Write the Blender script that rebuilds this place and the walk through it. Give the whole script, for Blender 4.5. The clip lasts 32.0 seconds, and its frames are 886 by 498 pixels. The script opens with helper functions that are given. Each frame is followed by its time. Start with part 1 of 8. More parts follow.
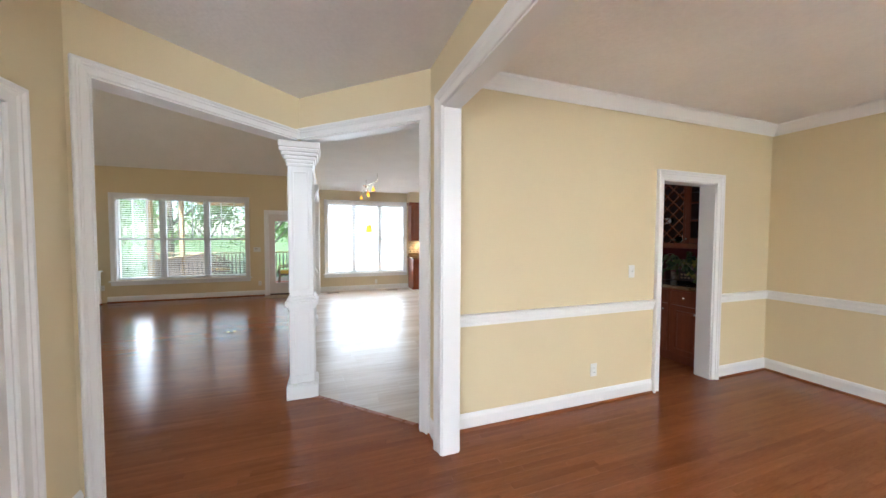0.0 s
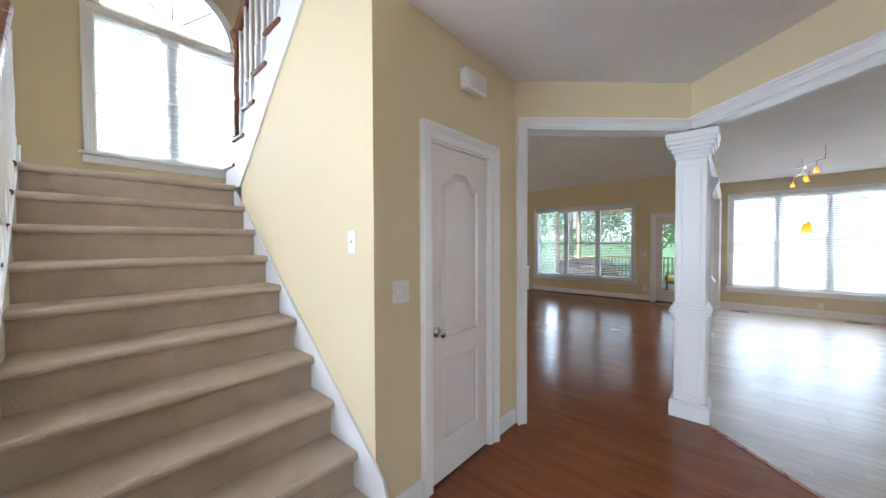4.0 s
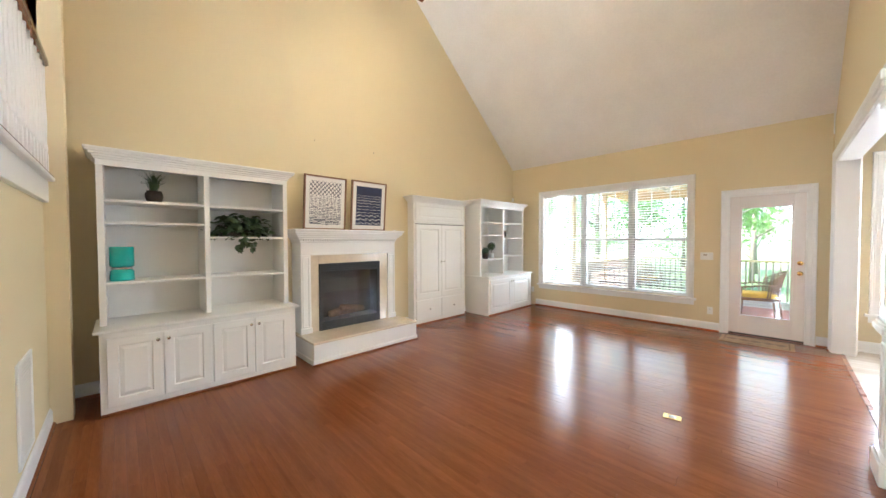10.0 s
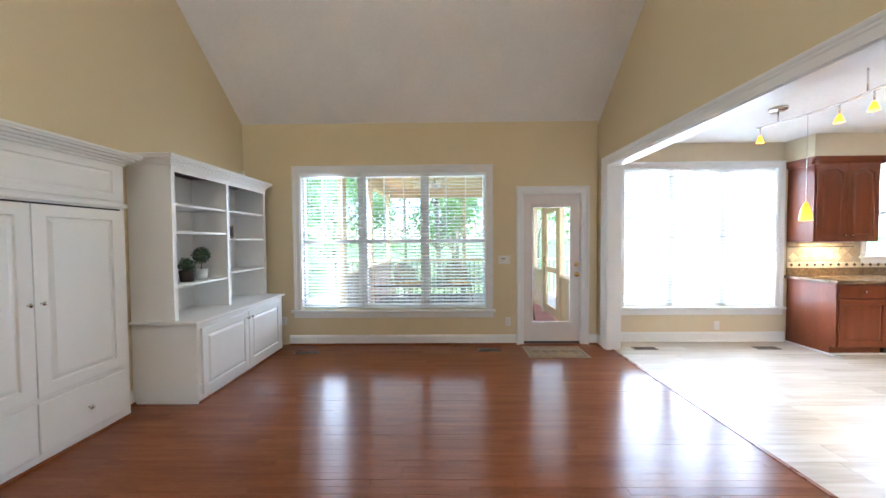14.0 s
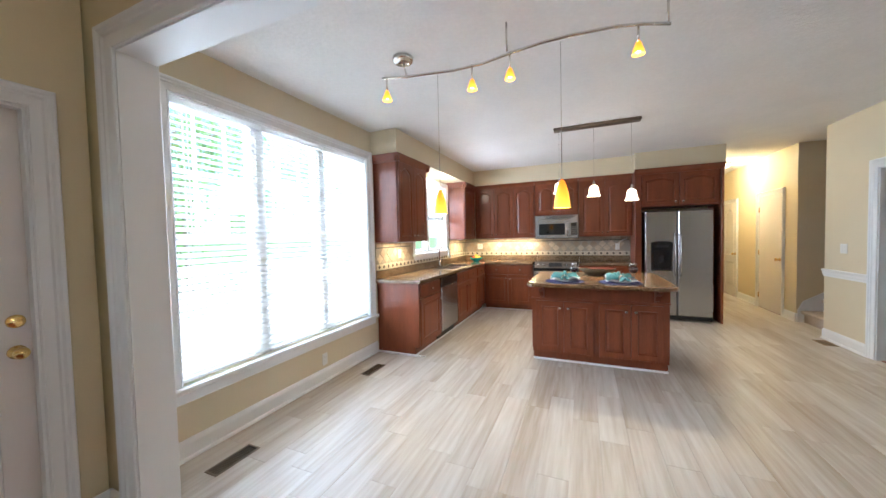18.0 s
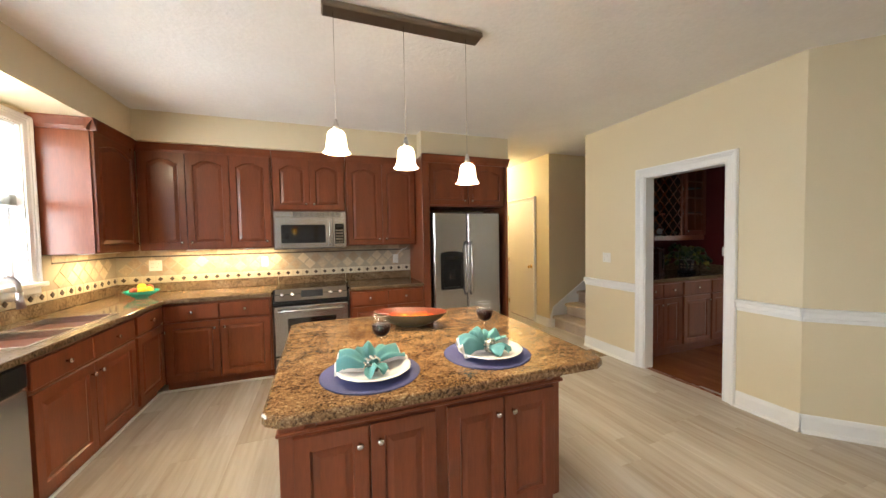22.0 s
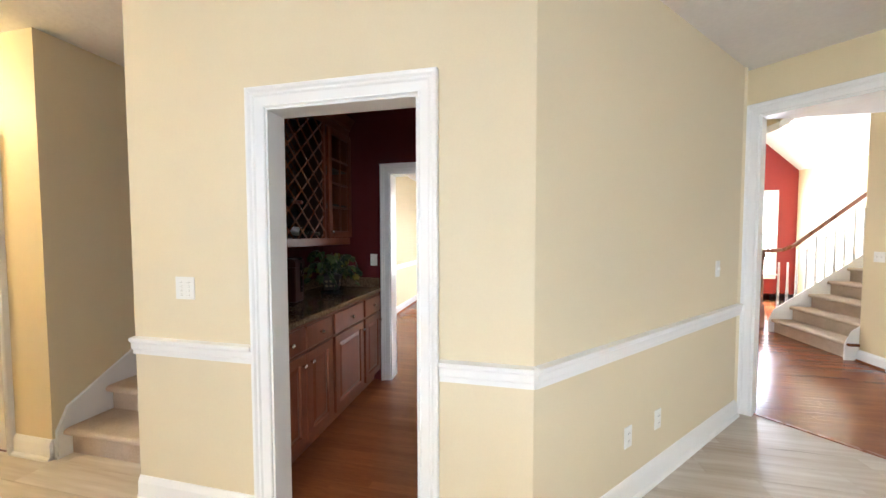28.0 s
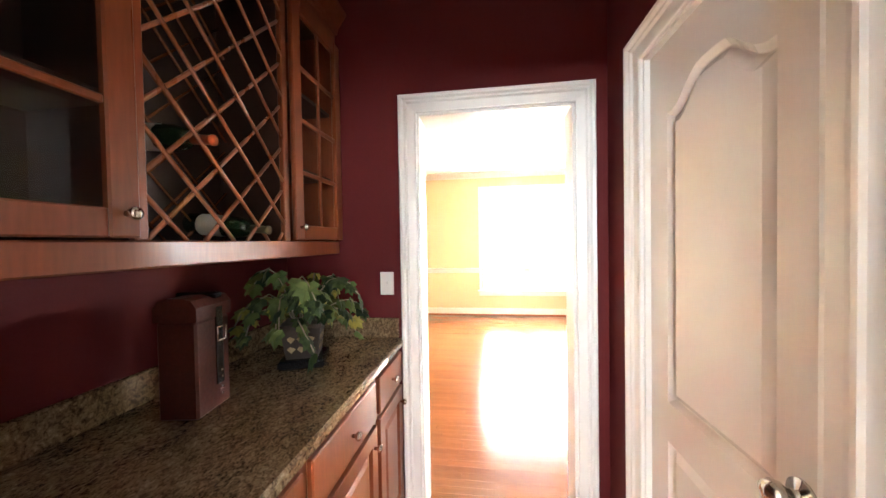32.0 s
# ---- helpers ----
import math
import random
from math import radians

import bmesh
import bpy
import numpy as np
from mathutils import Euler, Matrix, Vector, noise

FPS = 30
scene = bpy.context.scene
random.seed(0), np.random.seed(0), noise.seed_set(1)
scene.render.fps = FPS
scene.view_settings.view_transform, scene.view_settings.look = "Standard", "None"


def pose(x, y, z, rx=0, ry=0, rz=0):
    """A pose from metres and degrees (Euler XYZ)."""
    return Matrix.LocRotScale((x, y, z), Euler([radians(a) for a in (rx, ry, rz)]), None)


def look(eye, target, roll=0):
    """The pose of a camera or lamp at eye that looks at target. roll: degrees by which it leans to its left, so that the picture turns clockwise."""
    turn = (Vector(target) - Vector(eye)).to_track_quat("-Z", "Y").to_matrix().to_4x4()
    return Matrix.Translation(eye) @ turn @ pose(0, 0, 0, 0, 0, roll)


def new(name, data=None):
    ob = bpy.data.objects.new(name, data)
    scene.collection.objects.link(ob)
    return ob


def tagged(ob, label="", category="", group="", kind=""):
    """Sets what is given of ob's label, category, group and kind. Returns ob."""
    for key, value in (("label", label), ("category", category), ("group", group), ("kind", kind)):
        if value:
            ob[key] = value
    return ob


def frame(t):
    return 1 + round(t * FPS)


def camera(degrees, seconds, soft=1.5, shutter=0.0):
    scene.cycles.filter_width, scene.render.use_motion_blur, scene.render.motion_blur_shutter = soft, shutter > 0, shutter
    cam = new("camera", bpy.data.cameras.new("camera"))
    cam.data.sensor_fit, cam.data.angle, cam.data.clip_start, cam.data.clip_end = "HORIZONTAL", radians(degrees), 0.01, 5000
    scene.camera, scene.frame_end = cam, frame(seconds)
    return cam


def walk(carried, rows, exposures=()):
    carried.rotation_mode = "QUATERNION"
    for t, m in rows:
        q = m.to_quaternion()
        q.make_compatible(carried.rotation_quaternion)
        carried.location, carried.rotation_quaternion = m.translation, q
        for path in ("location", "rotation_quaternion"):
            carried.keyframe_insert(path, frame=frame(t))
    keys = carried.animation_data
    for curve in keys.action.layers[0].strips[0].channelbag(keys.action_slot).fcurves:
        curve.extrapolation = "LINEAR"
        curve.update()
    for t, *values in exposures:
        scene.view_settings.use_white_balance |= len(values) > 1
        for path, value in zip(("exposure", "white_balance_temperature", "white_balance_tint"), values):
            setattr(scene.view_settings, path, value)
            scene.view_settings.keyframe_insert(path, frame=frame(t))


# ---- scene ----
cam = camera(106.4, 32.0)
PATH = [
    (0, (0.764, -0.11, 1.498), (1.424, 1.776, 1.421), 0.2),
    (0.5, (0.704, -0.006, 1.499), (0.941, 1.979, 1.43), 0.2),
    (1, (0.691, 0.009, 1.501), (0.475, 1.996, 1.439), 0.1),
    (1.5, (0.706, -0.032, 1.499), (0.121, 1.88, 1.436), 0.1),
    (2, (0.745, -0.071, 1.497), (-0.11, 1.736, 1.434), 0),
    (2.5, (0.787, -0.13, 1.486), (-0.277, 1.563, 1.426), -0.1),
    (3, (0.833, -0.178, 1.476), (-0.383, 1.409, 1.418), -0.2),
    (3.5, (0.831, -0.199, 1.467), (-0.488, 1.303, 1.418), -0.3),
    (5.5, (0.691, 0.146, 1.433), (-0.603, 1.671, 1.417), -0.2),
    (6, (0.705, 0.382, 1.473), (-0.457, 2.008, 1.403), -0.2),
    (6.5, (0.648, 0.715, 1.478), (-0.397, 2.417, 1.381), 0.2),
    (7, (0.56, 1.035, 1.473), (-0.48, 2.74, 1.369), 0.4),
    (7.5, (0.45, 1.424, 1.455), (-0.592, 3.13, 1.374), -0.2),
    (8, (0.382, 1.79, 1.431), (-0.677, 3.485, 1.359), -0.2),
    (8.5, (0.32, 2.086, 1.432), (-0.853, 3.704, 1.364), -0.3),
    (9, (0.203, 2.307, 1.416), (-1.047, 3.867, 1.359), -0.2),
    (9.5, (0.096, 2.49, 1.406), (-1.251, 3.968, 1.353), -0.2),
    (10, (-0.062, 2.686, 1.4), (-1.493, 4.083, 1.351), -0.2),
    (10.5, (-0.236, 2.89, 1.395), (-1.699, 4.253, 1.343), -0),
    (11, (-0.484, 3.122, 1.402), (-1.95, 4.481, 1.343), 0.1),
    (11.5, (-0.756, 3.368, 1.391), (-2.125, 4.825, 1.334), 0),
    (12, (-0.98, 3.614, 1.41), (-2.15, 5.235, 1.352), 0.1),
    (12.5, (-1.169, 3.865, 1.417), (-2.086, 5.642, 1.363), 0.1),
    (13, (-1.359, 4.12, 1.432), (-1.982, 6.019, 1.376), -0.3),
    (13.5, (-1.57, 4.38, 1.432), (-1.873, 6.356, 1.376), -0.4),
    (14, (-1.648, 4.703, 1.431), (-1.675, 6.702, 1.374), -0.4),
    (14.5, (-1.699, 5.015, 1.434), (-1.4, 6.992, 1.377), -0.7),
    (15, (-1.638, 5.343, 1.45), (-0.98, 7.231, 1.382), -0.9),
    (15.5, (-1.545, 5.674, 1.462), (-0.572, 7.42, 1.388), -0.9),
    (17.5, (-0.771, 6.722, 1.423), (0.989, 7.67, 1.357), -1.2),
    (18, (-0.493, 6.889, 1.417), (1.345, 7.674, 1.346), -1.3),
    (18.5, (-0.167, 7.039, 1.415), (1.723, 7.689, 1.344), -1.2),
    (19, (0.184, 7.178, 1.419), (2.118, 7.684, 1.343), -1.3),
    (19.5, (0.558, 7.26, 1.422), (2.525, 7.61, 1.341), -1.3),
    (20, (0.922, 7.324, 1.434), (2.908, 7.541, 1.352), -1.3),
    (20.5, (1.228, 7.395, 1.45), (3.225, 7.45, 1.364), -1.1),
    (21, (1.505, 7.386, 1.442), (3.496, 7.212, 1.363), -0.9),
    (21.5, (1.751, 7.325, 1.446), (3.704, 6.902, 1.366), -0.9),
    (22, (1.952, 7.265, 1.461), (3.828, 6.577, 1.385), -1),
    (22.5, (2.093, 7.257, 1.468), (3.849, 6.303, 1.398), -0.9),
    (23, (2.196, 7.252, 1.479), (3.788, 6.043, 1.41), -0.9),
    (23.5, (2.251, 7.277, 1.49), (3.647, 5.847, 1.421), -0.9),
    (24, (2.257, 7.256, 1.497), (3.493, 5.686, 1.422), -0.9),
    (24.5, (2.258, 7.227, 1.488), (3.339, 5.546, 1.414), -0.9),
    (25, (2.286, 7.172, 1.477), (3.188, 5.388, 1.402), -0.8),
    (25.5, (2.334, 6.975, 1.466), (3.099, 5.129, 1.387), -0.8),
    (27.5, (3.145, 5.697, 1.453), (3.584, 3.748, 1.369), -0.2),
    (28, (3.368, 5.428, 1.441), (3.781, 3.472, 1.359), -0.1),
    (28.5, (3.549, 5.189, 1.448), (3.931, 3.227, 1.372), -0.1),
    (29, (3.707, 4.937, 1.444), (4.052, 2.968, 1.367), -0.3),
    (29.5, (3.817, 4.686, 1.428), (4.147, 2.715, 1.361), -0.2),
    (30, (3.953, 4.453, 1.403), (4.21, 2.47, 1.358), -0.9),
    (30.5, (4.072, 4.262, 1.411), (4.243, 2.27, 1.358), -1),
    (31, (4.148, 4.093, 1.417), (4.294, 2.099, 1.363), -1.1),
    (31.5, (4.177, 3.997, 1.409), (4.332, 2.003, 1.36), -1.2),
    (32, (4.202, 3.987, 1.404), (4.478, 2.006, 1.364), -1),
]
EXPOSURES = [
    (0, 1.86, 5600, 10), (1, 2.12, 5250, 10), (2, 1.80, 5050, 10), (3, 1.60, 5100, 10), (6, 1.52, 5400, 10), (7, 1.75, 5350, 10),
    (8, 2.02, 5150, 10), (9, 2.30, 5600, 10), (10, 2.95, 5600, 10), (11, 3.25, 5550, 10), (12, 3.20, 5300, 10), (13, 2.95, 5150, 10),
    (14, 2.36, 5200, 10), (15, 2.15, 5300, 10), (18, 1.75, 5300, 10), (19, 1.15, 5300, 10), (20, 0.80, 5400, 10), (21, 1.12, 6050, 10),
    (22, 1.76, 6300, 10), (23, 2.36, 6150, 10), (24, 2.60, 5950, 10), (25, 2.58, 5850, 10), (28, 2.45, 5700, 10), (29, 2.34, 5650, 10),
    (30, 2.40, 5800, 10), (31, 3.58, 6350, 10), (32, 4.20, 6250, 10),
]
walk(cam, [(t, look(eye, target, roll)) for t, eye, target, roll in PATH], EXPOSURES)


# ---- world, sun, exposure ----
world = bpy.data.worlds.new("sky")
scene.world = world
world.use_nodes = True
wn = world.node_tree
sky = wn.nodes.new("ShaderNodeTexSky")
sky.sky_type, sky.sun_disc = "NISHITA", False
sky.sun_elevation, sky.sun_rotation = radians(52), radians(200)
wn.nodes["Background"].inputs["Strength"].default_value = 0.15
wn.links.new(sky.outputs[0], wn.nodes["Background"].inputs["Color"])
sun = new("sun", bpy.data.lights.new("sun", "SUN"))
sun.data.energy, sun.data.angle, sun.data.color = 5.0, radians(1.0), (1.0, 0.95, 0.88)
sun.matrix_world = look((0, 0, 20), (4.5, 11, 0))


def area(name, eye, target, w, h, watts, color=(1, 1, 1)):
    la = bpy.data.lights.new(name, "AREA")
    la.shape, la.size, la.size_y, la.energy, la.color = "RECTANGLE", w, h, watts, color
    ob = new(name, la)
    ob.matrix_world = look(eye, target)
    return ob


def bulb(name, place, watts, color=(1, 0.78, 0.5), r=0.03):
    la = bpy.data.lights.new(name, "POINT")
    la.energy, la.color, la.shadow_soft_size = watts, color, r
    ob = new(name, la)
    ob.location = place
    return ob


# daylight standing in the window openings
area("family_window_daylight", (-3.3, 9.42, 1.45), (-2.6, 0, 0.9), 0.32, 1.8, 4.5, (0.93, 0.97, 1))
area("porch_window_daylight", (-1.95, 9.42, 1.45), (-2.2, 0, 0.9), 1.6, 1.8, 3.5, (0.93, 0.97, 1))
area("breakfast_window_daylight", (1.8, 9.56, 1.42), (1.8, 2, 0.8), 2.1, 1.9, 50, (0.93, 0.97, 1))
area("back_door_daylight", (-0.25, 9.42, 1.1), (-0.25, 0, 0.7), 0.5, 1.6, 1.3, (0.95, 0.98, 1))
area("sink_window_daylight", (4.7, 9.56, 1.75), (4.7, 2, 0.6), 1.2, 1.1, 28, (0.93, 0.97, 1))
area("landing_window_daylight", (-4.62, 0.7, 3.3), (0, 0.3, 1.2), 1.4, 1.9, 92, (0.95, 0.98, 1))
area("study_window_daylight", (-1.43, -3.45, 1.5), (-1.43, 3, -0.5), 1.5, 1.75, 70, (0.97, 0.98, 1))
area("dining_window_daylight", (3.5, -2.62, 1.45), (3.5, 5, 1.0), 1.7, 1.9, 78, (1, 0.97, 0.9))
area("front_door_daylight", (0.1, -3.1, 1.5), (0.1, 3, -0.3), 1.0, 1.9, 52, (1, 0.97, 0.92))

# ---- materials ----


def material(name, base, rough=0.5, metal=0.0, vary=0.12, scale=3.0, fine=60.0, bump=0.04, stretch=(1, 1, 1), spec=0.5, coat=0.0, second=None, pieces=0.0, emit=None, alpha=None):
    """Principled surface: broad stains, fine grain, relief and, for pieces, a tone of its own for each."""
    m = bpy.data.materials.new(name)
    m.use_nodes = True
    t = m.node_tree
    n, l = t.nodes, t.links
    p = n["Principled BSDF"]
    p.inputs["Roughness"].default_value, p.inputs["Metallic"].default_value = rough, metal
    p.inputs["Specular IOR Level"].default_value = spec
    p.inputs["Coat Weight"].default_value = coat
    p.inputs["Coat Roughness"].default_value = 0.12
    co = n.new("ShaderNodeTexCoord")
    mp = n.new("ShaderNodeMapping")
    mp.inputs["Scale"].default_value = stretch
    l.new(co.outputs["Object"], mp.inputs[0])
    big, small = n.new("ShaderNodeTexNoise"), n.new("ShaderNodeTexNoise")
    big.inputs["Scale"].default_value, big.inputs["Detail"].default_value = scale, 4
    small.inputs["Scale"].default_value, small.inputs["Detail"].default_value = fine, 5
    l.new(mp.outputs[0], big.inputs["Vector"])
    l.new(mp.outputs[0], small.inputs["Vector"])
    mixer = n.new("ShaderNodeMath")
    mixer.operation = "MULTIPLY_ADD"
    mixer.inputs[1].default_value = 0.55
    l.new(big.outputs["Fac"], mixer.inputs[0])
    half = n.new("ShaderNodeMath")
    half.operation = "MULTIPLY"
    half.inputs[1].default_value = 0.45
    l.new(small.outputs["Fac"], half.inputs[0])
    l.new(half.outputs[0], mixer.inputs[2])
    fac = mixer.outputs[0]
    if pieces:
        oi, geo, add, fr, ma = (n.new("ShaderNode" + k) for k in ("ObjectInfo", "NewGeometry", "Math", "Math", "Math"))
        add.operation, fr.operation, ma.operation = "ADD", "FRACT", "MULTIPLY_ADD"
        l.new(oi.outputs["Random"], add.inputs[0])
        l.new(geo.outputs["Random Per Island"], add.inputs[1])
        l.new(add.outputs[0], fr.inputs[0])
        l.new(fr.outputs[0], ma.inputs[0])
        ma.inputs[1].default_value = pieces
        sub = n.new("ShaderNodeMath")
        sub.operation, sub.inputs[1].default_value = "SUBTRACT", pieces / 2
        l.new(fac, sub.inputs[0])
        l.new(sub.outputs[0], ma.inputs[2])
        fac = ma.outputs[0]
        shift = n.new("ShaderNodeVectorMath")
        shift.operation = "MULTIPLY_ADD"
        cmb = n.new("ShaderNodeCombineXYZ")
        for k in range(3):
            l.new(fr.outputs[0], cmb.inputs[k])
        l.new(cmb.outputs[0], shift.inputs[0])
        shift.inputs[1].default_value = (37, 19, 53)
        l.new(co.outputs["Object"], shift.inputs[2])
        l.new(shift.outputs[0], mp.inputs[0])
    ramp = n.new("ShaderNodeValToRGB")
    hi = [min(1, c * (1 + vary)) for c in base]
    lo = second or [c * (1 - vary) for c in base]
    ramp.color_ramp.elements[0].position, ramp.color_ramp.elements[0].color = 0.3, (*lo, 1)
    ramp.color_ramp.elements[1].position, ramp.color_ramp.elements[1].color = 0.7, (*hi, 1)
    l.new(fac, ramp.inputs[0])
    l.new(ramp.outputs[0], p.inputs["Base Color"])
    if bump:
        bp = n.new("ShaderNodeBump")
        bp.inputs["Strength"].default_value, bp.inputs["Distance"].default_value = bump, 0.01
        l.new(small.outputs["Fac"], bp.inputs["Height"])
        l.new(bp.outputs[0], p.inputs["Normal"])
    rr = n.new("ShaderNodeMapRange")
    rr.inputs[3].default_value, rr.inputs[4].default_value = max(0.02, rough - 0.06), min(1, rough + 0.06)
    l.new(big.outputs["Fac"], rr.inputs[0])
    l.new(rr.outputs[0], p.inputs["Roughness"])
    if emit:
        p.inputs["Emission Color"].default_value, p.inputs["Emission Strength"].default_value = (*emit[:3], 1), emit[3]
    if alpha:
        p.inputs["Transmission Weight"].default_value = alpha
    return m


def glassy(name, tint=(1, 1, 1), rough=0.0):
    m = bpy.data.materials.new(name)
    m.use_nodes = True
    p = m.node_tree.nodes["Principled BSDF"]
    p.inputs["Base Color"].default_value = (*tint, 1)
    p.inputs["Roughness"].default_value, p.inputs["Transmission Weight"].default_value, p.inputs["IOR"].default_value = rough, 1.0, 1.45
    return m


def pane_glass(name):
    """Thin window glass: clear, with a faint gloss."""
    m = bpy.data.materials.new(name)
    m.use_nodes = True
    n, l = m.node_tree.nodes, m.node_tree.links
    tr, gl, mix = (n.new("ShaderNode" + k) for k in ("BsdfTransparent", "BsdfGlossy", "MixShader"))
    gl.inputs["Roughness"].default_value = 0.02
    mix.inputs[0].default_value = 0.05
    l.new(tr.outputs[0], mix.inputs[1])
    l.new(gl.outputs[0], mix.inputs[2])
    l.new(mix.outputs[0], n["Material Output"].inputs[0])
    return m


M = {}
M["paint"] = material("cream_wall_paint", (0.71, 0.605, 0.39), 0.6, vary=0.03, scale=0.7, fine=140, bump=0.05, spec=0.3)
M["paint_k"] = material("beige_wall_paint", (0.70, 0.61, 0.43), 0.6, vary=0.03, scale=0.7, fine=140, bump=0.05, spec=0.3)
M["red"] = material("burgundy_wall_paint", (0.105, 0.014, 0.016), 0.6, vary=0.1, scale=1.0, fine=140, bump=0.05, spec=0.16)
M["red2"] = material("brick_red_wall_paint", (0.30, 0.035, 0.03), 0.55, vary=0.06, scale=1.0, fine=140, bump=0.05, spec=0.3)
M["ceiling"] = material("white_ceiling_paint", (0.84, 0.83, 0.81), 0.8, vary=0.05, scale=2.4, fine=38, bump=0.3, spec=0.2)
M["trim"] = material("white_gloss_trim_paint", (0.82, 0.82, 0.81), 0.3, vary=0.006, scale=0.6, fine=80, bump=0.008)
M["white"] = material("white_satin_paint", (0.84, 0.83, 0.80), 0.3, vary=0.025, scale=2, fine=70, bump=0.015)
M["door"] = material("white_door_paint", (0.78, 0.735, 0.71), 0.24, vary=0.02, scale=2, fine=60, bump=0.012, stretch=(3, 3, 0.4))
M["oak"] = material("red_oak_boards", (0.250, 0.084, 0.029), 0.18, vary=0.12, scale=1.6, fine=22, bump=0.025, stretch=(0.8, 12, 1), spec=0.3, second=(0.170, 0.051, 0.017), pieces=0.13)
M["vinyl"] = material("pale_vinyl_planks", (0.61, 0.572, 0.515), 0.34, vary=0.05, scale=0.9, fine=4.5, bump=0.012, stretch=(0.5, 7, 1), second=(0.37, 0.295, 0.215), pieces=0.13, spec=0.42)
M["sub"] = material("dark_subfloor", (0.15, 0.05, 0.02), 0.8)
M["cherry"] = material("cherry_cabinet_wood", (0.205, 0.056, 0.022), 0.3, vary=0.12, scale=2.0, fine=22, bump=0.012, stretch=(5, 5, 0.6), coat=0.08, spec=0.38, second=(0.135, 0.036, 0.015))
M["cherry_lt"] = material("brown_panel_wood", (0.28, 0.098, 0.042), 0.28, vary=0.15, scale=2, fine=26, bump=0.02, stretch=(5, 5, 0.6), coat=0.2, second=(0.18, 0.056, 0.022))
M["carpet"] = material("beige_stair_carpet", (0.54, 0.445, 0.35), 0.95, vary=0.1, scale=7, fine=130, bump=0.4, spec=0.1, second=(0.43, 0.35, 0.27))
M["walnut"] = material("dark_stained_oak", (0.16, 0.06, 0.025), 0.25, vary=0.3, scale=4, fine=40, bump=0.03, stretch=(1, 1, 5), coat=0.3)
M["steel"] = material("brushed_steel", (0.52, 0.515, 0.51), 0.27, 1.0, vary=0.015, scale=0.8, fine=160, bump=0, stretch=(1, 1, 0.3))
M["chrome"] = material("satin_nickel", (0.66, 0.64, 0.60), 0.18, 1.0, vary=0.03, bump=0)
M["brass"] = material("polished_brass", (0.80, 0.55, 0.20), 0.16, 1.0, vary=0.04, bump=0)
M["bronze"] = material("brushed_bronze", (0.24, 0.20, 0.16), 0.35, 0.9, vary=0.1, fine=120, bump=0.02)
M["black"] = material("black_enamel", (0.012, 0.012, 0.013), 0.22, vary=0.2, bump=0.01)
M["blackmat"] = material("matt_black_metal", (0.010, 0.010, 0.009), 0.5, vary=0.3, fine=90, bump=0.05)
M["dark"] = material("dark_void", (0.01, 0.009, 0.008), 0.9, bump=0)
M["glass"] = pane_glass("window_glass")
M["darkglass"] = material("dark_glass", (0.01, 0.01, 0.011), 0.04, vary=0.1, bump=0, spec=0.8)
M["goblet"] = pane_glass("clear_goblet_glass")
M["goblet"].node_tree.nodes["Mix Shader"].inputs[0].default_value = 0.10
M["stem"] = glassy("clear_stem_glass")
M["wine"] = material("red_wine", (0.012, 0.001, 0.002), 0.3, bump=0, spec=0.25)
M["plastic"] = material("white_plastic", (0.80, 0.79, 0.75), 0.35, vary=0.02, bump=0)
slat_mat = material("white_blind_slats", (0.86, 0.86, 0.84), 0.4, vary=0.02, fine=50, bump=0.01)
M["vinylslat"] = slat_mat
sn, sl = slat_mat.node_tree.nodes, slat_mat.node_tree.links
trl, smx = sn.new("ShaderNodeBsdfTranslucent"), sn.new("ShaderNodeMixShader")
trl.inputs[0].default_value, smx.inputs[0].default_value = (0.92, 0.92, 0.90, 1), 0.55
sl.new(sn["Principled BSDF"].outputs[0], smx.inputs[1])
sl.new(trl.outputs[0], smx.inputs[2])
sl.new(smx.outputs[0], sn["Material Output"].inputs[0])
M["marble"] = material("cream_marble", (0.70, 0.60, 0.46), 0.1, vary=0.1, scale=5, fine=22, bump=0.0)
M["shade_w"] = material("frosted_white_glass", (0.9, 0.82, 0.68), 0.5, vary=0.02, bump=0, emit=(1, 0.80, 0.50, 2.1))
M["shade_y"] = material("amber_glass", (0.9, 0.45, 0.03), 0.35, vary=0.1, scale=12, bump=0, emit=(1.0, 0.36, 0.01, 1.3))
# lit glass: deep orange at the neck, pale yellow at the mouth
am = M["shade_y"].node_tree
gen, sep, grad = (am.nodes.new("ShaderNode" + k) for k in ("TexCoord", "SeparateXYZ", "ValToRGB"))
am.links.new(gen.outputs["Generated"], sep.inputs[0])
am.links.new(sep.outputs[2], grad.inputs[0])
grad.color_ramp.elements[0].color, grad.color_ramp.elements[1].color = (1.0, 0.56, 0.045, 1), (0.70, 0.11, 0.0, 1)
mid_stop = grad.color_ramp.elements.new(0.45)
mid_stop.color = (1.0, 0.33, 0.008, 1)
am.links.new(grad.outputs[0], am.nodes["Principled BSDF"].inputs["Emission Color"])
am.nodes["Principled BSDF"].inputs["Emission Strength"].default_value = 0.6
M["bulb"] = material("lit_bulb", (1, 0.9, 0.7), 0.5, bump=0, emit=(1, 0.80, 0.48, 12))
M["leaf"] = material("dark_green_leaves", (0.035, 0.075, 0.022), 0.45, vary=0.4, scale=20, fine=60, bump=0.05, second=(0.015, 0.03, 0.01))
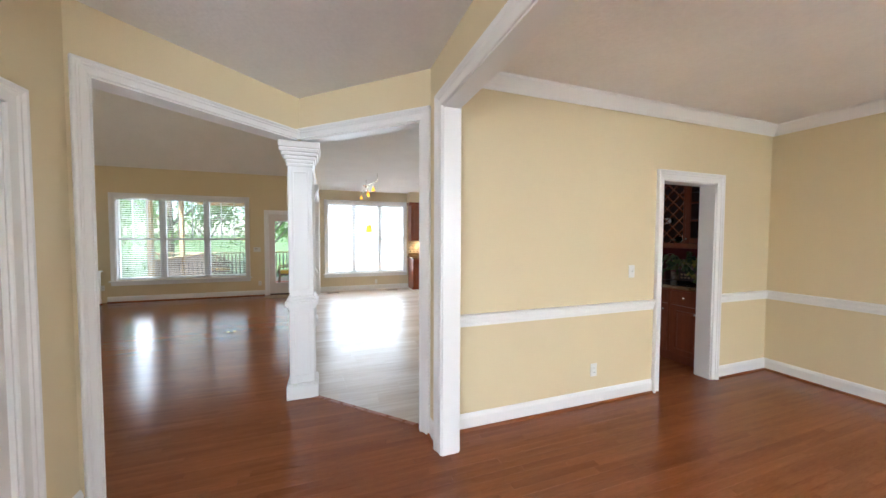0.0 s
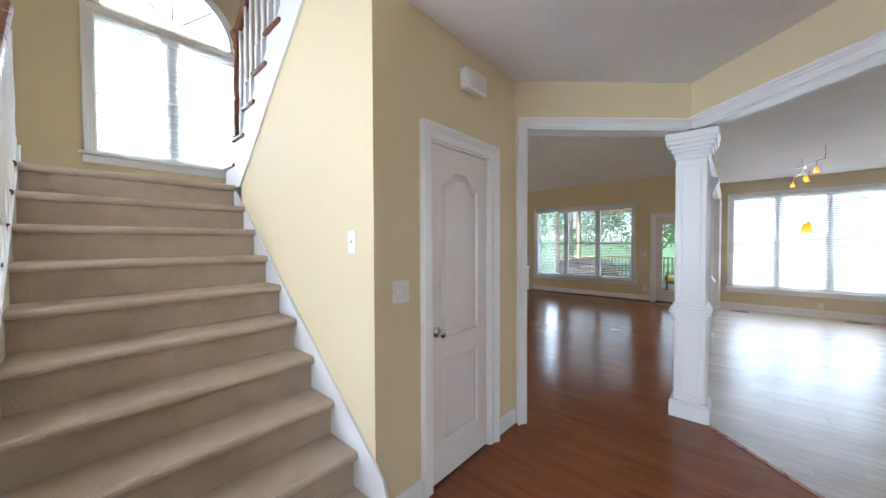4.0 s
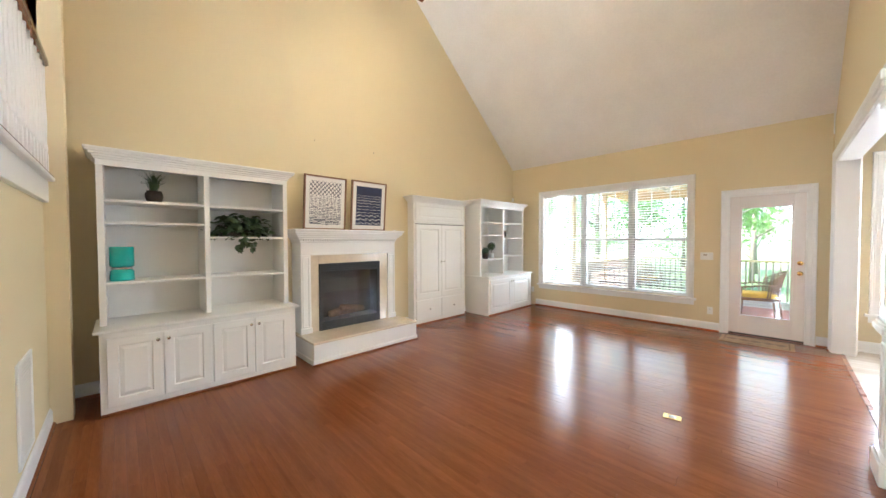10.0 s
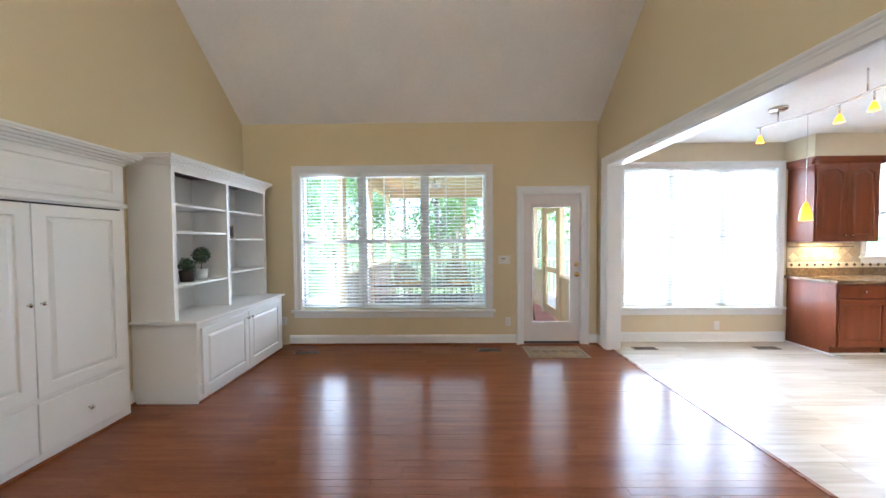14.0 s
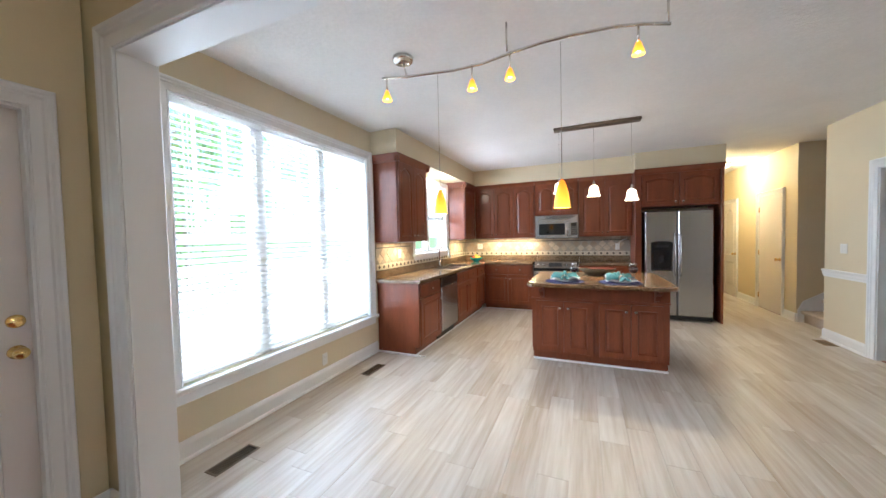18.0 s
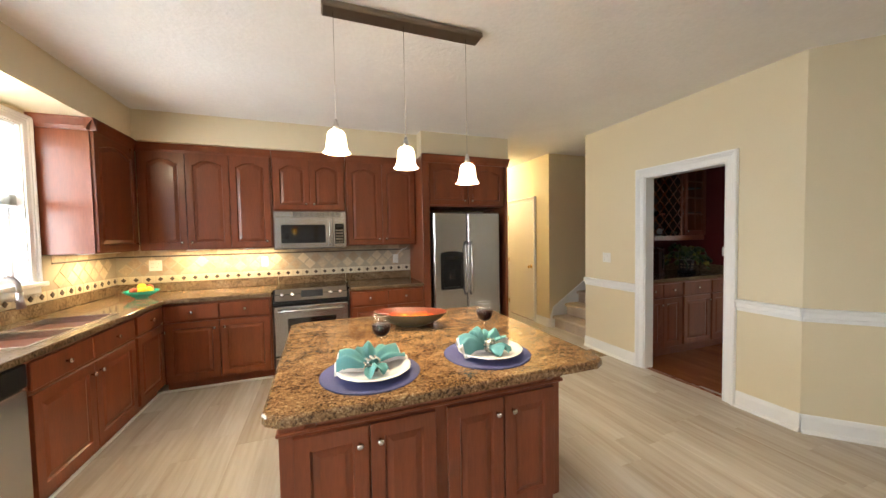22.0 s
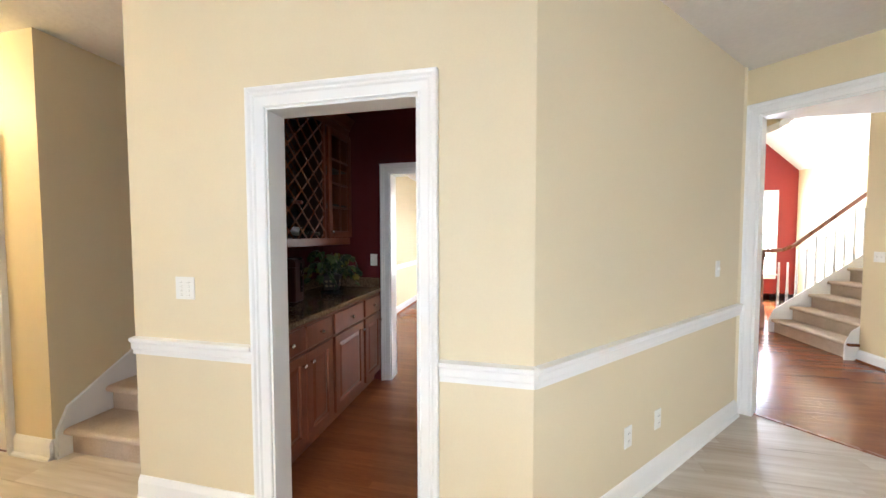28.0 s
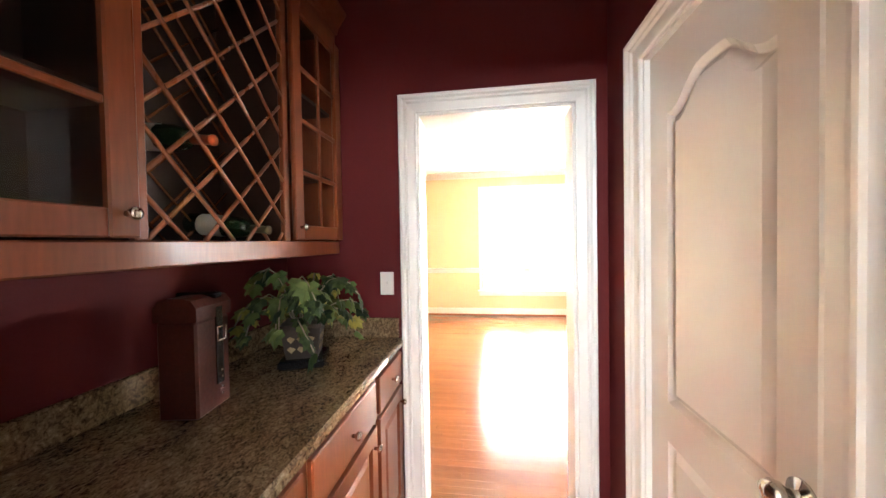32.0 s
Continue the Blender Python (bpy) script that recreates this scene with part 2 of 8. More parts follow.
M["leaf2"] = material("ivy_leaves", (0.055, 0.075, 0.022), 0.6, spec=0.22, vary=0.5, scale=7, fine=50, bump=0.05, second=(0.010, 0.024, 0.010), pieces=0.5)
M["leaf3"] = material("yellowing_ivy_leaves", (0.20, 0.17, 0.035), 0.6, spec=0.22, vary=0.4, scale=9, fine=60, bump=0.05, second=(0.07, 0.075, 0.02), pieces=0.5)
M["tree"] = material("sunlit_foliage", (0.17, 0.30, 0.10), 0.6, vary=0.4, scale=2.0, fine=9, bump=0.1, second=(0.08, 0.17, 0.07), pieces=0.4)
tn, tl = M["tree"].node_tree.nodes, M["tree"].node_tree.links
leaf_light, leaf_mix = tn.new("ShaderNodeBsdfTranslucent"), tn.new("ShaderNodeMixShader")
leaf_light.inputs[0].default_value, leaf_mix.inputs[0].default_value = (0.30, 0.45, 0.12, 1), 0.5
tl.new(tn["Principled BSDF"].outputs[0], leaf_mix.inputs[1])
tl.new(leaf_light.outputs[0], leaf_mix.inputs[2])
tl.new(leaf_mix.outputs[0], tn["Material Output"].inputs[0])
M["bark"] = material("tree_bark", (0.22, 0.18, 0.14), 0.9, vary=0.4, fine=18, bump=0.5)
M["teal"] = material("teal_glaze", (0.02, 0.40, 0.34), 0.15, vary=0.12, scale=6, bump=0.01, coat=0.4)
M["napkin"] = material("teal_cotton_napkin", (0.14, 0.345, 0.355), 0.85, vary=0.15, scale=10, fine=300, bump=0.25, spec=0.15)
M["mat"] = material("blue_woven_placemat", (0.05, 0.055, 0.16), 0.8, vary=0.25, scale=8, fine=320, bump=0.5)
M["china"] = material("white_china", (0.82, 0.82, 0.80), 0.12, vary=0.02, bump=0, coat=0.4)
M["frame"] = material("brown_picture_frame_wood", (0.22, 0.11, 0.055), 0.4, vary=0.25, fine=40, bump=0.04, stretch=(4, 4, 1))
M["paper"] = material("white_mat_board", (0.82, 0.80, 0.78), 0.7, vary=0.02, bump=0)
M["indigo"] = material("indigo_dye", (0.018, 0.025, 0.075), 0.7, vary=0.5, scale=9, fine=60, bump=0)
M["leather"] = material("oxblood_leather", (0.055, 0.012, 0.008), 0.42, vary=0.4, scale=6, fine=90, bump=0.12, spec=0.22)
M["deck"] = material("weathered_deck_wood", (0.52, 0.46, 0.39), 0.8, vary=0.25, scale=2, fine=24, bump=0.15, stretch=(1, 8, 1), pieces=0.2)
M["deckred"] = material("red_stained_deck", (0.46, 0.17, 0.12), 0.6, vary=0.2, scale=2, fine=24, bump=0.1, pieces=0.15)
M["pine"] = material("pale_pine_posts", (0.66, 0.50, 0.29), 0.7, vary=0.25, scale=5, fine=26, bump=0.08, stretch=(5, 5, 0.7))
M["wicker"] = material("brown_wicker", (0.20, 0.10, 0.05), 0.6, vary=0.4, scale=20, fine=200, bump=0.6)
M["yellow"] = material("yellow_cushion_cloth", (0.75, 0.48, 0.08), 0.85, vary=0.1, fine=200, bump=0.2)
M["lawn"] = material("mown_grass", (0.10, 0.17, 0.05), 0.9, vary=0.35, scale=0.5, fine=14, bump=0.4)
M["sand"] = material("tan_rug", (0.30, 0.22, 0.13), 0.95, vary=0.3, scale=14, fine=220, bump=0.5)
M["rugdark"] = material("rug_border", (0.20, 0.14, 0.08), 0.95, vary=0.3, scale=14, fine=220, bump=0.5)
M["ash"] = material("ceramic_logs", (0.13, 0.085, 0.055), 0.9, vary=0.5, scale=8, fine=40, bump=0.5)
M["copper"] = material("orange_art_glass", (0.95, 0.42, 0.04), 0.3, vary=0.2, scale=30, fine=70, bump=0.02, spec=0.2, second=(0.55, 0.05, 0.01))
cn, cl = M["copper"].node_tree.nodes, M["copper"].node_tree.links
c_co, c_sep, c_no, c_add, c_ramp = (cn.new("ShaderNode" + k) for k in ("TexCoord", "SeparateXYZ", "TexNoise", "Math", "ValToRGB"))
c_no.inputs["Scale"].default_value, c_no.inputs["Detail"].default_value = 38, 3
c_add.operation, c_add.inputs[1].default_value = "MULTIPLY_ADD", 0.7
cl.new(c_co.outputs["Generated"], c_sep.inputs[0])
cl.new(c_co.outputs["Object"], c_no.inputs["Vector"])
cl.new(c_no.outputs["Fac"], c_add.inputs[0])
cl.new(c_sep.outputs[2], c_add.inputs[2])
cl.new(c_add.outputs[0], c_ramp.inputs[0])
c_ramp.color_ramp.elements[0].position, c_ramp.color_ramp.elements[0].color = 0.30, (0.95, 0.55, 0.05, 1)
c_ramp.color_ramp.elements[1].position, c_ramp.color_ramp.elements[1].color = 1.25 / 1.3, (0.10, 0.02, 0.008, 1)
for c_at, c_tone in ((0.5, (0.90, 0.26, 0.02, 1)), (0.75, (0.55, 0.06, 0.01, 1))):
    c_ramp.color_ramp.elements.new(c_at).color = c_tone
cl.new(c_ramp.outputs[0], cn["Principled BSDF"].inputs["Base Color"])
M["olive"] = material("olive_bowl_outside", (0.10, 0.085, 0.05), 0.35, spec=0.3, vary=0.2, bump=0)
M["lemon"] = material("lemon_peel", (0.75, 0.55, 0.03), 0.4, vary=0.1, fine=150, bump=0.1)
M["apple"] = material("green_red_apple", (0.35, 0.06, 0.02), 0.3, vary=0.6, scale=9, bump=0)
# dark wood, deepened so the colour holds the shade behind the cabinet glass
M["inside"] = material("shaded_cabinet_inside", (0.030, 0.011, 0.006), 0.5, vary=0.3, scale=3, fine=30, bump=0.02, stretch=(5, 5, 0.6))
M["pot"] = material("dark_clay_pot", (0.045, 0.032, 0.026), 0.6, spec=0.25, vary=0.3, fine=60, bump=0.08)

M["skyglass"] = material("daylit_pane", (0.9, 0.93, 1.0), 0.3, bump=0, emit=(0.95, 0.98, 1, 1.2))
M["cabglass"] = pane_glass("cabinet_glass")
M["cabglass"].node_tree.nodes["Mix Shader"].inputs[0].default_value = 0.025
M["bottle"] = material("dark_green_bottle_glass", (0.012, 0.03, 0.012), 0.08, bump=0, coat=0.5)
M["fireglass"] = pane_glass("fireplace_glass")
M["fireglass"].node_tree.nodes["Mix Shader"].inputs[0].default_value = 0.025


def stone(name, tones, scale, flow, rough=0.1):
    """Polished granite: drifting mineral veins, coarse grains and dark flecks; tones run from dark to pale."""
    m = bpy.data.materials.new(name)
    m.use_nodes = True
    n, l = m.node_tree.nodes, m.node_tree.links
    p = n["Principled BSDF"]
    p.inputs["Roughness"].default_value = rough
    co, mp = n.new("ShaderNodeTexCoord"), n.new("ShaderNodeMapping")
    mp.inputs["Scale"].default_value, mp.inputs["Rotation"].default_value = flow, (0, 0, 0.5)
    l.new(co.outputs["Object"], mp.inputs[0])
    drift, grain, fleck = (n.new("ShaderNodeTexNoise") for k in range(3))
    for no, sc, det, ro, dist in ((drift, scale * 0.10, 4, 0.55, 0.6), (grain, scale, 5, 0.62, 0.9), (fleck, scale * 2.6, 3, 0.6, 0.4)):
        no.inputs["Scale"].default_value, no.inputs["Detail"].default_value = sc, det
        no.inputs["Roughness"].default_value, no.inputs["Distortion"].default_value = ro, dist
        l.new(mp.outputs[0], no.inputs["Vector"])
    a, b, c = (n.new("ShaderNodeMath") for k in range(3))
    for k, (no, w) in enumerate(((drift, 0.34), (grain, 0.78), (fleck, 0.34))):
        node = (a, b, c)[k]
        node.operation, node.inputs[1].default_value = "MULTIPLY_ADD", w
        l.new(no.outputs["Fac"], node.inputs[0])
        if k:
            l.new((a, b, c)[k - 1].outputs[0], node.inputs[2])
        else:
            node.inputs[2].default_value = -0.23
    r = n.new("ShaderNodeValToRGB")
    e = r.color_ramp.elements
    e[0].position, e[0].color = 0.34, (*tones[0], 1)
    e[1].position, e[1].color = 0.70, (*tones[-1], 1)
    for k, tone in enumerate(tones[1:-1]):
        e.new((0.43, 0.50, 0.58)[k]).color = (*tone, 1)
    l.new(c.outputs[0], r.inputs[0])
    l.new(r.outputs[0], p.inputs["Base Color"])
    return m


M["granite"] = stone("golden_brown_granite", [(0.020, 0.012, 0.008), (0.085, 0.044, 0.020), (0.185, 0.102, 0.044), (0.265, 0.160, 0.074), (0.50, 0.37, 0.22)], 84, (1.45, 1, 1), 0.09)
M["granite_d"] = stone("grey_brown_granite", [(0.038, 0.023, 0.014), (0.105, 0.066, 0.037), (0.180, 0.119, 0.067), (0.235, 0.164, 0.098), (0.36, 0.275, 0.18)], 64, (1.5, 1, 1), 0.11)
M["tile"] = material("tumbled_travertine", (0.52, 0.42, 0.29), 0.45, vary=0.2, scale=9, fine=40, bump=0.08, second=(0.37, 0.27, 0.18), pieces=0.45)
M["grout"] = material("grey_grout", (0.40, 0.34, 0.26), 0.9, fine=120, bump=0.2)
M["tiledark"] = material("dark_bronze_tile", (0.05, 0.03, 0.02), 0.3, vary=0.3, fine=60, bump=0.05)
M["tilelight"] = material("pale_border_tile", (0.62, 0.53, 0.39), 0.4, vary=0.1, scale=9, fine=40, bump=0.05, pieces=0.3)

# ---- mesh helpers ----


class Build:
    """Gathers solids into one mesh."""

    def __init__(self):
        self.v, self.f, self.smooth = [], [], []

    def add(self, verts, faces, m=None, smooth=False):
        k = len(self.v)
        for p in verts:
            self.v.append(tuple(m @ Vector(p)) if m else tuple(p))
        for q in faces:
            self.f.append([k + i for i in q])
            self.smooth.append(smooth)
        return self

    def box(self, a, b, bevel=0.0, m=None):
        lo, hi = [min(p, q) for p, q in zip(a, b)], [max(p, q) for p, q in zip(a, b)]
        c, h = [(p + q) / 2 for p, q in zip(lo, hi)], [(q - p) / 2 for p, q in zip(lo, hi)]
        e = min(bevel, 0.45 * min(h))
        if e <= 0:
            vs = [(c[0] + sx * h[0], c[1] + sy * h[1], c[2] + sz * h[2]) for sx in (-1, 1) for sy in (-1, 1) for sz in (-1, 1)]
            return self.add(vs, [(0, 1, 3, 2), (4, 6, 7, 5), (0, 4, 5, 1), (2, 3, 7, 6), (0, 2, 6, 4), (1, 5, 7, 3)], m)
        vs, ix = [], {}
        for s in ((x, y, z) for x in (-1, 1) for y in (-1, 1) for z in (-1, 1)):
            for ax in range(3):
                ix[s, ax] = len(vs)
                vs.append(tuple(c[k] + s[k] * (h[k] if k == ax else h[k] - e) for k in range(3)))
        fs = []
        for ax in range(3):
            u, w = [k for k in range(3) if k != ax]
            for sg in (-1, 1):
                q = []
                for su, sw in ((-1, -1), (1, -1), (1, 1), (-1, 1)):
                    s = [0, 0, 0]
                    s[ax], s[u], s[w] = sg, su, sw
                    q.append(ix[tuple(s), ax])
                fs.append(q)
            for su in (-1, 1):
                for sw in (-1, 1):
                    s0, s1 = [0, 0, 0], [0, 0, 0]
                    s0[ax], s1[ax] = -1, 1
                    s0[u] = s1[u] = su
                    s0[w] = s1[w] = sw
                    s0, s1 = tuple(s0), tuple(s1)
                    fs.append([ix[s0, u], ix[s1, u], ix[s1, w], ix[s0, w]])
        for s in ((x, y, z) for x in (-1, 1) for y in (-1, 1) for z in (-1, 1)):
            fs.append([ix[s, 0], ix[s, 1], ix[s, 2]])
        return self.add(vs, fs, m)

    def prism(self, pts, m, depth):
        """A flat outline (u, v) given depth along w, placed by m."""
        n = len(pts)
        vs = [(u, v, 0) for u, v in pts] + [(u, v, depth) for u, v in pts]
        fs = [list(range(n))[::-1], list(range(n, 2 * n))] + [[i, (i + 1) % n, n + (i + 1) % n, n + i] for i in range(n)]
        return self.add(vs, fs, m)

    def lathe(self, prof, m=None, n=20, smooth=True):
        """Turned round z: prof is a row of (radius, height)."""
        vs, fs = [], []
        for r, z in prof:
            vs += [(r * math.cos(2 * math.pi * k / n), r * math.sin(2 * math.pi * k / n), z) for k in range(n)]
        for i in range(len(prof) - 1):
            fs += [[i * n + k, i * n + (k + 1) % n, (i + 1) * n + (k + 1) % n, (i + 1) * n + k] for k in range(n)]
        if prof[0][0] > 1e-4:
            fs.append(list(range(n))[::-1])
        if prof[-1][0] > 1e-4:
            fs.append([(len(prof) - 1) * n + k for k in range(n)])
        return self.add(vs, fs, m, smooth)

    def shell(self, prof, m=None, n=20):
        """Turned round z with both ends open."""
        vs, fs = [], []
        for r, z in prof:
            vs += [(r * math.cos(2 * math.pi * k / n), r * math.sin(2 * math.pi * k / n), z) for k in range(n)]
        for i in range(len(prof) - 1):
            fs += [[i * n + k, i * n + (k + 1) % n, (i + 1) * n + (k + 1) % n, (i + 1) * n + k] for k in range(n)]
        return self.add(vs, fs, m, True)

    def rod(self, a, b, r, n=10, r2=None):
        a, b = Vector(a), Vector(b)
        q = (b - a).to_track_quat("Z", "Y").to_matrix().to_4x4()
        return self.lathe([(r, 0), (r if r2 is None else r2, (b - a).length)], Matrix.Translation(a) @ q, n)

    def tube(self, pts, r, n=8):
        """A round bar drawn through the points as one skin."""
        ps = [Vector(p) for p in pts]
        vs, fs, side = [], [], None
        for i, p in enumerate(ps):
            d = (ps[min(i + 1, len(ps) - 1)] - ps[max(i - 1, 0)]).normalized()
            if side is None:
                side = d.cross(Vector((0, 0, 1)) if abs(d.z) < 0.9 else Vector((1, 0, 0))).normalized()
            side = (side - d * side.dot(d)).normalized()
            up = d.cross(side)
            vs += [tuple(p + r * (side * math.cos(6.28319 * k / n) + up * math.sin(6.28319 * k / n))) for k in range(n)]
        for i in range(len(ps) - 1):
            fs += [[i * n + k, i * n + (k + 1) % n, (i + 1) * n + (k + 1) % n, (i + 1) * n + k] for k in range(n)]
        fs += [list(range(n))[::-1], [(len(ps) - 1) * n + k for k in range(n)]]
        return self.add(vs, fs, None, True)

    def profile(self, prof, a, b, m=None):
        """A moulding: outline (out, up) drawn along the line from a to b; out is to the right of that line."""
        a, b = Vector(a), Vector(b)
        d = (b - a).normalized()
        out = Vector((d.y, -d.x, 0))
        vs = [tuple(p + out * u + Vector((0, 0, w))) for p in (a, b) for u, w in prof]
        n = len(prof)
        return self.add(vs, [list(range(n))[::-1], list(range(n, 2 * n))] + [[i, (i + 1) % n, n + (i + 1) % n, n + i] for i in range(n)], m)

    def mesh(self, name):
        me = bpy.data.meshes.new(name)
        me.from_pydata(self.v, [], self.f)
        bm = bmesh.new()
        bm.from_mesh(me)
        bmesh.ops.recalc_face_normals(bm, faces=bm.faces)
        for f, s in zip(bm.faces, self.smooth):
            f.smooth = s
        bm.to_mesh(me)
        bm.free()
        return me


def thing(name, label, category, m=None, group="", kind=""):
    ob = new(name)
    ob.empty_display_size = 0.1
    if m is not None:
        ob.matrix_world = m
    return tagged(ob, label, category, group, kind)


def part(name, b, mat, parent, label=""):
    me = b if isinstance(b, bpy.types.Mesh) else b.mesh(name)
    if not me.materials:
        me.materials.append(M[mat])
    ob = new(name, me)
    ob.parent = parent
    return tagged(ob, label)


def solo(name, b, mat, label, category, kind="", group="", m=None):
    me = b.mesh(name)
    me.materials.append(M[mat])
    ob = new(name, me)
    if m is not None:
        ob.matrix_world = m
    return tagged(ob, label, category, group, kind)


def structure(name, b, mat, label, category):
    return solo(name, b, mat, label, category, "structure")


def line_frame(p0, p1):
    """Pose whose x runs from p0 to p1 on the floor, and y to the left of it."""
    a = math.degrees(math.atan2(p1[1] - p0[1], p1[0] - p0[0]))
    return pose(p0[0], p0[1], 0, 0, 0, a)


def wall(b, p0, p1, z0, z1, thick, openings=()):
    """Wall on the right of the line p0 to p1, with openings (s0, s1, sill, head) along it."""
    m, length = line_frame(p0, p1), math.hypot(p1[0] - p0[0], p1[1] - p0[1])
    s = 0
    for a, c, sill, head in sorted(openings):
        if a > s:
            b.box((s, -thick, z0), (a, 0, z1), m=m)
        if sill > z0:
            b.box((a, -thick, z0), (c, 0, sill), m=m)
        if head < z1:
            b.box((a, -thick, head), (c, 0, z1), m=m)
        s = c
    if s < length:
        b.box((s, -thick, z0), (length, 0, z1), m=m)
    return b


BASE = [(0, 0), (0.016, 0), (0.016, 0.10), (0.011, 0.118), (0.005, 0.13), (0, 0.132)]
SHOE = [(0, 0), (0.032, 0), (0.030, 0.012), (0.020, 0.02), (0, 0.022)]
RAIL = [(0, 0.805), (0.014, 0.81), (0.014, 0.833), (0.024, 0.841), (0.024, 0.872), (0.034, 0.882), (0.034, 0.899), (0.0, 0.903)]
CROWN = [(0, 0), (0.012, -0.11), (0.02, -0.11), (0.03, -0.085), (0.075, -0.03), (0.085, -0.02), (0.085, 0)]


def run_profile(b, prof, pts, z=0.0):
    for p, q in zip(pts, pts[1:]):
        b.profile(prof, (p[0], p[1], z), (q[0], q[1], z))
    return b


def casing(name, p0, p1, z0, z1, label, w=0.09, lining=0.12, sill=False, back=True, ends="ab"):
    """Moulded frame with mitred corners: p0 to p1 is the opening's width on the wall's near face; the room is to the left of the line."""
    m, length = line_frame(p0, p1), math.hypot(p1[0] - p0[0], p1[1] - p0[1])
    t = thing(name, label, "trim", m, kind="structure")
    prof = [(0, 0), (0, 0.010), (0.005, 0.014), (0.010, 0.010), (w * 0.52, 0.015), (w * 0.60, 0.023), (w * 0.70, 0.023), (w * 0.80, 0.032), (w - 0.006, 0.034), (w, 0.028), (w, 0)]
    n = len(prof)

    def sweep(first, last):
        vs = first + last
        return Build().add(vs, [list(range(n))[::-1], list(range(n, 2 * n))] + [[i, (i + 1) % n, n + (i + 1) % n, n + i] for i in range(n)])

    for side in (1, -1) if back else (1,):
        y = (lambda v: v) if side > 0 else (lambda v: -lining - v)
        left = [(0.004 - u, y(v), z1 - 0.004 + u) for u, v in prof]
        right = [(length - 0.004 + u, y(v), z1 - 0.004 + u) for u, v in prof]
        for end, row in (("a", left), ("b", right)):
            if end in ends:
                part("side_casing", sweep([(x, yy, z0) for x, yy, z in row], row), "trim", t)
        part("head_casing", sweep(left if "a" in ends else [(0.004, yy, z) for x, yy, z in left], right if "b" in ends else [(length - 0.004, yy, z) for x, yy, z in right]), "trim", t)
    if lining:
        if "a" in ends:
            part("jamb", Build().box((-0.002, -lining, z0), (0.014, 0, z1)), "trim", t)
        if "b" in ends:
            part("jamb", Build().box((length - 0.014, -lining, z0), (length + 0.002, 0, z1)), "trim", t)
        part("head_jamb", Build().box((0.014, -lining, z1 - 0.014), (length - 0.014, 0, z1 + 0.002)), "trim", t)
    if sill:
        part("window_sill", Build().box((-w - 0.03, -0.01, z0 - 0.035), (length + w + 0.03, 0.05, z0), 0.006), "trim", t)
        part("apron", Build().box((-w, 0, z0 - 0.11), (length + w, 0.018, z0 - 0.036), 0.005), "trim", t)
    return t

# ---- the large structure ----
CEIL = 2.72
EAVE, RIDGE_Y, RIDGE_Z = 3.0, 5.75, 5.93

b = Build()
wall(b, (0.37, 9.2), (-4.57, 9.2), 0, EAVE + 0.02, 0.16, [(0.2, 1.0, 0, 2.05), (1.49, 4.03, 0.48, 2.35)])
structure("wall_family_back", b, "paint", "cream painted back wall of the family room", "wall")
SLOPE = pose(0, 0, 0, 90, 0, 90)  # outline (y, z), depth along x
b = Build().prism([(2.28, 0), (9.36, 0), (9.36, 2.9), (RIDGE_Y, RIDGE_Z + 0.05), (2.28, 4.95)], Matrix.Translation((-4.57, 0, 0)) @ SLOPE, 0.15)
structure("wall_family_west", b, "paint", "tall cream gable wall behind the fireplace", "wall")
b = Build().prism([(9.45, EAVE - 0.21), (RIDGE_Y, RIDGE_Z), (RIDGE_Y, RIDGE_Z + 0.16), (9.45, EAVE - 0.05)], Matrix.Translation((-4.6, 0, 0)) @ SLOPE, 5.2)
structure("ceiling_family_back_slope", b, "ceiling", "white vaulted ceiling slope over the family room", "ceiling")
b = Build().prism([(RIDGE_Y, RIDGE_Z), (2.2, 4.9), (2.2, 5.06), (RIDGE_Y, RIDGE_Z + 0.16)], Matrix.Translation((-4.6, 0, 0)) @ SLOPE, 5.2)
structure("ceiling_family_front_slope", b, "ceiling", "white vaulted ceiling slope towards the stairs", "ceiling")

# wall over the wide opening between family room and breakfast area, with its stub at the back
HEAD = 2.36
b = Build().prism([(9.3, HEAD), (9.3, 3.05), (RIDGE_Y, RIDGE_Z), (3.40, 5.1), (3.40, HEAD)], Matrix.Translation((0.39, 0, 0)) @ SLOPE, 0.17)
b.box((0.39, 8.96, 0), (0.56, 9.31, HEAD))
structure("wall_family_east", b, "paint", "cream wall over the wide cased opening", "wall")
# angled walls over the two foyer openings
b = Build()
wall(b, (-0.535, 2.14), (0.545, 3.155), 0, 5.1, -0.165, [(0.132, 1.6, 0, HEAD)])
structure("wall_foyer_angle_family", b, "paint", "cream angled wall with the opening to the family room", "wall")
b = Build()
wall(b, (0.537, 3.152), (1.52, 2.22), 0, CEIL + 0.02, -0.13, [(0.0, 1.23, 0, HEAD)])
structure("wall_foyer_angle_breakfast", b, "paint", "cream angled wall with the opening to the breakfast area", "wall")

b = Build().prism([(0.46, 3.2), (0.53, 3.155), (0.54, 3.155), (0.62, 3.2), (0.62, 3.36), (0.46, 3.36)], pose(0, 0, HEAD + 0.002), CEIL - HEAD)
structure("wall_foyer_apex", b, "paint", "cream wall corner over the column", "wall")

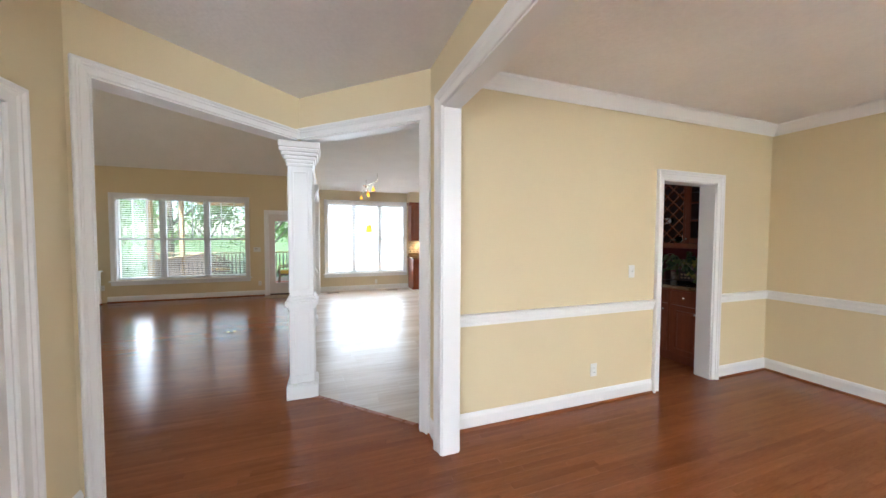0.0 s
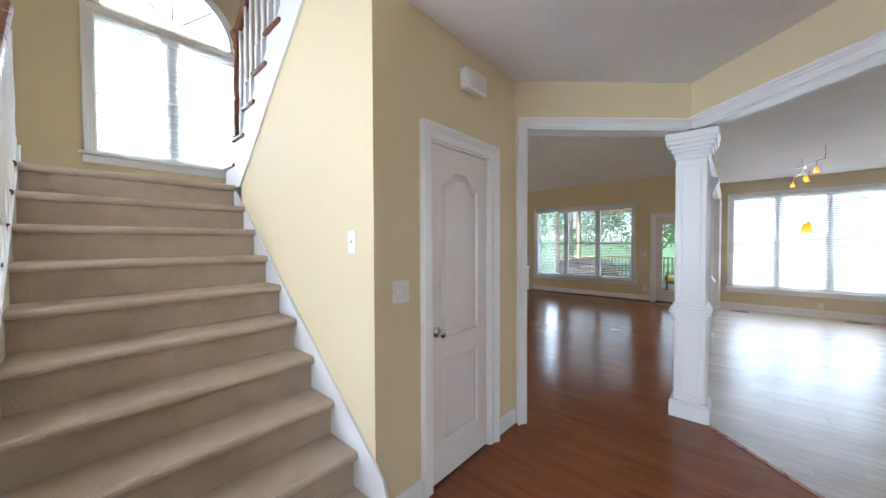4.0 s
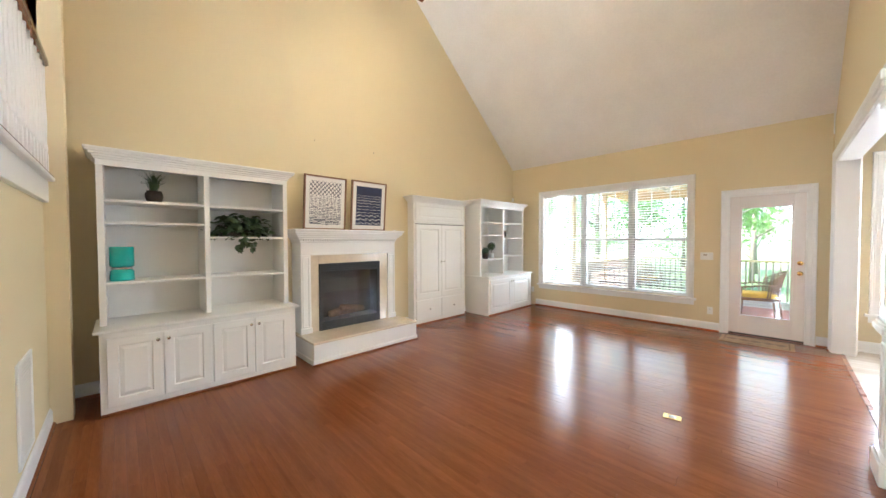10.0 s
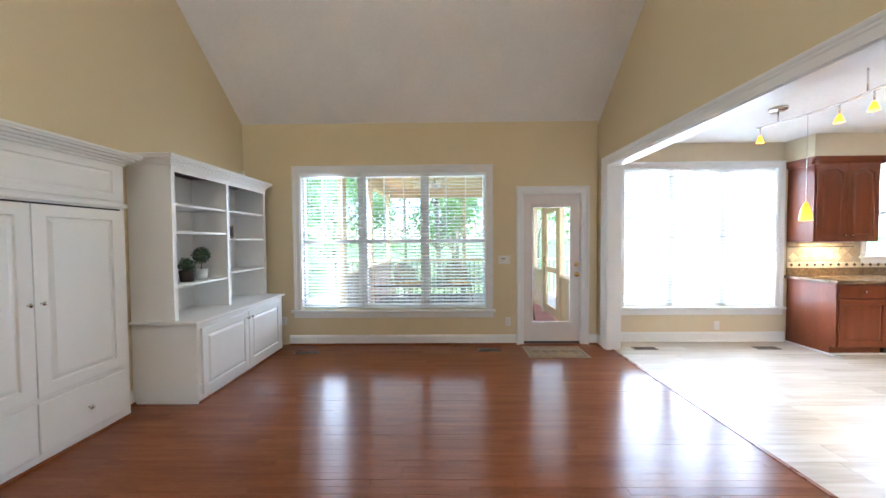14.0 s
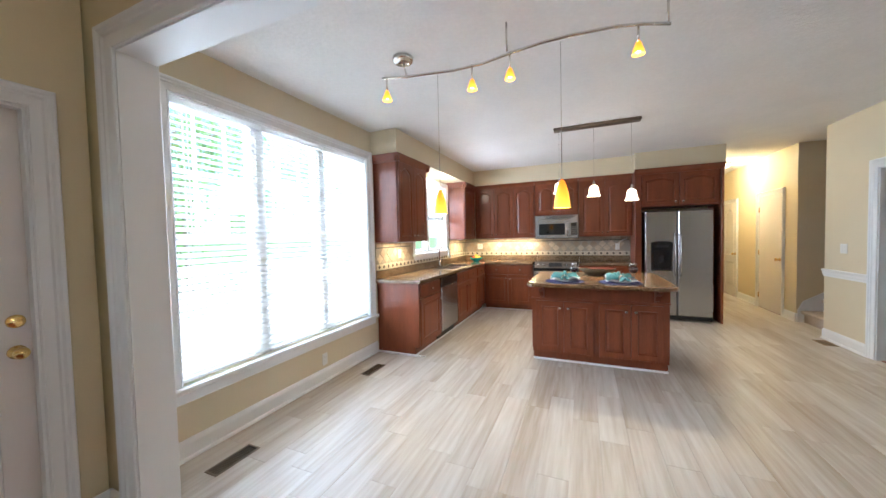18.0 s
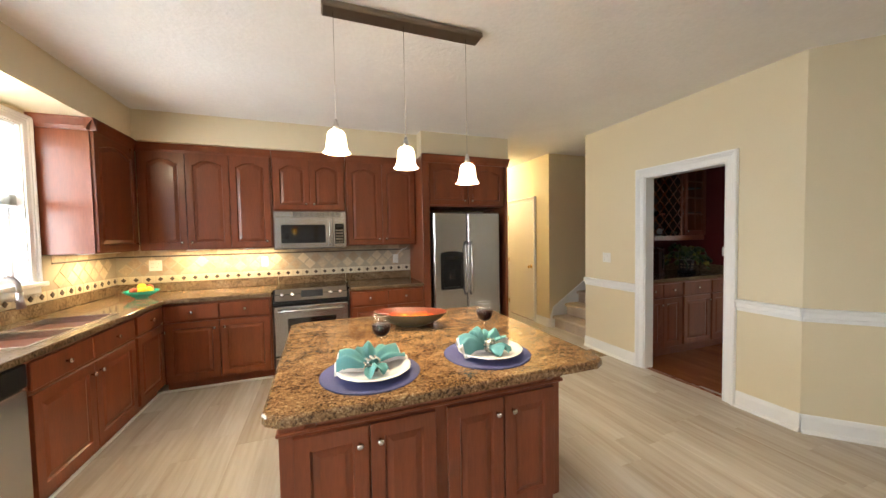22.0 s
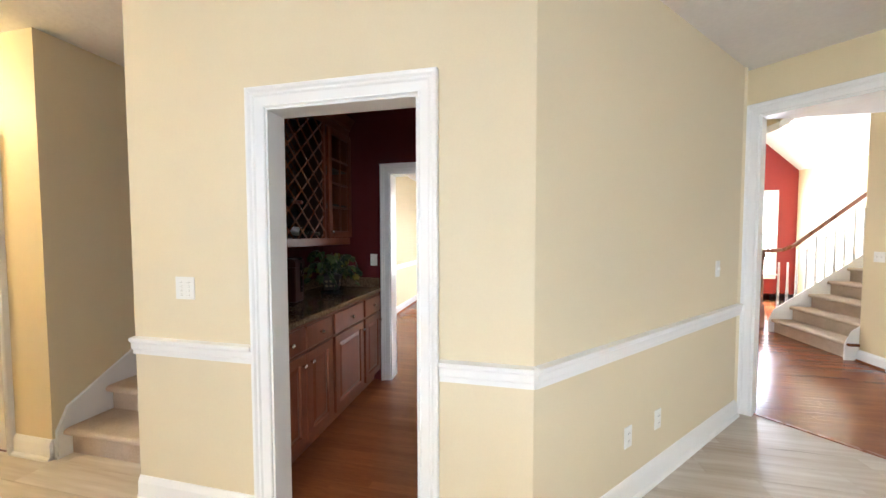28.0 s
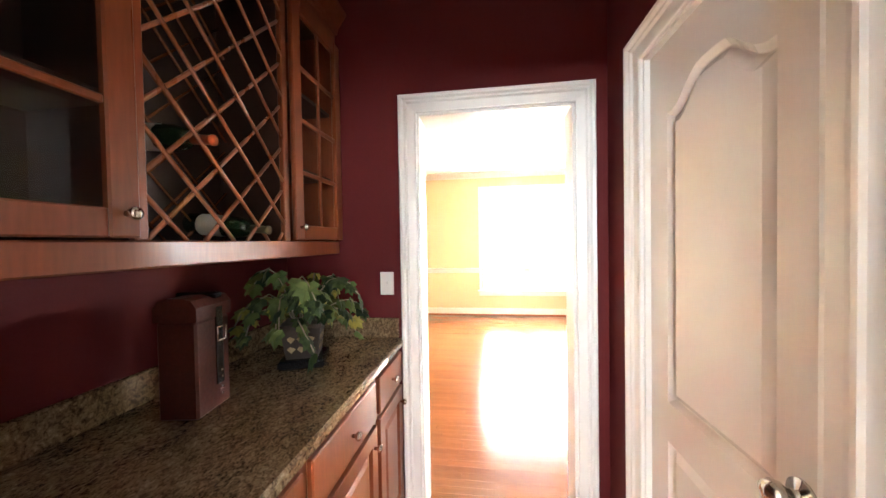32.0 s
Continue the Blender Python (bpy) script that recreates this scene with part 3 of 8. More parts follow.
# family front wall under the stair landing, stair walls, closet
b = Build()
wall(b, (-4.42, 2.28), (-0.53, 2.28), 0, 1.84, 0.12)
structure("wall_under_landing", b, "paint", "cream wall below the stair landing", "wall")
b = Build()
wall(b, (-0.5, 2.165), (-0.5, 0.92), 0, 4.95, 0.12, [(0.355, 0.965, 0, 2.05)])
structure("wall_closet", b, "paint", "cream foyer wall with the closet door", "wall")
b = Build().prism([(-2.3, 0), (-0.5, 0), (-0.5, 3.6), (-2.3, 2.03)], pose(0, 0.92, 0, 90, 0, 0), 0.12)
structure("wall_stair", b, "paint", "cream wall beside the carpeted stair", "wall")
b = Build()
wall(b, (-3.95, 2.4), (-3.95, -0.6), 0, 5.0, 0.15, [(1.13, 2.37, 2.36, 3.72)])
structure("wall_landing", b, "paint", "cream landing wall with the tall window", "wall")
# added out of view: closes the gap where sun leaked onto the family floor
structure("wall_landing_end", Build().box((-4.57, 2.14, 1.84), (-3.95, 2.28, 5.0)), "paint", "unseen cream block added to keep sun out beside the landing", "wall")
structure("ceiling_stairwell", Build().box((-4.1, -0.7, 4.9), (-0.38, 2.4, 5.0)), "ceiling", "white ceiling high over the stairs", "ceiling")
b = Build()
wall(b, (-4.0, -0.55), (-2.65, -0.55), 0, 5.0, 0.1)
b.box((-2.75, -3.3, 0), (-2.65, -0.55, 2.95))
b.prism([(-2.75, 2.75), (-1.86, 3.66), (-1.32, 3.66), (-0.54, 3.1), (-0.54, 5.0), (-2.75, 5.0)], pose(0, -0.55, 0, 90, 0, 0), 0.1)
structure("wall_study_west", b, "paint", "cream wall of the front room", "wall")

# study: brick red front wall under a tray ceiling
b = Build()
wall(b, (-2.75, -3.2), (-0.6, -3.2), 0, 3.8, 0.15, [(0.55, 2.09, 0.58, 2.33)])
structure("wall_study_front", b, "red2", "brick red wall round the front room window", "wall")
b = Build()
for p in ([(-0.5, 3.02), (-1.32, 3.6)], [(-1.32, 3.6), (-1.86, 3.6)], [(-1.86, 3.6), (-2.8, 2.68)]):
    b.prism([p[0], p[1], (p[1][0], p[1][1] + 0.1), (p[0][0], p[0][1] + 0.1)], pose(0, -0.5, 0, 90, 0, 0), 2.85)
structure("ceiling_study", b, "ceiling", "white sloped ceiling over the front room", "ceiling")
p, nrm = Vector((-2.2, -1.9, 3.27)), Vector((0.69, 0, -0.72))
t = thing("recessed_light", "small round recessed light glowing in the sloped ceiling", "lamp", pose(0, 0, 0))
part("trim_ring", Build().rod(p - nrm * 0.004, p + nrm * 0.008, 0.085, 24), "trim", t)
part("lens", Build().rod(p, p + nrm * 0.011, 0.062, 24), "shade_w", t)
# foyer front wall and the stub beside the study
b = Build()
wall(b, (-0.65, -2.9), (1.6, -2.9), 0, 5.0, 0.15, [(0.37, 0.68, 0.0, 2.05), (0.78, 1.68, 0, 2.05), (1.78, 2.08, 0, 2.05)])
b.box((-0.66, -3.3, 0), (-0.54, -2.3, 3.3))
b.box((-0.66, -3.2, 3.1), (-0.54, -0.55, 5.0))
structure("wall_foyer_front", b, "paint", "cream front wall round the entrance door", "wall")
b = Build().prism([(-0.5, 1.03), (1.55, 1.03), (1.55, 2.25), (0.54, 3.22), (-0.5, 2.16)], pose(0, 0, CEIL), 0.12)
structure("ceiling_foyer", b, "ceiling", "flat white foyer ceiling", "ceiling")

b = Build().box((-0.5, 1.034, CEIL + 0.12), (1.55, 1.15, 4.9)).box((1.49, -3.0, CEIL + 0.02), (1.61, 1.034, 4.9))
structure("wall_foyer_upper", b, "paint", "cream upper walls of the tall entrance", "wall")
structure("ceiling_entrance", Build().box((-0.7, -3.1, 4.9), (1.62, 1.16, 5.0)), "ceiling", "white ceiling high over the entrance", "ceiling")

# dining room
b = Build()
wall(b, (1.49, 2.27), (1.49, -3.0), 0, CEIL + 0.02, -0.12, [(0.29, 3.4, 0, HEAD)])
structure("wall_dining_west", b, "paint", "cream wall round the wide dining opening", "wall")
b = Build()
wall(b, (5.6, 2.2), (1.49, 2.2), 0, CEIL + 0.02, 0.14, [(1.045, 1.805, 0, 2.05)])
structure("wall_dining_north", b, "paint", "cream dining wall with chair rail", "wall")
structure("wall_dining_east", wall(Build(), (5.45, -2.6), (5.45, 2.2), 0, CEIL + 0.02, 0.06), "paint", "cream dining side wall", "wall")
b = Build()
wall(b, (1.61, -2.4), (5.5, -2.4), 0, CEIL + 0.02, 0.15, [(1.07, 2.7, 0.48, 2.36)])
structure("wall_dining_south", b, "paint", "cream dining wall with the front window", "wall")
structure("ceiling_dining", Build().box((1.55, -2.6, CEIL), (5.55, 2.3, CEIL + 0.12)), "ceiling", "white dining ceiling", "ceiling")

# pantry
structure("wall_pantry_east", Build().box((5.27, 2.345, 0), (5.358, 3.918, CEIL)), "red", "burgundy wall behind the pantry cabinets", "wall")
b = Build().box((4.555, 2.344, 0), (5.27, 2.352, CEIL)).box((3.795, 2.344, 2.05), (4.555, 2.352, CEIL)).box((3.55, 2.344, 0), (3.795, 2.352, CEIL))
structure("wall_pantry_south", b, "red", "burgundy pantry wall round the dining doorway", "wall")
structure("wall_pantry_north", Build().box((4.525, 3.912, 0), (5.27, 3.92, CEIL)), "red", "burgundy pantry wall beside the kitchen doorway", "wall")
b = wall(Build(), (3.65, 3.92), (3.65, 2.344), 0, CEIL, 0.1, [(0.56, 1.22, 0, 2.05)])
structure("wall_pantry_west", b, "red", "burgundy pantry wall with the closet door", "wall")
t = thing("pantry_ceiling_light", "small brass pantry ceiling light with curved arms, unlit", "lamp", pose(4.18, 2.9, CEIL))
part("canopy", Build().lathe([(0.0, -0.035), (0.03, -0.033), (0.055, -0.015), (0.062, 0.0)], None, 20), "brass", t)
for k in range(3):
    a = 2.094 * k + 0.5
    arm = part("arm", Build().tube([(0.02 * math.cos(a), 0.02 * math.sin(a), -0.03), (0.07 * math.cos(a), 0.07 * math.sin(a), -0.055), (0.12 * math.cos(a), 0.12 * math.sin(a), -0.045), (0.135 * math.cos(a), 0.135 * math.sin(a), -0.02)], 0.006, 8), "brass", t)
    part("glass_cup", Build().shell([(0.012, -0.02), (0.03, -0.012), (0.042, 0.0)], Matrix.Translation((0.135 * math.cos(a), 0.135 * math.sin(a), -0.004)), 14), "china", arm)

# kitchen
b = Build()
wall(b, (3.28, 4.04), (5.36, 4.04), 0, CEIL, 0.12, [(0.485, 1.245, 0, 2.05)])
structure("wall_kitchen_south", b, "paint_k", "beige kitchen wall with the pantry doorway", "wall")
b = Build()
wall(b, (1.62, 2.4), (3.28, 4.04), 0, CEIL, 0.15)
structure("wall_kitchen_diagonal", b, "paint_k", "beige angled wall with chair rail", "wall")
b = Build()
wall(b, (6.55, 9.3), (0.55, 9.3), 0, CEIL, 0.16, [(1.24, 2.5, 1.17, 2.34), (3.7, 5.77, 0.48, 2.38)])
structure("wall_kitchen_back", b, "paint_k", "beige back wall with the big window", "wall")
structure("wall_kitchen_east", Build().box((6.4, 4.9, 0), (6.55, 9.3, CEIL)), "paint_k", "beige wall behind the kitchen cabinets", "wall")
b = Build().box((2.945, 8.93, 2.436), (6.4, 9.3, CEIL)).box((5.95, 6.12, 2.43), (6.4, 8.93, CEIL)).box((5.78, 4.93, 2.43), (6.4, 6.12, CEIL))
structure("soffit", b, "paint_k", "beige soffit above the cabinets", "soffit")
b = Build().prism([(0.46, 9.45), (9.9, 9.45), (9.9, 2.21), (1.56, 2.21), (0.46, 3.30)], pose(0, 0, CEIL), 0.12)
structure("ceiling_kitchen", b, "ceiling", "white textured kitchen ceiling", "ceiling")
structure("wall_hall_north", Build().box((6.55, 4.9, 0), (9.6, 5.02, CEIL)), "paint", "cream hall side wall", "wall")
structure("wall_hall_end", Build().box((9.5, 3.92, 0), (9.6, 4.9, CEIL)), "paint", "cream wall at the end of the hall", "wall")
b = wall(Build(), (6.26, 3.91), (9.6, 3.91), 0, CEIL, 0.12, [(0.40, 1.18, 0, 2.03), (2.16, 2.92, 0, 2.03)])
structure("wall_hall_south", b, "paint", "cream hall wall with two white doors", "wall")
structure("wall_back_stair", Build().box((6.26, 2.42, 0), (6.38, 3.79, CEIL)), "paint", "cream wall beside the back stair", "wall")
structure("wall_back_stair_end", Build().box((5.36, 2.3, 0), (6.4, 2.42, CEIL)), "paint", "cream wall behind the back stair", "wall")
structure("wall_gap_fill", Build().box((1.62, 2.22, 0), (1.76, 2.42, CEIL)), "paint_k", "beige wall corner", "wall")

# ---- trim: casings, baseboards, rails ----
casing("window_1_casing", (-1.12, 9.2), (-3.66, 9.2), 0.48, 2.35, "white moulded casing round the family window", lining=0.15, sill=True, back=False)
casing("door_1_casing", (0.17, 9.2), (-0.63, 9.2), 0, 2.05, "white casing round the glazed back door", lining=0.15, back=False)
casing("window_2_casing", (2.85, 9.3), (0.78, 9.3), 0.48, 2.38, "white moulded casing round the breakfast window", lining=0.15, sill=True, back=False)
casing("window_3_casing", (5.31, 9.3), (4.05, 9.3), 1.17, 2.34, "white casing round the sink window", w=0.07, lining=0.15, sill=True, back=False)
casing("window_4_casing", (-3.95, 1.27), (-3.95, 0.03), 2.36, 3.72, "white casing round the stair window", lining=0.14, sill=True, back=False)
casing("window_5_casing", (-2.2, -3.2), (-0.66, -3.2), 0.58, 2.33, "white casing round the front room window", lining=0.14, sill=True, back=False)
casing("window_6_casing", (2.68, -2.4), (4.31, -2.4), 0.48, 2.36, "white casing round the dining window", lining=0.14, sill=True, back=False)
casing("closet_casing", (-0.5, 1.81), (-0.5, 1.2), 0, 2.05, "white moulded casing round the closet door", lining=0.1, back=False)
casing("pantry_casing", (3.765, 4.04), (4.525, 4.04), 0, 2.05, "white casing round the pantry doorway", lining=0.12)
casing("dining_pantry_casing", (4.555, 2.2), (3.795, 2.2), 0, 2.05, "white casing round the doorway between pantry and dining room", lining=0.152)
casing("pantry_closet_casing", (3.65, 3.36), (3.65, 2.7), 0, 2.05, "white casing round the pantry closet door", lining=0.1, back=False)
casing("hall_door_casing", (6.66, 3.91), (7.44, 3.91), 0, 2.03, "white casing round the hall door", lining=0.1, w=0.07, back=False)
casing("hall_far_door_casing", (8.42, 3.91), (9.18, 3.91), 0, 2.03, "white casing round the far hall door", lining=0.1, w=0.07, back=False)
casing("family_opening_casing", (0.536, 3.146), (-0.44, 2.23), 0, HEAD, "white casing of the opening to the family room", w=0.075, lining=0.165, ends="b")
casing("breakfast_opening_casing", (1.431, 2.304), (0.543, 3.146), 0, HEAD, "white casing of the opening to the breakfast area", lining=0.13, ends="a")
casing("dining_opening_casing", (1.49, -1.13), (1.49, 1.98), 0, HEAD, "white casing of the wide dining opening", lining=0.12)
casing("wide_opening_casing", (0.56, 8.96), (0.56, 3.46), 0, HEAD, "white casing of the wide opening to the breakfast area", w=0.115, lining=0.17, ends="a")


def strip(name, prof, runs, mat, label, category, z=0.0):
    bb = Build()
    for pts in runs:
        run_profile(bb, prof, pts, z)
    return structure(name, bb, mat, label, category)


# runs go with the wall on their left, so that the moulding stands out on their right
FAMILY = [[(-4.42, 2.58), (-4.42, 2.28)], [(-4.42, 4.25), (-4.42, 4.065)], [(-4.42, 6.12), (-4.42, 5.72)], [(-4.42, 7.54), (-4.42, 7.36)],
          [(-0.72, 9.2), (-3.82, 9.2)], [(0.38, 9.2), (0.26, 9.2)], [(0.38, 9.04), (0.38, 9.2)]]
FAMILY = [[p[1], p[0]] for p in FAMILY]
FOYER = [[(-0.5, 0.78), (-0.5, 1.11)], [(-0.5, 1.9), (-0.5, 2.16)], [(1.49, 2.25), (1.49, 2.08)], [(-0.54, -2.3), (-0.54, -2.9), (-0.36, -2.9)]]
FRONT = [[(-0.58, 2.28), (-4.42, 2.28)]]
DINING = [[(1.64, 2.2), (3.7, 2.2)], [(4.65, 2.2), (5.45, 2.2), (5.45, -2.4), (1.61, -2.4)], [(1.61, 2.08), (1.61, 2.2), (1.64, 2.2)]]
KITCHEN = [[(0.55, 9.3), (2.98, 9.3)], [(5.36, 4.04), (4.615, 4.04)], [(3.675, 4.04), (3.28, 4.04), (1.62, 2.4)], [(0.55, 9.04), (0.55, 9.3)]]
HALL = [[(6.59, 3.91), (6.26, 3.91)], [(8.34, 3.91), (7.51, 3.91)], [(5.36, 3.9), (5.36, 4.04)], [(6.26, 3.91), (6.26, 3.83)]]
PANTRY = [[(5.27, 2.352), (4.65, 2.352)], [(3.65, 2.352), (3.65, 2.6)], [(3.65, 3.46), (3.65, 3.92)]]
strip("baseboard", BASE, FAMILY + FOYER + FRONT + DINING + KITCHEN + HALL + [[(-2.65, -0.6), (-2.65, -3.2), (-0.66, -3.2)]], "trim", "white moulded baseboard along the walls", "baseboard")
strip("shoe_moulding_wood", SHOE, FAMILY + FOYER + FRONT + DINING, "oak", "red oak shoe moulding along the boards", "trim")
strip("shoe_moulding_white", SHOE, KITCHEN + HALL, "trim", "white shoe moulding along the vinyl floor", "trim")
strip("chair_rail", RAIL, [DINING[0], DINING[1], KITCHEN[1], KITCHEN[2]], "trim", "white moulded chair rail", "trim")
strip("crown_moulding", CROWN, [[(1.61, -2.4), (1.61, 2.2), (5.45, 2.2), (5.45, -2.4), (1.61, -2.4)]], "trim", "white crown moulding round the dining ceiling", "trim", CEIL)

# ---- columns ----


def column(x, y, label):
    t = thing("column", label, "column", pose(x, y, 0), "columns")
    sq = lambda h, z0, z1, e=0.004: Build().box((-h, -h, z0), (h, h, z1), e)
    part("plinth", sq(0.135, 0, 0.125).box((-0.125, -0.125, 0.125), (0.125, 0.125, 0.14), 0.005), "trim", t)
    part("lower_shaft", sq(0.105, 0.14, 0.84), "trim", t)
    part("upper_shaft", sq(0.102, 0.945, 2.14), "trim", t)
    q = Build()
    for h, z0, z1 in ((0.113, 0.825, 0.845), (0.128, 0.845, 0.865), (0.140, 0.865, 0.90), (0.128, 0.90, 0.92), (0.116, 0.92, 0.945)):
        q.box((-h, -h, z0), (h, h, z1), 0.004)
    part("waist_moulding", q, "trim", t)
    q = Build()
    for h, z0, z1 in ((0.112, 2.12, 2.15), (0.118, 2.15, 2.18), (0.132, 2.18, 2.21), (0.150, 2.21, 2.24), (0.165, 2.24, 2.275), (0.172, 2.275, 2.335)):
        q.box((-h, -h, z0), (h, h, z1), 0.006)
    part("capital", q, "trim", t)
    for k in range(4):
        r = pose(0, 0, 0, 0, 0, 90 * k)
        for z0, z1, f in ((0.20, 0.79, 0.106), (1.0, 2.08, 0.103)):
            q = Build()
            for a in ((-0.07, z0, -0.056, z1), (0.056, z0, 0.07, z1), (-0.056, z0, 0.056, z0 + 0.014), (-0.056, z1 - 0.014, 0.056, z1)):
                q.box((a[0], -f - 0.007, a[1]), (a[2], -f + 0.004, a[3]), 0.003, r)
            part("panel_moulding", q, "trim", t)
    return t


column(0.54, 3.27, "white panelled square column at the foyer corner")
column(0.47, 5.86, "white panelled square column in the wide opening")

# ---- floors ----
structure("floor", Build().box((-4.6, -3.4, -0.12), (9.7, 9.45, -0.02)), "sub", "dark floor bed under boards and planks", "floor")


def oak_spans(y):
    out = []
    if y > 2.28:
        out.append((-4.42, 0.47 if y > 3.34 else 0.47 + (3.34 - y)))
        if y < 3.98:
            out.append((3.65, 5.27))
    elif y > 2.2:
        out.append((-0.5, 1.58))
        out.append((3.65, 5.27))
    elif y > -0.55:
        out.append((-0.5, 5.45))
    elif y > -2.4:
        out.append((-2.65, 5.45))
    elif y > -2.9:
        out.append((-2.65, 1.5))
    else:
        out.append((-2.65, -0.6))
    return out


def vinyl_spans(y):
    if y > 4.95:
        return [(0.47, 6.4)]
    if y > 4.0:
        return [(0.47, 9.5)]
    right = 1.8 + (y - 2.3) * 1.02
    back = [(5.36, 6.26)] if y > 3.75 else []
    return back + [(0.47 if y > 3.34 else 0.47 + (3.34 - y), right)] if y > 2.3 else []


def lay(name, y0, y1, width, spans, longest, mat, label, near, seed):
    rng = random.Random(seed)
    floor_thing = thing(name, label, "floor", kind="structure")
    near_mesh, rest, count, y = {}, Build(), 0, y0
    while y < y1:
        for lo, hi in spans(y + width / 2):
            x = lo - rng.random() * longest * 0.6
            while x < hi:
                ln = longest * (0.45 + 0.55 * rng.random())
                if x <= lo and x + ln < lo + 0.3:
                    ln += 0.35
                a, c = max(x, lo), min(x + ln, hi)
                cut = 2.2 < y < 3.34 and (abs(a - 0.47 - (3.34 - y - width / 2)) < 0.01 or abs(c - 0.47 - (3.34 - y - width / 2)) < 0.01)
                if cut:  # sawn off along the slanting joint between oak and vinyl
                    e0, e1 = max(0.47, 0.47 + 3.34 - y), max(0.47, 0.47 + 3.34 - y - width)
                    quad = [(a, y), (e0, y), (e1, y + width), (a, y + width)] if mat == "oak" else [(e0, y), (c, y), (c, y + width), (e1, y + width)]
                    rest.prism(quad, pose(0, 0, -0.02), 0.02)
                elif c - a > 0.05:
                    g, lift = 0.0004, rng.uniform(-0.0003, 0.0003)
                    if near((a + c) / 2, y) and count < 300 and c - a > 0.2:
                        key = round((c - a) / 0.06)
                        if key not in near_mesh:
                            h = (c - a) / 2 - g
                            me = Build().box((-h, -width / 2 + g, -0.02), (h, width / 2 - g, 0), 0.0007).mesh("board")
                            me.materials.append(M[mat])
                            near_mesh[key] = (me, h)
                        me, h = near_mesh[key]
                        ob = new("board", me)
                        ob.parent = floor_thing
                        ob.location = ((a + c) / 2, y + width / 2, lift)
                        ob.scale = (((c - a) / 2 - g) / h, 1, 1)
                        count += 1
                    else:
                        rest.box((a + g, y + g, -0.02), (c - g, y + width - g, lift))
                x += ln
        y += width
    if rest.v:
        tagged(part("boards", rest, mat, floor_thing), kind="stuff")
    return floor_thing


lay("floor_oak", -3.2, 9.2, 0.0572, oak_spans, 1.3, "oak", "glossy red oak strip floor", lambda x, y: (3.9 < y < 6.6 and -3.3 < x < 0.2) or (1.3 < y < 2.6 and -0.5 < x < 1.5), 3)
lay("floor_vinyl", 2.3, 9.3, 0.18, vinyl_spans, 1.3, "vinyl", "pale greige vinyl plank floor", lambda x, y: True, 5)
b = Build().box((0.45, 3.4, -0.01), (0.485, 8.96, 0.006), 0.003)
b.box((-0.018, 0, -0.01), (0.018, 1.28, 0.006), 0.003, line_frame((0.56, 3.25), (1.47, 2.34)) @ pose(0, 0, 0, 0, 0, -90))
b.box((3.77, 3.965, -0.01), (4.52, 4.0, 0.006), 0.003)
structure("threshold", b, "cherry_lt", "brown wooden strip between oak and vinyl", "threshold")

# ---- doors, windows, blinds ----
FRONT = pose(0, 0, 0, 90, 0, 0)  # outline (x, z), depth towards -y


def arc_top(x0, x1, z, rise, ogee=False, n=14):
    """Points along a shaped top from x1 back to x0: a plain arch between short shoulders, or an ogee camber."""
    if not rise:
        return [(x1, z), (x0, z)]
    out = []
    for k in range(n + 1):
        e = 1 - abs(2 * k / n - 1)
        f = min(1, max(0, (e - 0.1) / 0.9))
        out.append((x1 + (x0 - x1) * k / n, z + rise * ((0.5 - 0.5 * math.cos(math.pi * min(1, f * 1.25))) if ogee else math.sin(f * math.pi / 2))))
    return out


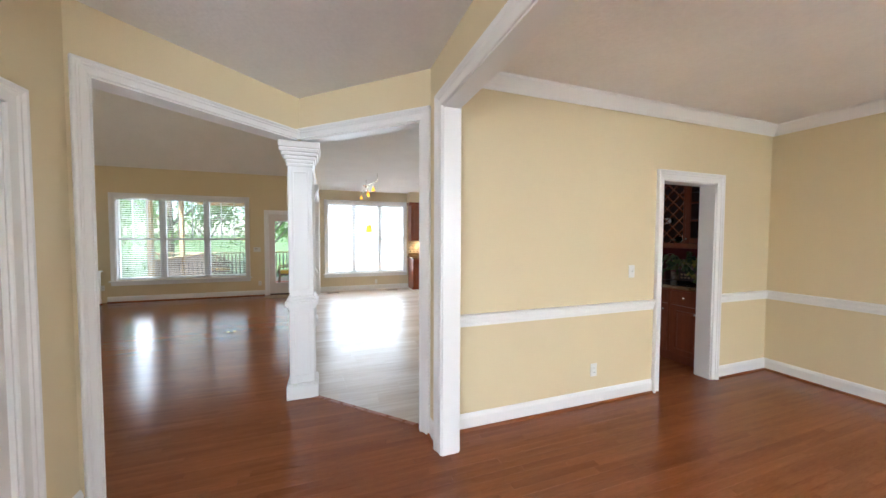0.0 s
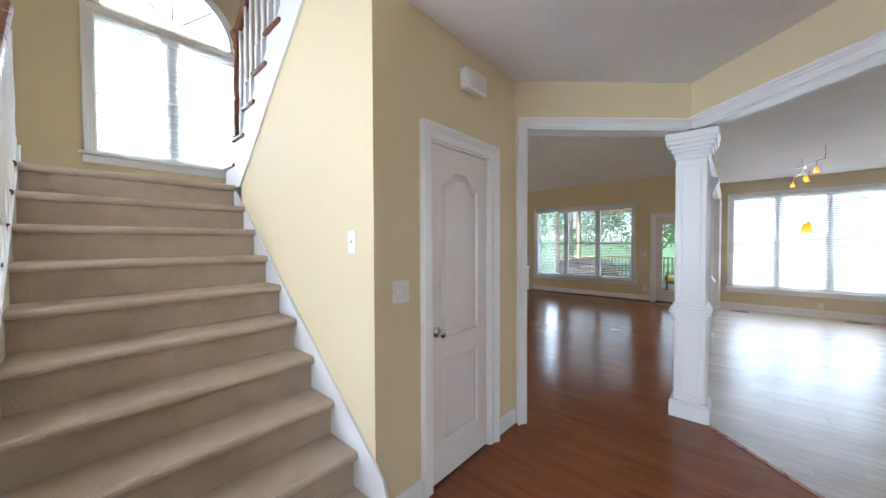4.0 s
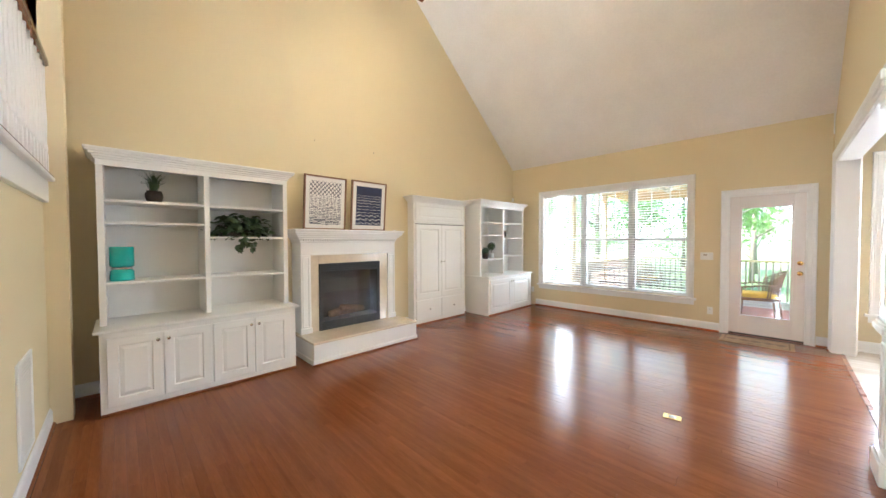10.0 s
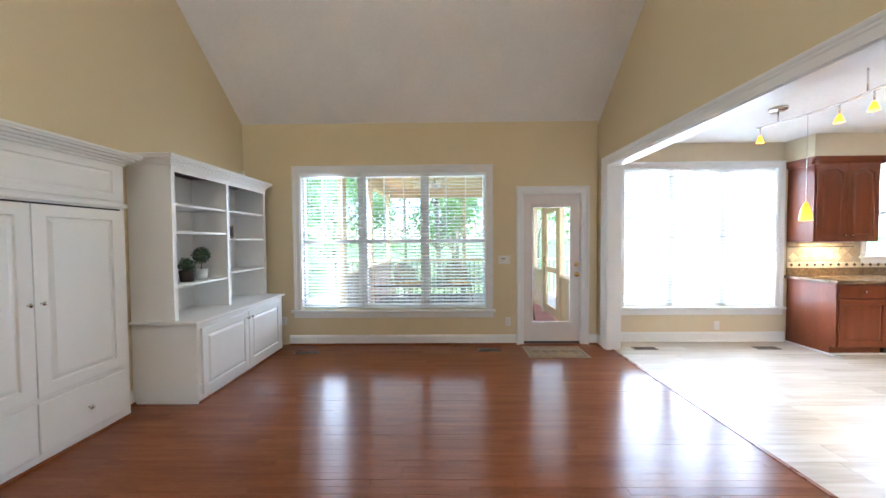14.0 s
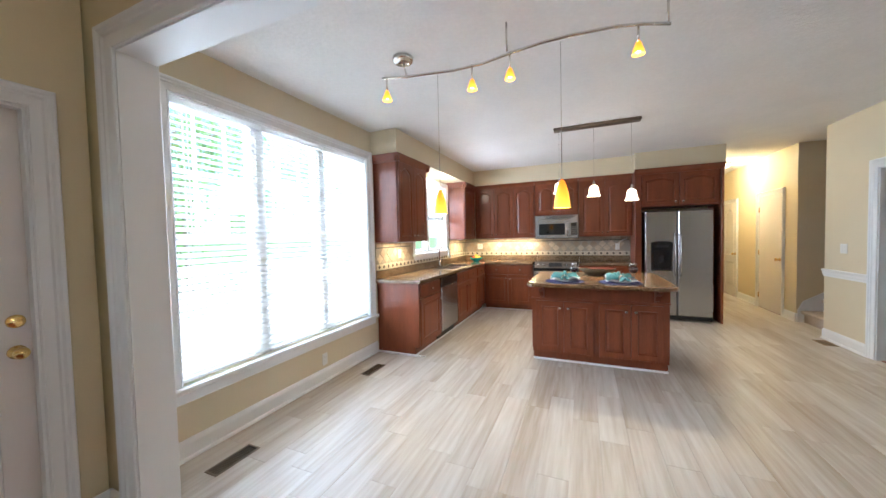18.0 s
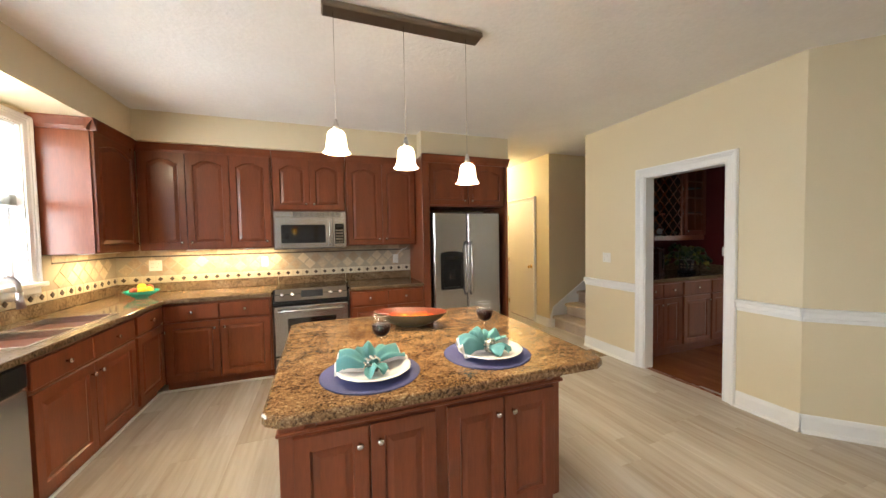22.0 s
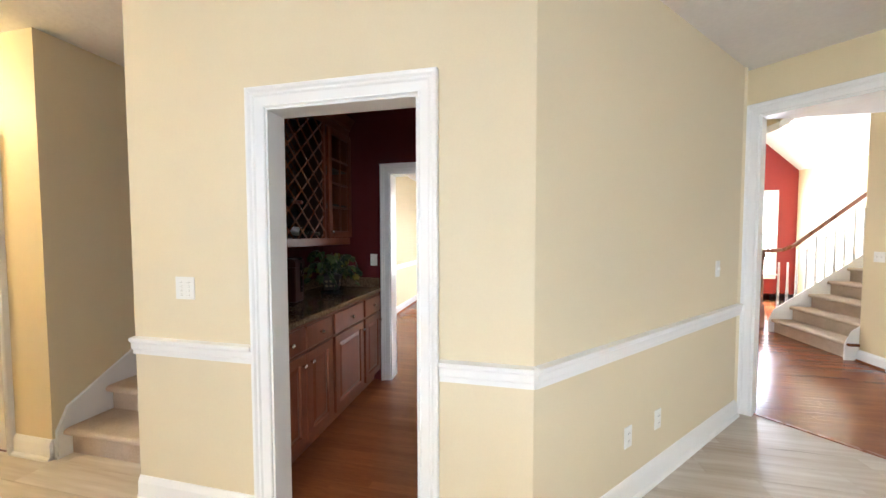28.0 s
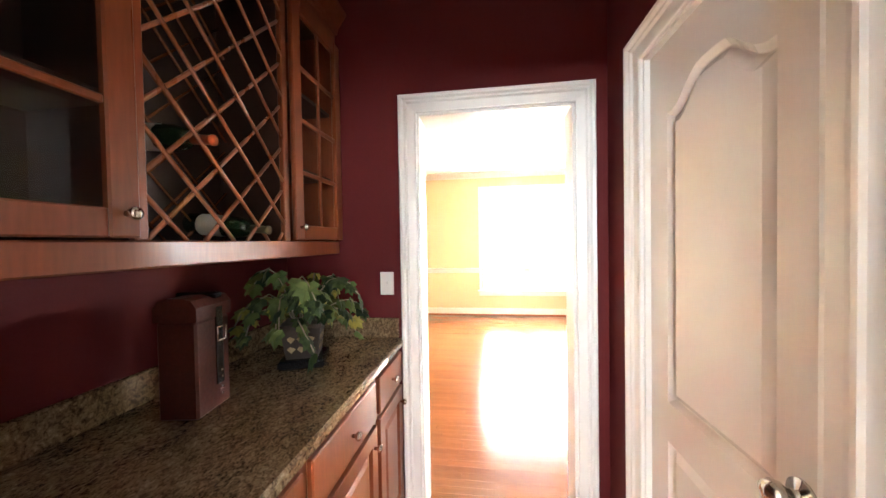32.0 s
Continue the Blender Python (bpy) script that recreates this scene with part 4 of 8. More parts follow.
def paneled(w, h, t, panels, sunk=0.013, slope=0.03, gap=0.004, cove=0.008, ogee=False):
    """A panelled leaf in one skin, its face at y = -t; each panel is (x0, z0, x1, z1, rise of its top)."""
    q, ix = Build(), {}

    def at(x, y, z):
        key = (round(x, 5), round(y, 5), round(z, 5))
        if key not in ix:
            ix[key] = len(q.v)
            q.v.append(key)
        return ix[key]

    def face(pts):
        q.f.append([at(*p) for p in pts])
        q.smooth.append(False)

    x0, x1 = panels[0][0], panels[0][2]
    e = 0.002
    rows = [e] + [z for a, lo, c, hi, rise in panels for z in (lo, hi + rise)] + [h - e]
    for k in range(0, len(rows), 2):
        lo, hi = rows[k], rows[k + 1]
        face([(e, -t, lo)] + ([(x0, -t, lo), (x1, -t, lo)] if k else []) + [(w - e, -t, lo), (w - e, -t, hi)] + ([(x1, -t, hi), (x0, -t, hi)] if k + 2 < len(rows) else []) + [(e, -t, hi)])
    for a, lo, c, hi, rise in panels:
        loops = []
        for g, y in ((0, -t), (cove, -t + sunk), (cove + gap, -t + sunk), (cove + gap + slope, -t + 0.003)):
            loops.append([(a + g, y, lo + g), (c - g, y, lo + g)] + [(x, y, z - g) for x, z in arc_top(a + g, c - g, hi, rise, ogee)])
        for u, v in zip(loops, loops[1:]):
            n = len(u)
            for i in range(n):
                face([u[i], u[(i + 1) % n], v[(i + 1) % n], v[i]])
        face(loops[-1])
        top = hi + rise
        mid_left, mid_right = [(a, -t, hi)] if rise else [], [(c, -t, hi)] if rise else []
        face([(e, -t, lo), (a, -t, lo)] + mid_left + [(a, -t, top), (e, -t, top)])
        face([(c, -t, lo), (w - e, -t, lo), (w - e, -t, top), (c, -t, top)] + mid_right)
        if rise:
            face([(x, -t, z) for x, z in arc_top(a, c, hi, rise, ogee)] + [(a, -t, top), (c, -t, top)])
    rim = [(e, -t, e), (w - e, -t, e), (w - e, -t, h - e), (e, -t, h - e)]
    edge = [(0, -t + e, 0), (w, -t + e, 0), (w, -t + e, h), (0, -t + e, h)]
    back = [(0, 0, 0), (w, 0, 0), (w, 0, h), (0, 0, h)]
    for u, v in ((rim, edge), (edge, back)):
        for i in range(4):
            face([u[i], u[(i + 1) % 4], v[(i + 1) % 4], v[i]])
    face(back)
    return q


KNOB = Build().lathe([(0.006, 0), (0.006, 0.012), (0.012, 0.016), (0.015, 0.022), (0.013, 0.028), (0.006, 0.031), (0.0, 0.032)], pose(0, 0, 0, 90, 0, 0), 12).mesh("knob")
KNOB.materials.append(M["chrome"])
DOORKNOB = Build().lathe([(0.031, 0), (0.031, 0.006), (0.012, 0.010), (0.011, 0.028), (0.022, 0.036), (0.027, 0.048), (0.024, 0.060), (0.012, 0.066), (0, 0.067)], pose(0, 0, 0, 90, 0, 0), 18)


def put(name, me, parent, x, y, z, label=""):
    ob = new(name, me)
    ob.parent = parent
    ob.location = (x, y, z)
    return tagged(ob, label)


def room_door(name, m, w, label, hinge_left, knob="chrome", hinge_mat="chrome", h=2.03, flush=False):
    """Two-panel leaf with a cambered upper panel; face towards local -y, origin at its lower left."""
    t = thing(name, label, "door", m, kind="structure")
    s = 0.105 * w / 0.61 + 0.01
    if flush:
        part("leaf", Build().box((0, -0.036, 0), (w, 0, h), 0.003), "door", t)
    else:
        part("leaf", paneled(w, h, 0.036, [(s, 0.21, w - s, 0.735, 0), (s, 0.865, w - s, 1.80, 0.085)], 0.017, 0.022, 0.005, 0.015, True), "door", t)
    kx = w - 0.065 if hinge_left else 0.065
    part("door_handle", Build().add(DOORKNOB.v, DOORKNOB.f, Matrix.Translation((kx, -0.036, 0.915)), True), knob, t, "round metal door knob")
    hx = 0 if hinge_left else w
    for z in (0.22, 1.0, 1.78):
        part("hinge", Build().rod((hx, -0.042, z - 0.045), (hx, -0.042, z + 0.045), 0.007, 8).box((hx - 0.012, -0.038, z - 0.045), (hx + 0.012, -0.034, z + 0.045)), hinge_mat, t)
    return t


# local -y must face the room: closet faces +x, pantry closet faces +x, hall doors face +y
room_door("closet_door", pose(-0.556, 1.2, 0.005, 0, 0, 90), 0.61, "white two-panel closet door with cambered top panel, shut", False)
room_door("pantry_closet_door", pose(3.594, 2.7, 0.005, 0, 0, 90), 0.66, "white two-panel closet door in the burgundy pantry, shut", True)
room_door("hall_door", pose(7.44, 3.88, 0.005, 0, 0, 180), 0.78, "white flush hall door with brass knob, shut", True, "brass", "brass", h=2.01, flush=True)
room_door("hall_far_door", pose(9.18, 3.88, 0.005, 0, 0, 180), 0.76, "white panelled door at the end of the hall, shut", True, "brass", "brass", h=2.01)

# glazed back door
t = thing("back_door", "white back door with one tall glass pane and brass lock", "door", pose(-0.63, 9.25, 0.012), kind="structure")
q = Build().box((0, 0, 0), (0.125, 0.044, 2.03), 0.003).box((0.675, 0, 0), (0.80, 0.044, 2.03), 0.003).box((0.125, 0, 0), (0.675, 0.044, 0.26), 0.003).box((0.125, 0, 1.87), (0.675, 0.044, 2.03), 0.003)
part("leaf", q, "door", t)
q = Build()
for a in ((0.125, 0.26, 0.15, 1.87), (0.65, 0.26, 0.675, 1.87), (0.15, 0.26, 0.65, 0.285), (0.15, 1.845, 0.65, 1.87)):
    q.box((a[0], -0.01, a[1]), (a[2], 0.01, a[3]), 0.004)
part("glazing_bead", q, "door", t)
pane = part("pane", Build().box((0.13, 0.02, 0.265), (0.67, 0.026, 1.865)), "glass", t)
pane.visible_shadow = False
part("door_handle", Build().add(DOORKNOB.v, DOORKNOB.f, Matrix.Translation((0.74, 0, 0.93)), True), "brass", t, "polished brass knob")
part("deadbolt", Build().lathe([(0.03, 0), (0.03, 0.012), (0.02, 0.016), (0, 0.017)], Matrix.Translation((0.74, 0, 1.07)) @ pose(0, 0, 0, 90, 0, 0), 16), "brass", t, "polished brass deadbolt")
for z in (0.25, 1.0, 1.8):
    part("hinge", Build().rod((0, -0.006, z - 0.05), (0, -0.006, z + 0.05), 0.007, 8), "brass", t)
part("weatherstrip", Build().box((0, -0.004, -0.01), (0.8, 0.05, 0.012)), "blackmat", t)

# entrance door and sidelights
t = thing("entrance_door", "red-brown six-panel wooden front door with brass handle", "door", pose(1.03, -2.93, 0.005, 0, 0, 180), kind="structure")
part("leaf", paneled(0.9, 2.03, 0.04, [(0.12, 0.2, 0.78, 0.75, 0), (0.12, 0.88, 0.78, 1.5, 0), (0.12, 1.6, 0.78, 1.9, 0)]), "cherry_lt", t)
part("door_handle", Build().add(DOORKNOB.v, DOORKNOB.f, Matrix.Translation((0.83, -0.04, 0.95)), True), "brass", t)
for x in (-0.28, 1.13):
    t = thing("sidelight", "white panelled sidelight with a narrow bright pane", "window", pose(x, -2.92, 0), kind="structure")
    q = Build().box((0, -0.06, 0), (0.05, 0, 2.05), 0.003).box((0.26, -0.06, 0), (0.31, 0, 2.05), 0.003).box((0.05, -0.06, 0), (0.26, 0, 0.85), 0.003).box((0.05, -0.06, 1.92), (0.26, 0, 2.05), 0.003)
    part("window_frame", q, "trim", t)
    part("pane", Build().box((0.05, -0.035, 0.85), (0.26, -0.03, 1.92)), "glass", t).visible_shadow = False
q = Build().box((-0.37, -2.9, 2.05), (1.47, -2.87, 2.40), 0.004).box((-0.40, -2.9, 2.40), (1.48, -2.85, 2.45), 0.004)
for x in (-0.37, 0.035, 1.035, 1.43):
    q.box((x, -2.9, 0), (x + 0.09, -2.875, 2.05), 0.004)
structure("entrance_trim", q, "trim", "white pilasters and head round the entrance", "trim")


def window(name, m, w, z0, z1, units, label, muntins=True, slats=0, slat_low=None, deep=0.06):
    """Row of double-hung units; local -y faces the room, origin at the opening's left lower corner on the glass line."""
    t = thing(name, label, "window", m, kind="structure")
    post = 0.05
    uw = (w - post * (units - 1)) / units
    mid = (z0 + z1) / 2
    for k in range(units):
        x = k * (uw + post)
        q = Build().box((x, -0.04, z0), (x + 0.035, 0.04, z1)).box((x + uw - 0.035, -0.04, z0), (x + uw, 0.04, z1)).box((x + 0.035, -0.04, z0), (x + uw - 0.035, 0.04, z0 + 0.05)).box((x + 0.035, -0.04, z1 - 0.045), (x + uw - 0.035, 0.04, z1))
        if k + 1 < units:
            q.box((x + uw, -0.055, z0), (x + uw + post, 0.05, z1), 0.004)
        part("window_frame", q, "trim", t)
        part("meeting_rail", Build().box((x + 0.03, -0.035, mid - 0.022), (x + uw - 0.03, 0.03, mid + 0.022), 0.004), "trim", t)
        if muntins:
            q = Build()
            for j in (1, 2):
                xx = x + uw * j / 3
                q.box((xx - 0.008, -0.008, mid + 0.02), (xx + 0.008, 0.008, z1 - 0.04))
            zz = (mid + z1) / 2
            q.box((x + 0.03, -0.007, zz - 0.008), (x + uw - 0.03, 0.007, zz + 0.008))
            part("muntin", q, "trim", t)
        for lo, hi, yy in ((z0 + 0.04, mid, -0.012), (mid, z1 - 0.04, 0.012)):
            part("pane", Build().box((x + 0.03, yy, lo), (x + uw - 0.03, yy + 0.004, hi)), "glass", t).visible_shadow = False
    return t


SLATS = {}


def blind(m, w, z0, z1, label, tilt=8, pitch=0.044, shut_to=None):
    """Horizontal slat blind hanging from z1; slats stacked at the bottom when drawn up to shut_to."""
    t = thing("window_blind", label, "blind", m, "window blinds")
    part("headrail", Build().box((0, -0.03, z1 - 0.045), (w, 0.03, z1), 0.004), "vinylslat", t)
    key = round(w, 2)
    if key not in SLATS:
        me = Build().add([(0, -0.024, -0.001), (w, -0.024, -0.001), (w, 0, 0.003), (0, 0, 0.003), (0, 0.024, -0.001), (w, 0.024, -0.001), (0, -0.024, -0.003), (w, -0.024, -0.003), (w, 0, 0.001), (0, 0, 0.001), (0, 0.024, -0.003), (w, 0.024, -0.003)],
                         [(0, 1, 2, 3), (3, 2, 5, 4), (6, 9, 8, 7), (9, 10, 11, 8), (0, 6, 7, 1), (4, 5, 11, 10), (0, 3, 9, 6), (3, 4, 10, 9), (1, 7, 8, 2), (2, 8, 11, 5)]).mesh("slat")
        me.materials.append(M["vinylslat"])
        SLATS[key] = me
    low = shut_to if shut_to else z0
    z, k = z1 - 0.07, 0
    while z > low + 0.02:
        ob = put("slat", SLATS[key], t, 0, 0, z)
        ob.rotation_euler = (radians(tilt), 0, 0)
        z -= pitch if not shut_to or z > low + 0.12 else 0.008
        k += 1
    part("bottom_rail", Build().box((0, -0.025, low), (w, 0.025, low + 0.018), 0.003), "vinylslat", t)
    for x in (0.12, w - 0.12):
        for y in (-0.026, 0.024):
            part("ladder_cord", Build().box((x - 0.0015, y, low), (x + 0.0015, y + 0.002, z1 - 0.04)), "vinylslat", t)
    return t


window("window_1", pose(-3.66, 9.32, 0), 2.54, 0.48, 2.35, 3, "white triple double-hung window to the porch")
for k in range(3):
    blind(pose(-3.655 + k * 0.8467, 9.245, 0), 0.835, 0.5 if k == 0 else 0.49, 2.34, "white open slat blind in the family window", 15)
window("window_2", pose(0.78, 9.42, 0), 2.07, 0.48, 2.38, 3, "white triple double-hung window of the breakfast area")
for k in range(3):
    blind(pose(0.785 + k * 0.69, 9.35, 0), 0.68, 0.49, 2.37, "white open slat blind in the breakfast window", 30)
window("window_3", pose(4.05, 9.42, 0), 1.26, 1.17, 2.34, 2, "white double window over the sink", False)
blind(pose(4.06, 9.36, 0), 1.24, 1.2, 2.33, "white blind drawn half up over the sink", 3, 0.044, 1.72)
window("window_4", pose(-4.05, 0.03, 0, 0, 0, 90), 1.24, 2.36, 3.72, 2, "tall white window on the stair landing")
blind(pose(-3.99, 0.035, 0, 0, 0, 90), 1.23, 2.37, 3.71, "white slat blind in the stair window", 52)
window("window_5", pose(-0.66, -3.3, 0, 0, 0, 180), 1.54, 0.58, 2.33, 2, "white front room window")
window("window_6", pose(4.31, -2.5, 0, 0, 0, 180), 1.63, 0.48, 2.36, 2, "white double dining window")
for k in range(2):
    blind(pose(4.305 - k * 0.815, -2.44, 0, 0, 0, 180), 0.805, 0.49, 2.35, "white slat blind in the dining window", 38)


def half_round(name, m, r, label):
    t = thing(name, label, "window", m, kind="structure")
    q = Build()
    for r0, r1 in ((r, r + 0.09),):
        pts = [(r1 * math.cos(math.pi * k / 16), r1 * math.sin(math.pi * k / 16)) for k in range(17)]
        ins = [(r0 * math.cos(math.pi * k / 16), r0 * math.sin(math.pi * k / 16)) for k in range(17)]
        for k in range(16):
            q.prism([pts[k], pts[k + 1], ins[k + 1], ins[k]], FRONT, 0.025)
    part("casing", q, "trim", t)
    glow = [(r * math.cos(math.pi * k / 16), r * math.sin(math.pi * k / 16)) for k in range(17)]
    part("pane", Build().prism(glow, FRONT, 0.008), "skyglass", t, "bright half-round pane")
    q = Build()
    for a in (45, 90, 135):
        q.rod((0.1 * math.cos(radians(a)), -0.012, 0.1 * math.sin(radians(a))), (r * math.cos(radians(a)), -0.012, r * math.sin(radians(a))), 0.01, 6)
    part("muntin", q, "trim", t)
    return t


half_round("window_7", pose(-3.945, 0.65, 3.84, 0, 0, 90), 0.56, "half-round white window over the stair window")
half_round("window_8", pose(-1.42, -3.195, 2.43, 0, 0, 180), 0.38, "half-round white window in the brick red wall")

# ---- stairs ----


def stair(name, m, w, n, rise, run, label, skirts):
    """Carpeted flight rising along local +y from y = 0; each step a part."""
    t = thing(name, label, "stairs", m, kind="structure")
    for k in range(n):
        q = Build().box((0, k * run + 0.012, k * rise - (0.3 if k else 0)), (w, (k + 1) * run + 0.02, (k + 1) * rise - 0.045))
        z, y = (k + 1) * rise, k * run
        prof = [(y + run + 0.02, z - 0.05), (y + run + 0.02, z), (y - 0.006, z), (y - 0.020, z - 0.004), (y - 0.030, z - 0.014), (y - 0.033, z - 0.026), (y - 0.028, z - 0.038), (y - 0.016, z - 0.047), (y + 0.012, z - 0.05)]
        q.prism(prof, Matrix.Translation((0, 0, 0)) @ SLOPE, w)
        part("step", q, "carpet", t)
    for x0, x1 in skirts:
        L, H = n * run, n * rise
        prof = [(-0.06, 0), (-0.06, 0.18), (0, rise + 0.14), (L, H + 0.14), (L, H - 0.2), (run, 0)]
        part("skirt_board", Build().prism(prof, Matrix.Translation((x0, 0, 0)) @ SLOPE, x1 - x0), "trim", t)
    return t


# main flight climbs towards -x beside the foyer; local x points to +y
stair("stairs", pose(-0.43, -0.36, 0, 0, 0, 90), 1.143, 10, 0.195, 0.2215, "beige carpeted stair with white skirt board", [(1.145, 1.158), (-0.012, -0.001)])
structure("landing", Build().box((-3.95, -0.55, 1.77), (-2.645, 2.28, 1.95)), "carpet", "beige carpeted stair landing", "landing")
structure("landing_trim", Build().box((-4.42, 2.27, 1.70), (-2.3, 2.31, 1.86), 0.004).box((-4.42, 2.255, 1.86), (-2.3, 2.345, 1.89), 0.006), "trim", "white trim under the landing guard", "trim")
b = Build().prism([(-2.66, 1.952), (-2.3, 1.93), (-0.5, 3.50), (-0.5, 3.88), (-2.66, 2.0)], pose(0, 0.799, 0, 90, 0, 0), 0.014)
structure("stair_stringer", b, "trim", "white stringer of the upper flight", "trim")


def baluster(h):
    return Build().box((-0.016, -0.016, 0), (0.016, 0.016, 0.18), 0.002).lathe([(0.012, 0.18), (0.017, 0.22), (0.012, 0.27), (0.016, 0.4), (0.011, h * 0.75), (0.012, h)], None, 10)


BAL = baluster(0.84).mesh("baluster")
BAL.materials.append(M["trim"])
g = thing("landing_guard", "stair landing guard with white balusters and dark rail", "railing", pose(0, 0, 0))
for k in range(17):
    put("baluster", BAL, g, -4.3 + k * 0.117, 2.30, 1.885)
part("handrail", Build().box((-4.42, 2.27, 2.72), (-2.3, 2.33, 2.775), 0.014), "walnut", g, "dark-stained oak handrail")
part("bottom_cap", Build().box((-4.42, 2.26, 1.885), (-2.3, 2.34, 1.90), 0.004), "walnut", g)
g = thing("upper_flight", "upper stair flight with dark treads and white balusters", "stairs", pose(0, 0, 0))
for k in range(8):
    x, z = -2.65 + k * 0.235, 2.14 + k * 0.203
    part("tread", Build().box((x - 0.02, 0.765, z - 0.03), (x + 0.245, 1.75, z), 0.01), "walnut", g)
    part("riser", Build().box((x + 0.005, 0.785, z - 0.203), (x + 0.02, 1.75, z - 0.03)), "trim", g)
    part("stringer_step", Build().box((x + 0.02, 0.787, z - 0.2), (x + 0.24, 0.80, z - 0.031)), "trim", g)
    for dx in (0.06, 0.175):
        if k:
            put("baluster", BAL, g, x + dx, 0.79, z)
part("handrail", Build().tube([(-2.33, 0.79, 3.2), (-2.24, 0.79, 3.25), (-0.62, 0.79, 4.65)], 0.03, 10), "walnut", g)
NEWEL = [(0.030, 0.33), (0.036, 0.35), (0.022, 0.38), (0.030, 0.44), (0.032, 0.52), (0.020, 0.78), (0.019, 0.84), (0.030, 0.88), (0.026, 0.92), (0.032, 0.95), (0.045, 0.99), (0.050, 1.02), (0.035, 1.05), (0, 1.06)]
part("newel_post", Build().box((-0.036, -0.036, 0), (0.036, 0.036, 0.30), 0.005, pose(-2.33, 0.79, 2.34)).lathe(NEWEL, Matrix.Translation((-2.33, 0.79, 2.34)) @ Matrix.Diagonal((1, 1, 0.84, 1)), 14), "walnut", g)
# open balustrade of the main flight on the front room side
g = thing("stair_balustrade", "white balusters with brown handrail beside the carpeted stair", "railing", pose(0, 0, 0))
part("newel_post", Build().box((-0.042, -0.042, 0), (0.042, 0.042, 0.37), 0.005, pose(-0.37, -0.55, 0)).lathe(NEWEL, Matrix.Translation((-0.37, -0.55, 0.0)) @ Matrix.Diagonal((1, 1, 1.12, 1)), 14), "walnut", g)
for k in range(20):
    x = -0.49 - k * 0.111
    z = 0.195 * (int((-0.43 - x) / 0.2215) + 1)
    put("baluster", BAL, g, x, -0.39, z)
    if k % 2 == 0:
        part("tread_return", Build().box((x - 0.165, -0.43, z - 0.03), (x + 0.085, -0.365, z + 0.002), 0.006), "walnut", g, "dark wooden tread end")
part("handrail", Build().tube([(-0.37, -0.55, 1.20), (-0.45, -0.48, 1.20), (-0.56, -0.42, 1.22), (-0.68, -0.395, 1.29), (-2.5, -0.39, 2.90)], 0.028, 10), "cherry_lt", g)
part("step_end", Build().box((-0.5, 0.786, 0.165), (-0.385, 0.82, 0.197), 0.008), "walnut", g, "dark wooden end of the lowest tread")
# back stairs rise towards -y; local x runs to -x
stair("back_stairs", pose(6.255, 3.84, 0, 0, 0, 180), 0.89, 6, 0.18, 0.235, "tan carpeted back stair with white skirt", [(0.0, 0.022)])
t = thing("stair_handrail", "brown wooden handrail on the back stair wall", "handrail", pose(0, 0, 0))
part("rail", Build().tube([(5.42, 3.96, 0.90), (5.425, 3.90, 0.93), (5.425, 2.45, 2.04)], 0.024, 10), "cherry_lt", t)
for y in (3.3, 2.6):
    part("bracket", Build().tube([(5.362, y, 0.93 + (3.90 - y) * 0.767 - 0.07), (5.41, y, 0.93 + (3.90 - y) * 0.767 - 0.07), (5.425, y, 0.93 + (3.90 - y) * 0.767 - 0.02)], 0.006, 6), "brass", t)

# ---- cabinets ----


def cab_door(parent, x, z, w, h, mat, arch=0.0, knob=None, y=0.0, sw=0.058):
    d = part("door", paneled(w, h, 0.02, [(sw, sw, w - sw, h - sw - arch, arch)], 0.012, 0.026, 0.004, 0.007), mat, parent)
    d.location = (x, y, z)
    if knob:
        put("knob", KNOB, d, knob[0], -0.02, knob[1], "round satin nickel knob")
    return d


def cab_drawer(parent, x, z, w, h, mat, y=0.0, knobs=1):
    d = part("drawer", Build().box((0, -0.02, 0), (w, 0, h), 0.006), mat, parent)
    d.location = (x, y, z)
    for k in range(knobs):
        put("knob", KNOB, d, w * (k + 1) / (knobs + 1), -0.02, h / 2, "round satin nickel knob")
    return d


def base_unit(m, w, doors, label, mat="cherry", depth=0.58, h=0.87, drawers=True, toe=0.1, name="base_cabinet", group="kitchen base cabinets", recess=0.06, stile=0.0):
    """Floor cabinet; its front at y = 0 faces -y, origin at the lower left."""
    t = thing(name, label, "cabinet", m, group)
    part("body", Build().box((0, 0, toe), (w, depth, h)), mat, t)
    part("toe_kick", Build().box((0.0, recess, 0), (w, depth, toe)), mat, t)
    dh = 0.15 if drawers else 0
    dw = (w - 0.03) / doors
    if stile:
        dw = (w - 0.08 - stile) / doors
    for k in range(doors):
        x = 0.015 + k * dw if not stile else 0.04 + k * dw + (stile if k > 1 else 0)
        left = doors > 1 and k % 2 == 0
        kx = dw - 0.045 if left or doors == 1 else 0.04
        cab_door(t, x + 0.004, toe + 0.02, dw - 0.008, h - toe - 0.04 - (dh + 0.02 if drawers else 0), mat, 0, (kx, h - toe - 0.04 - (dh + 0.02 if drawers else 0) - 0.07))
        if drawers:
            cab_drawer(t, x + 0.004, h - 0.02 - dh, dw - 0.008, dh, mat)
    return t


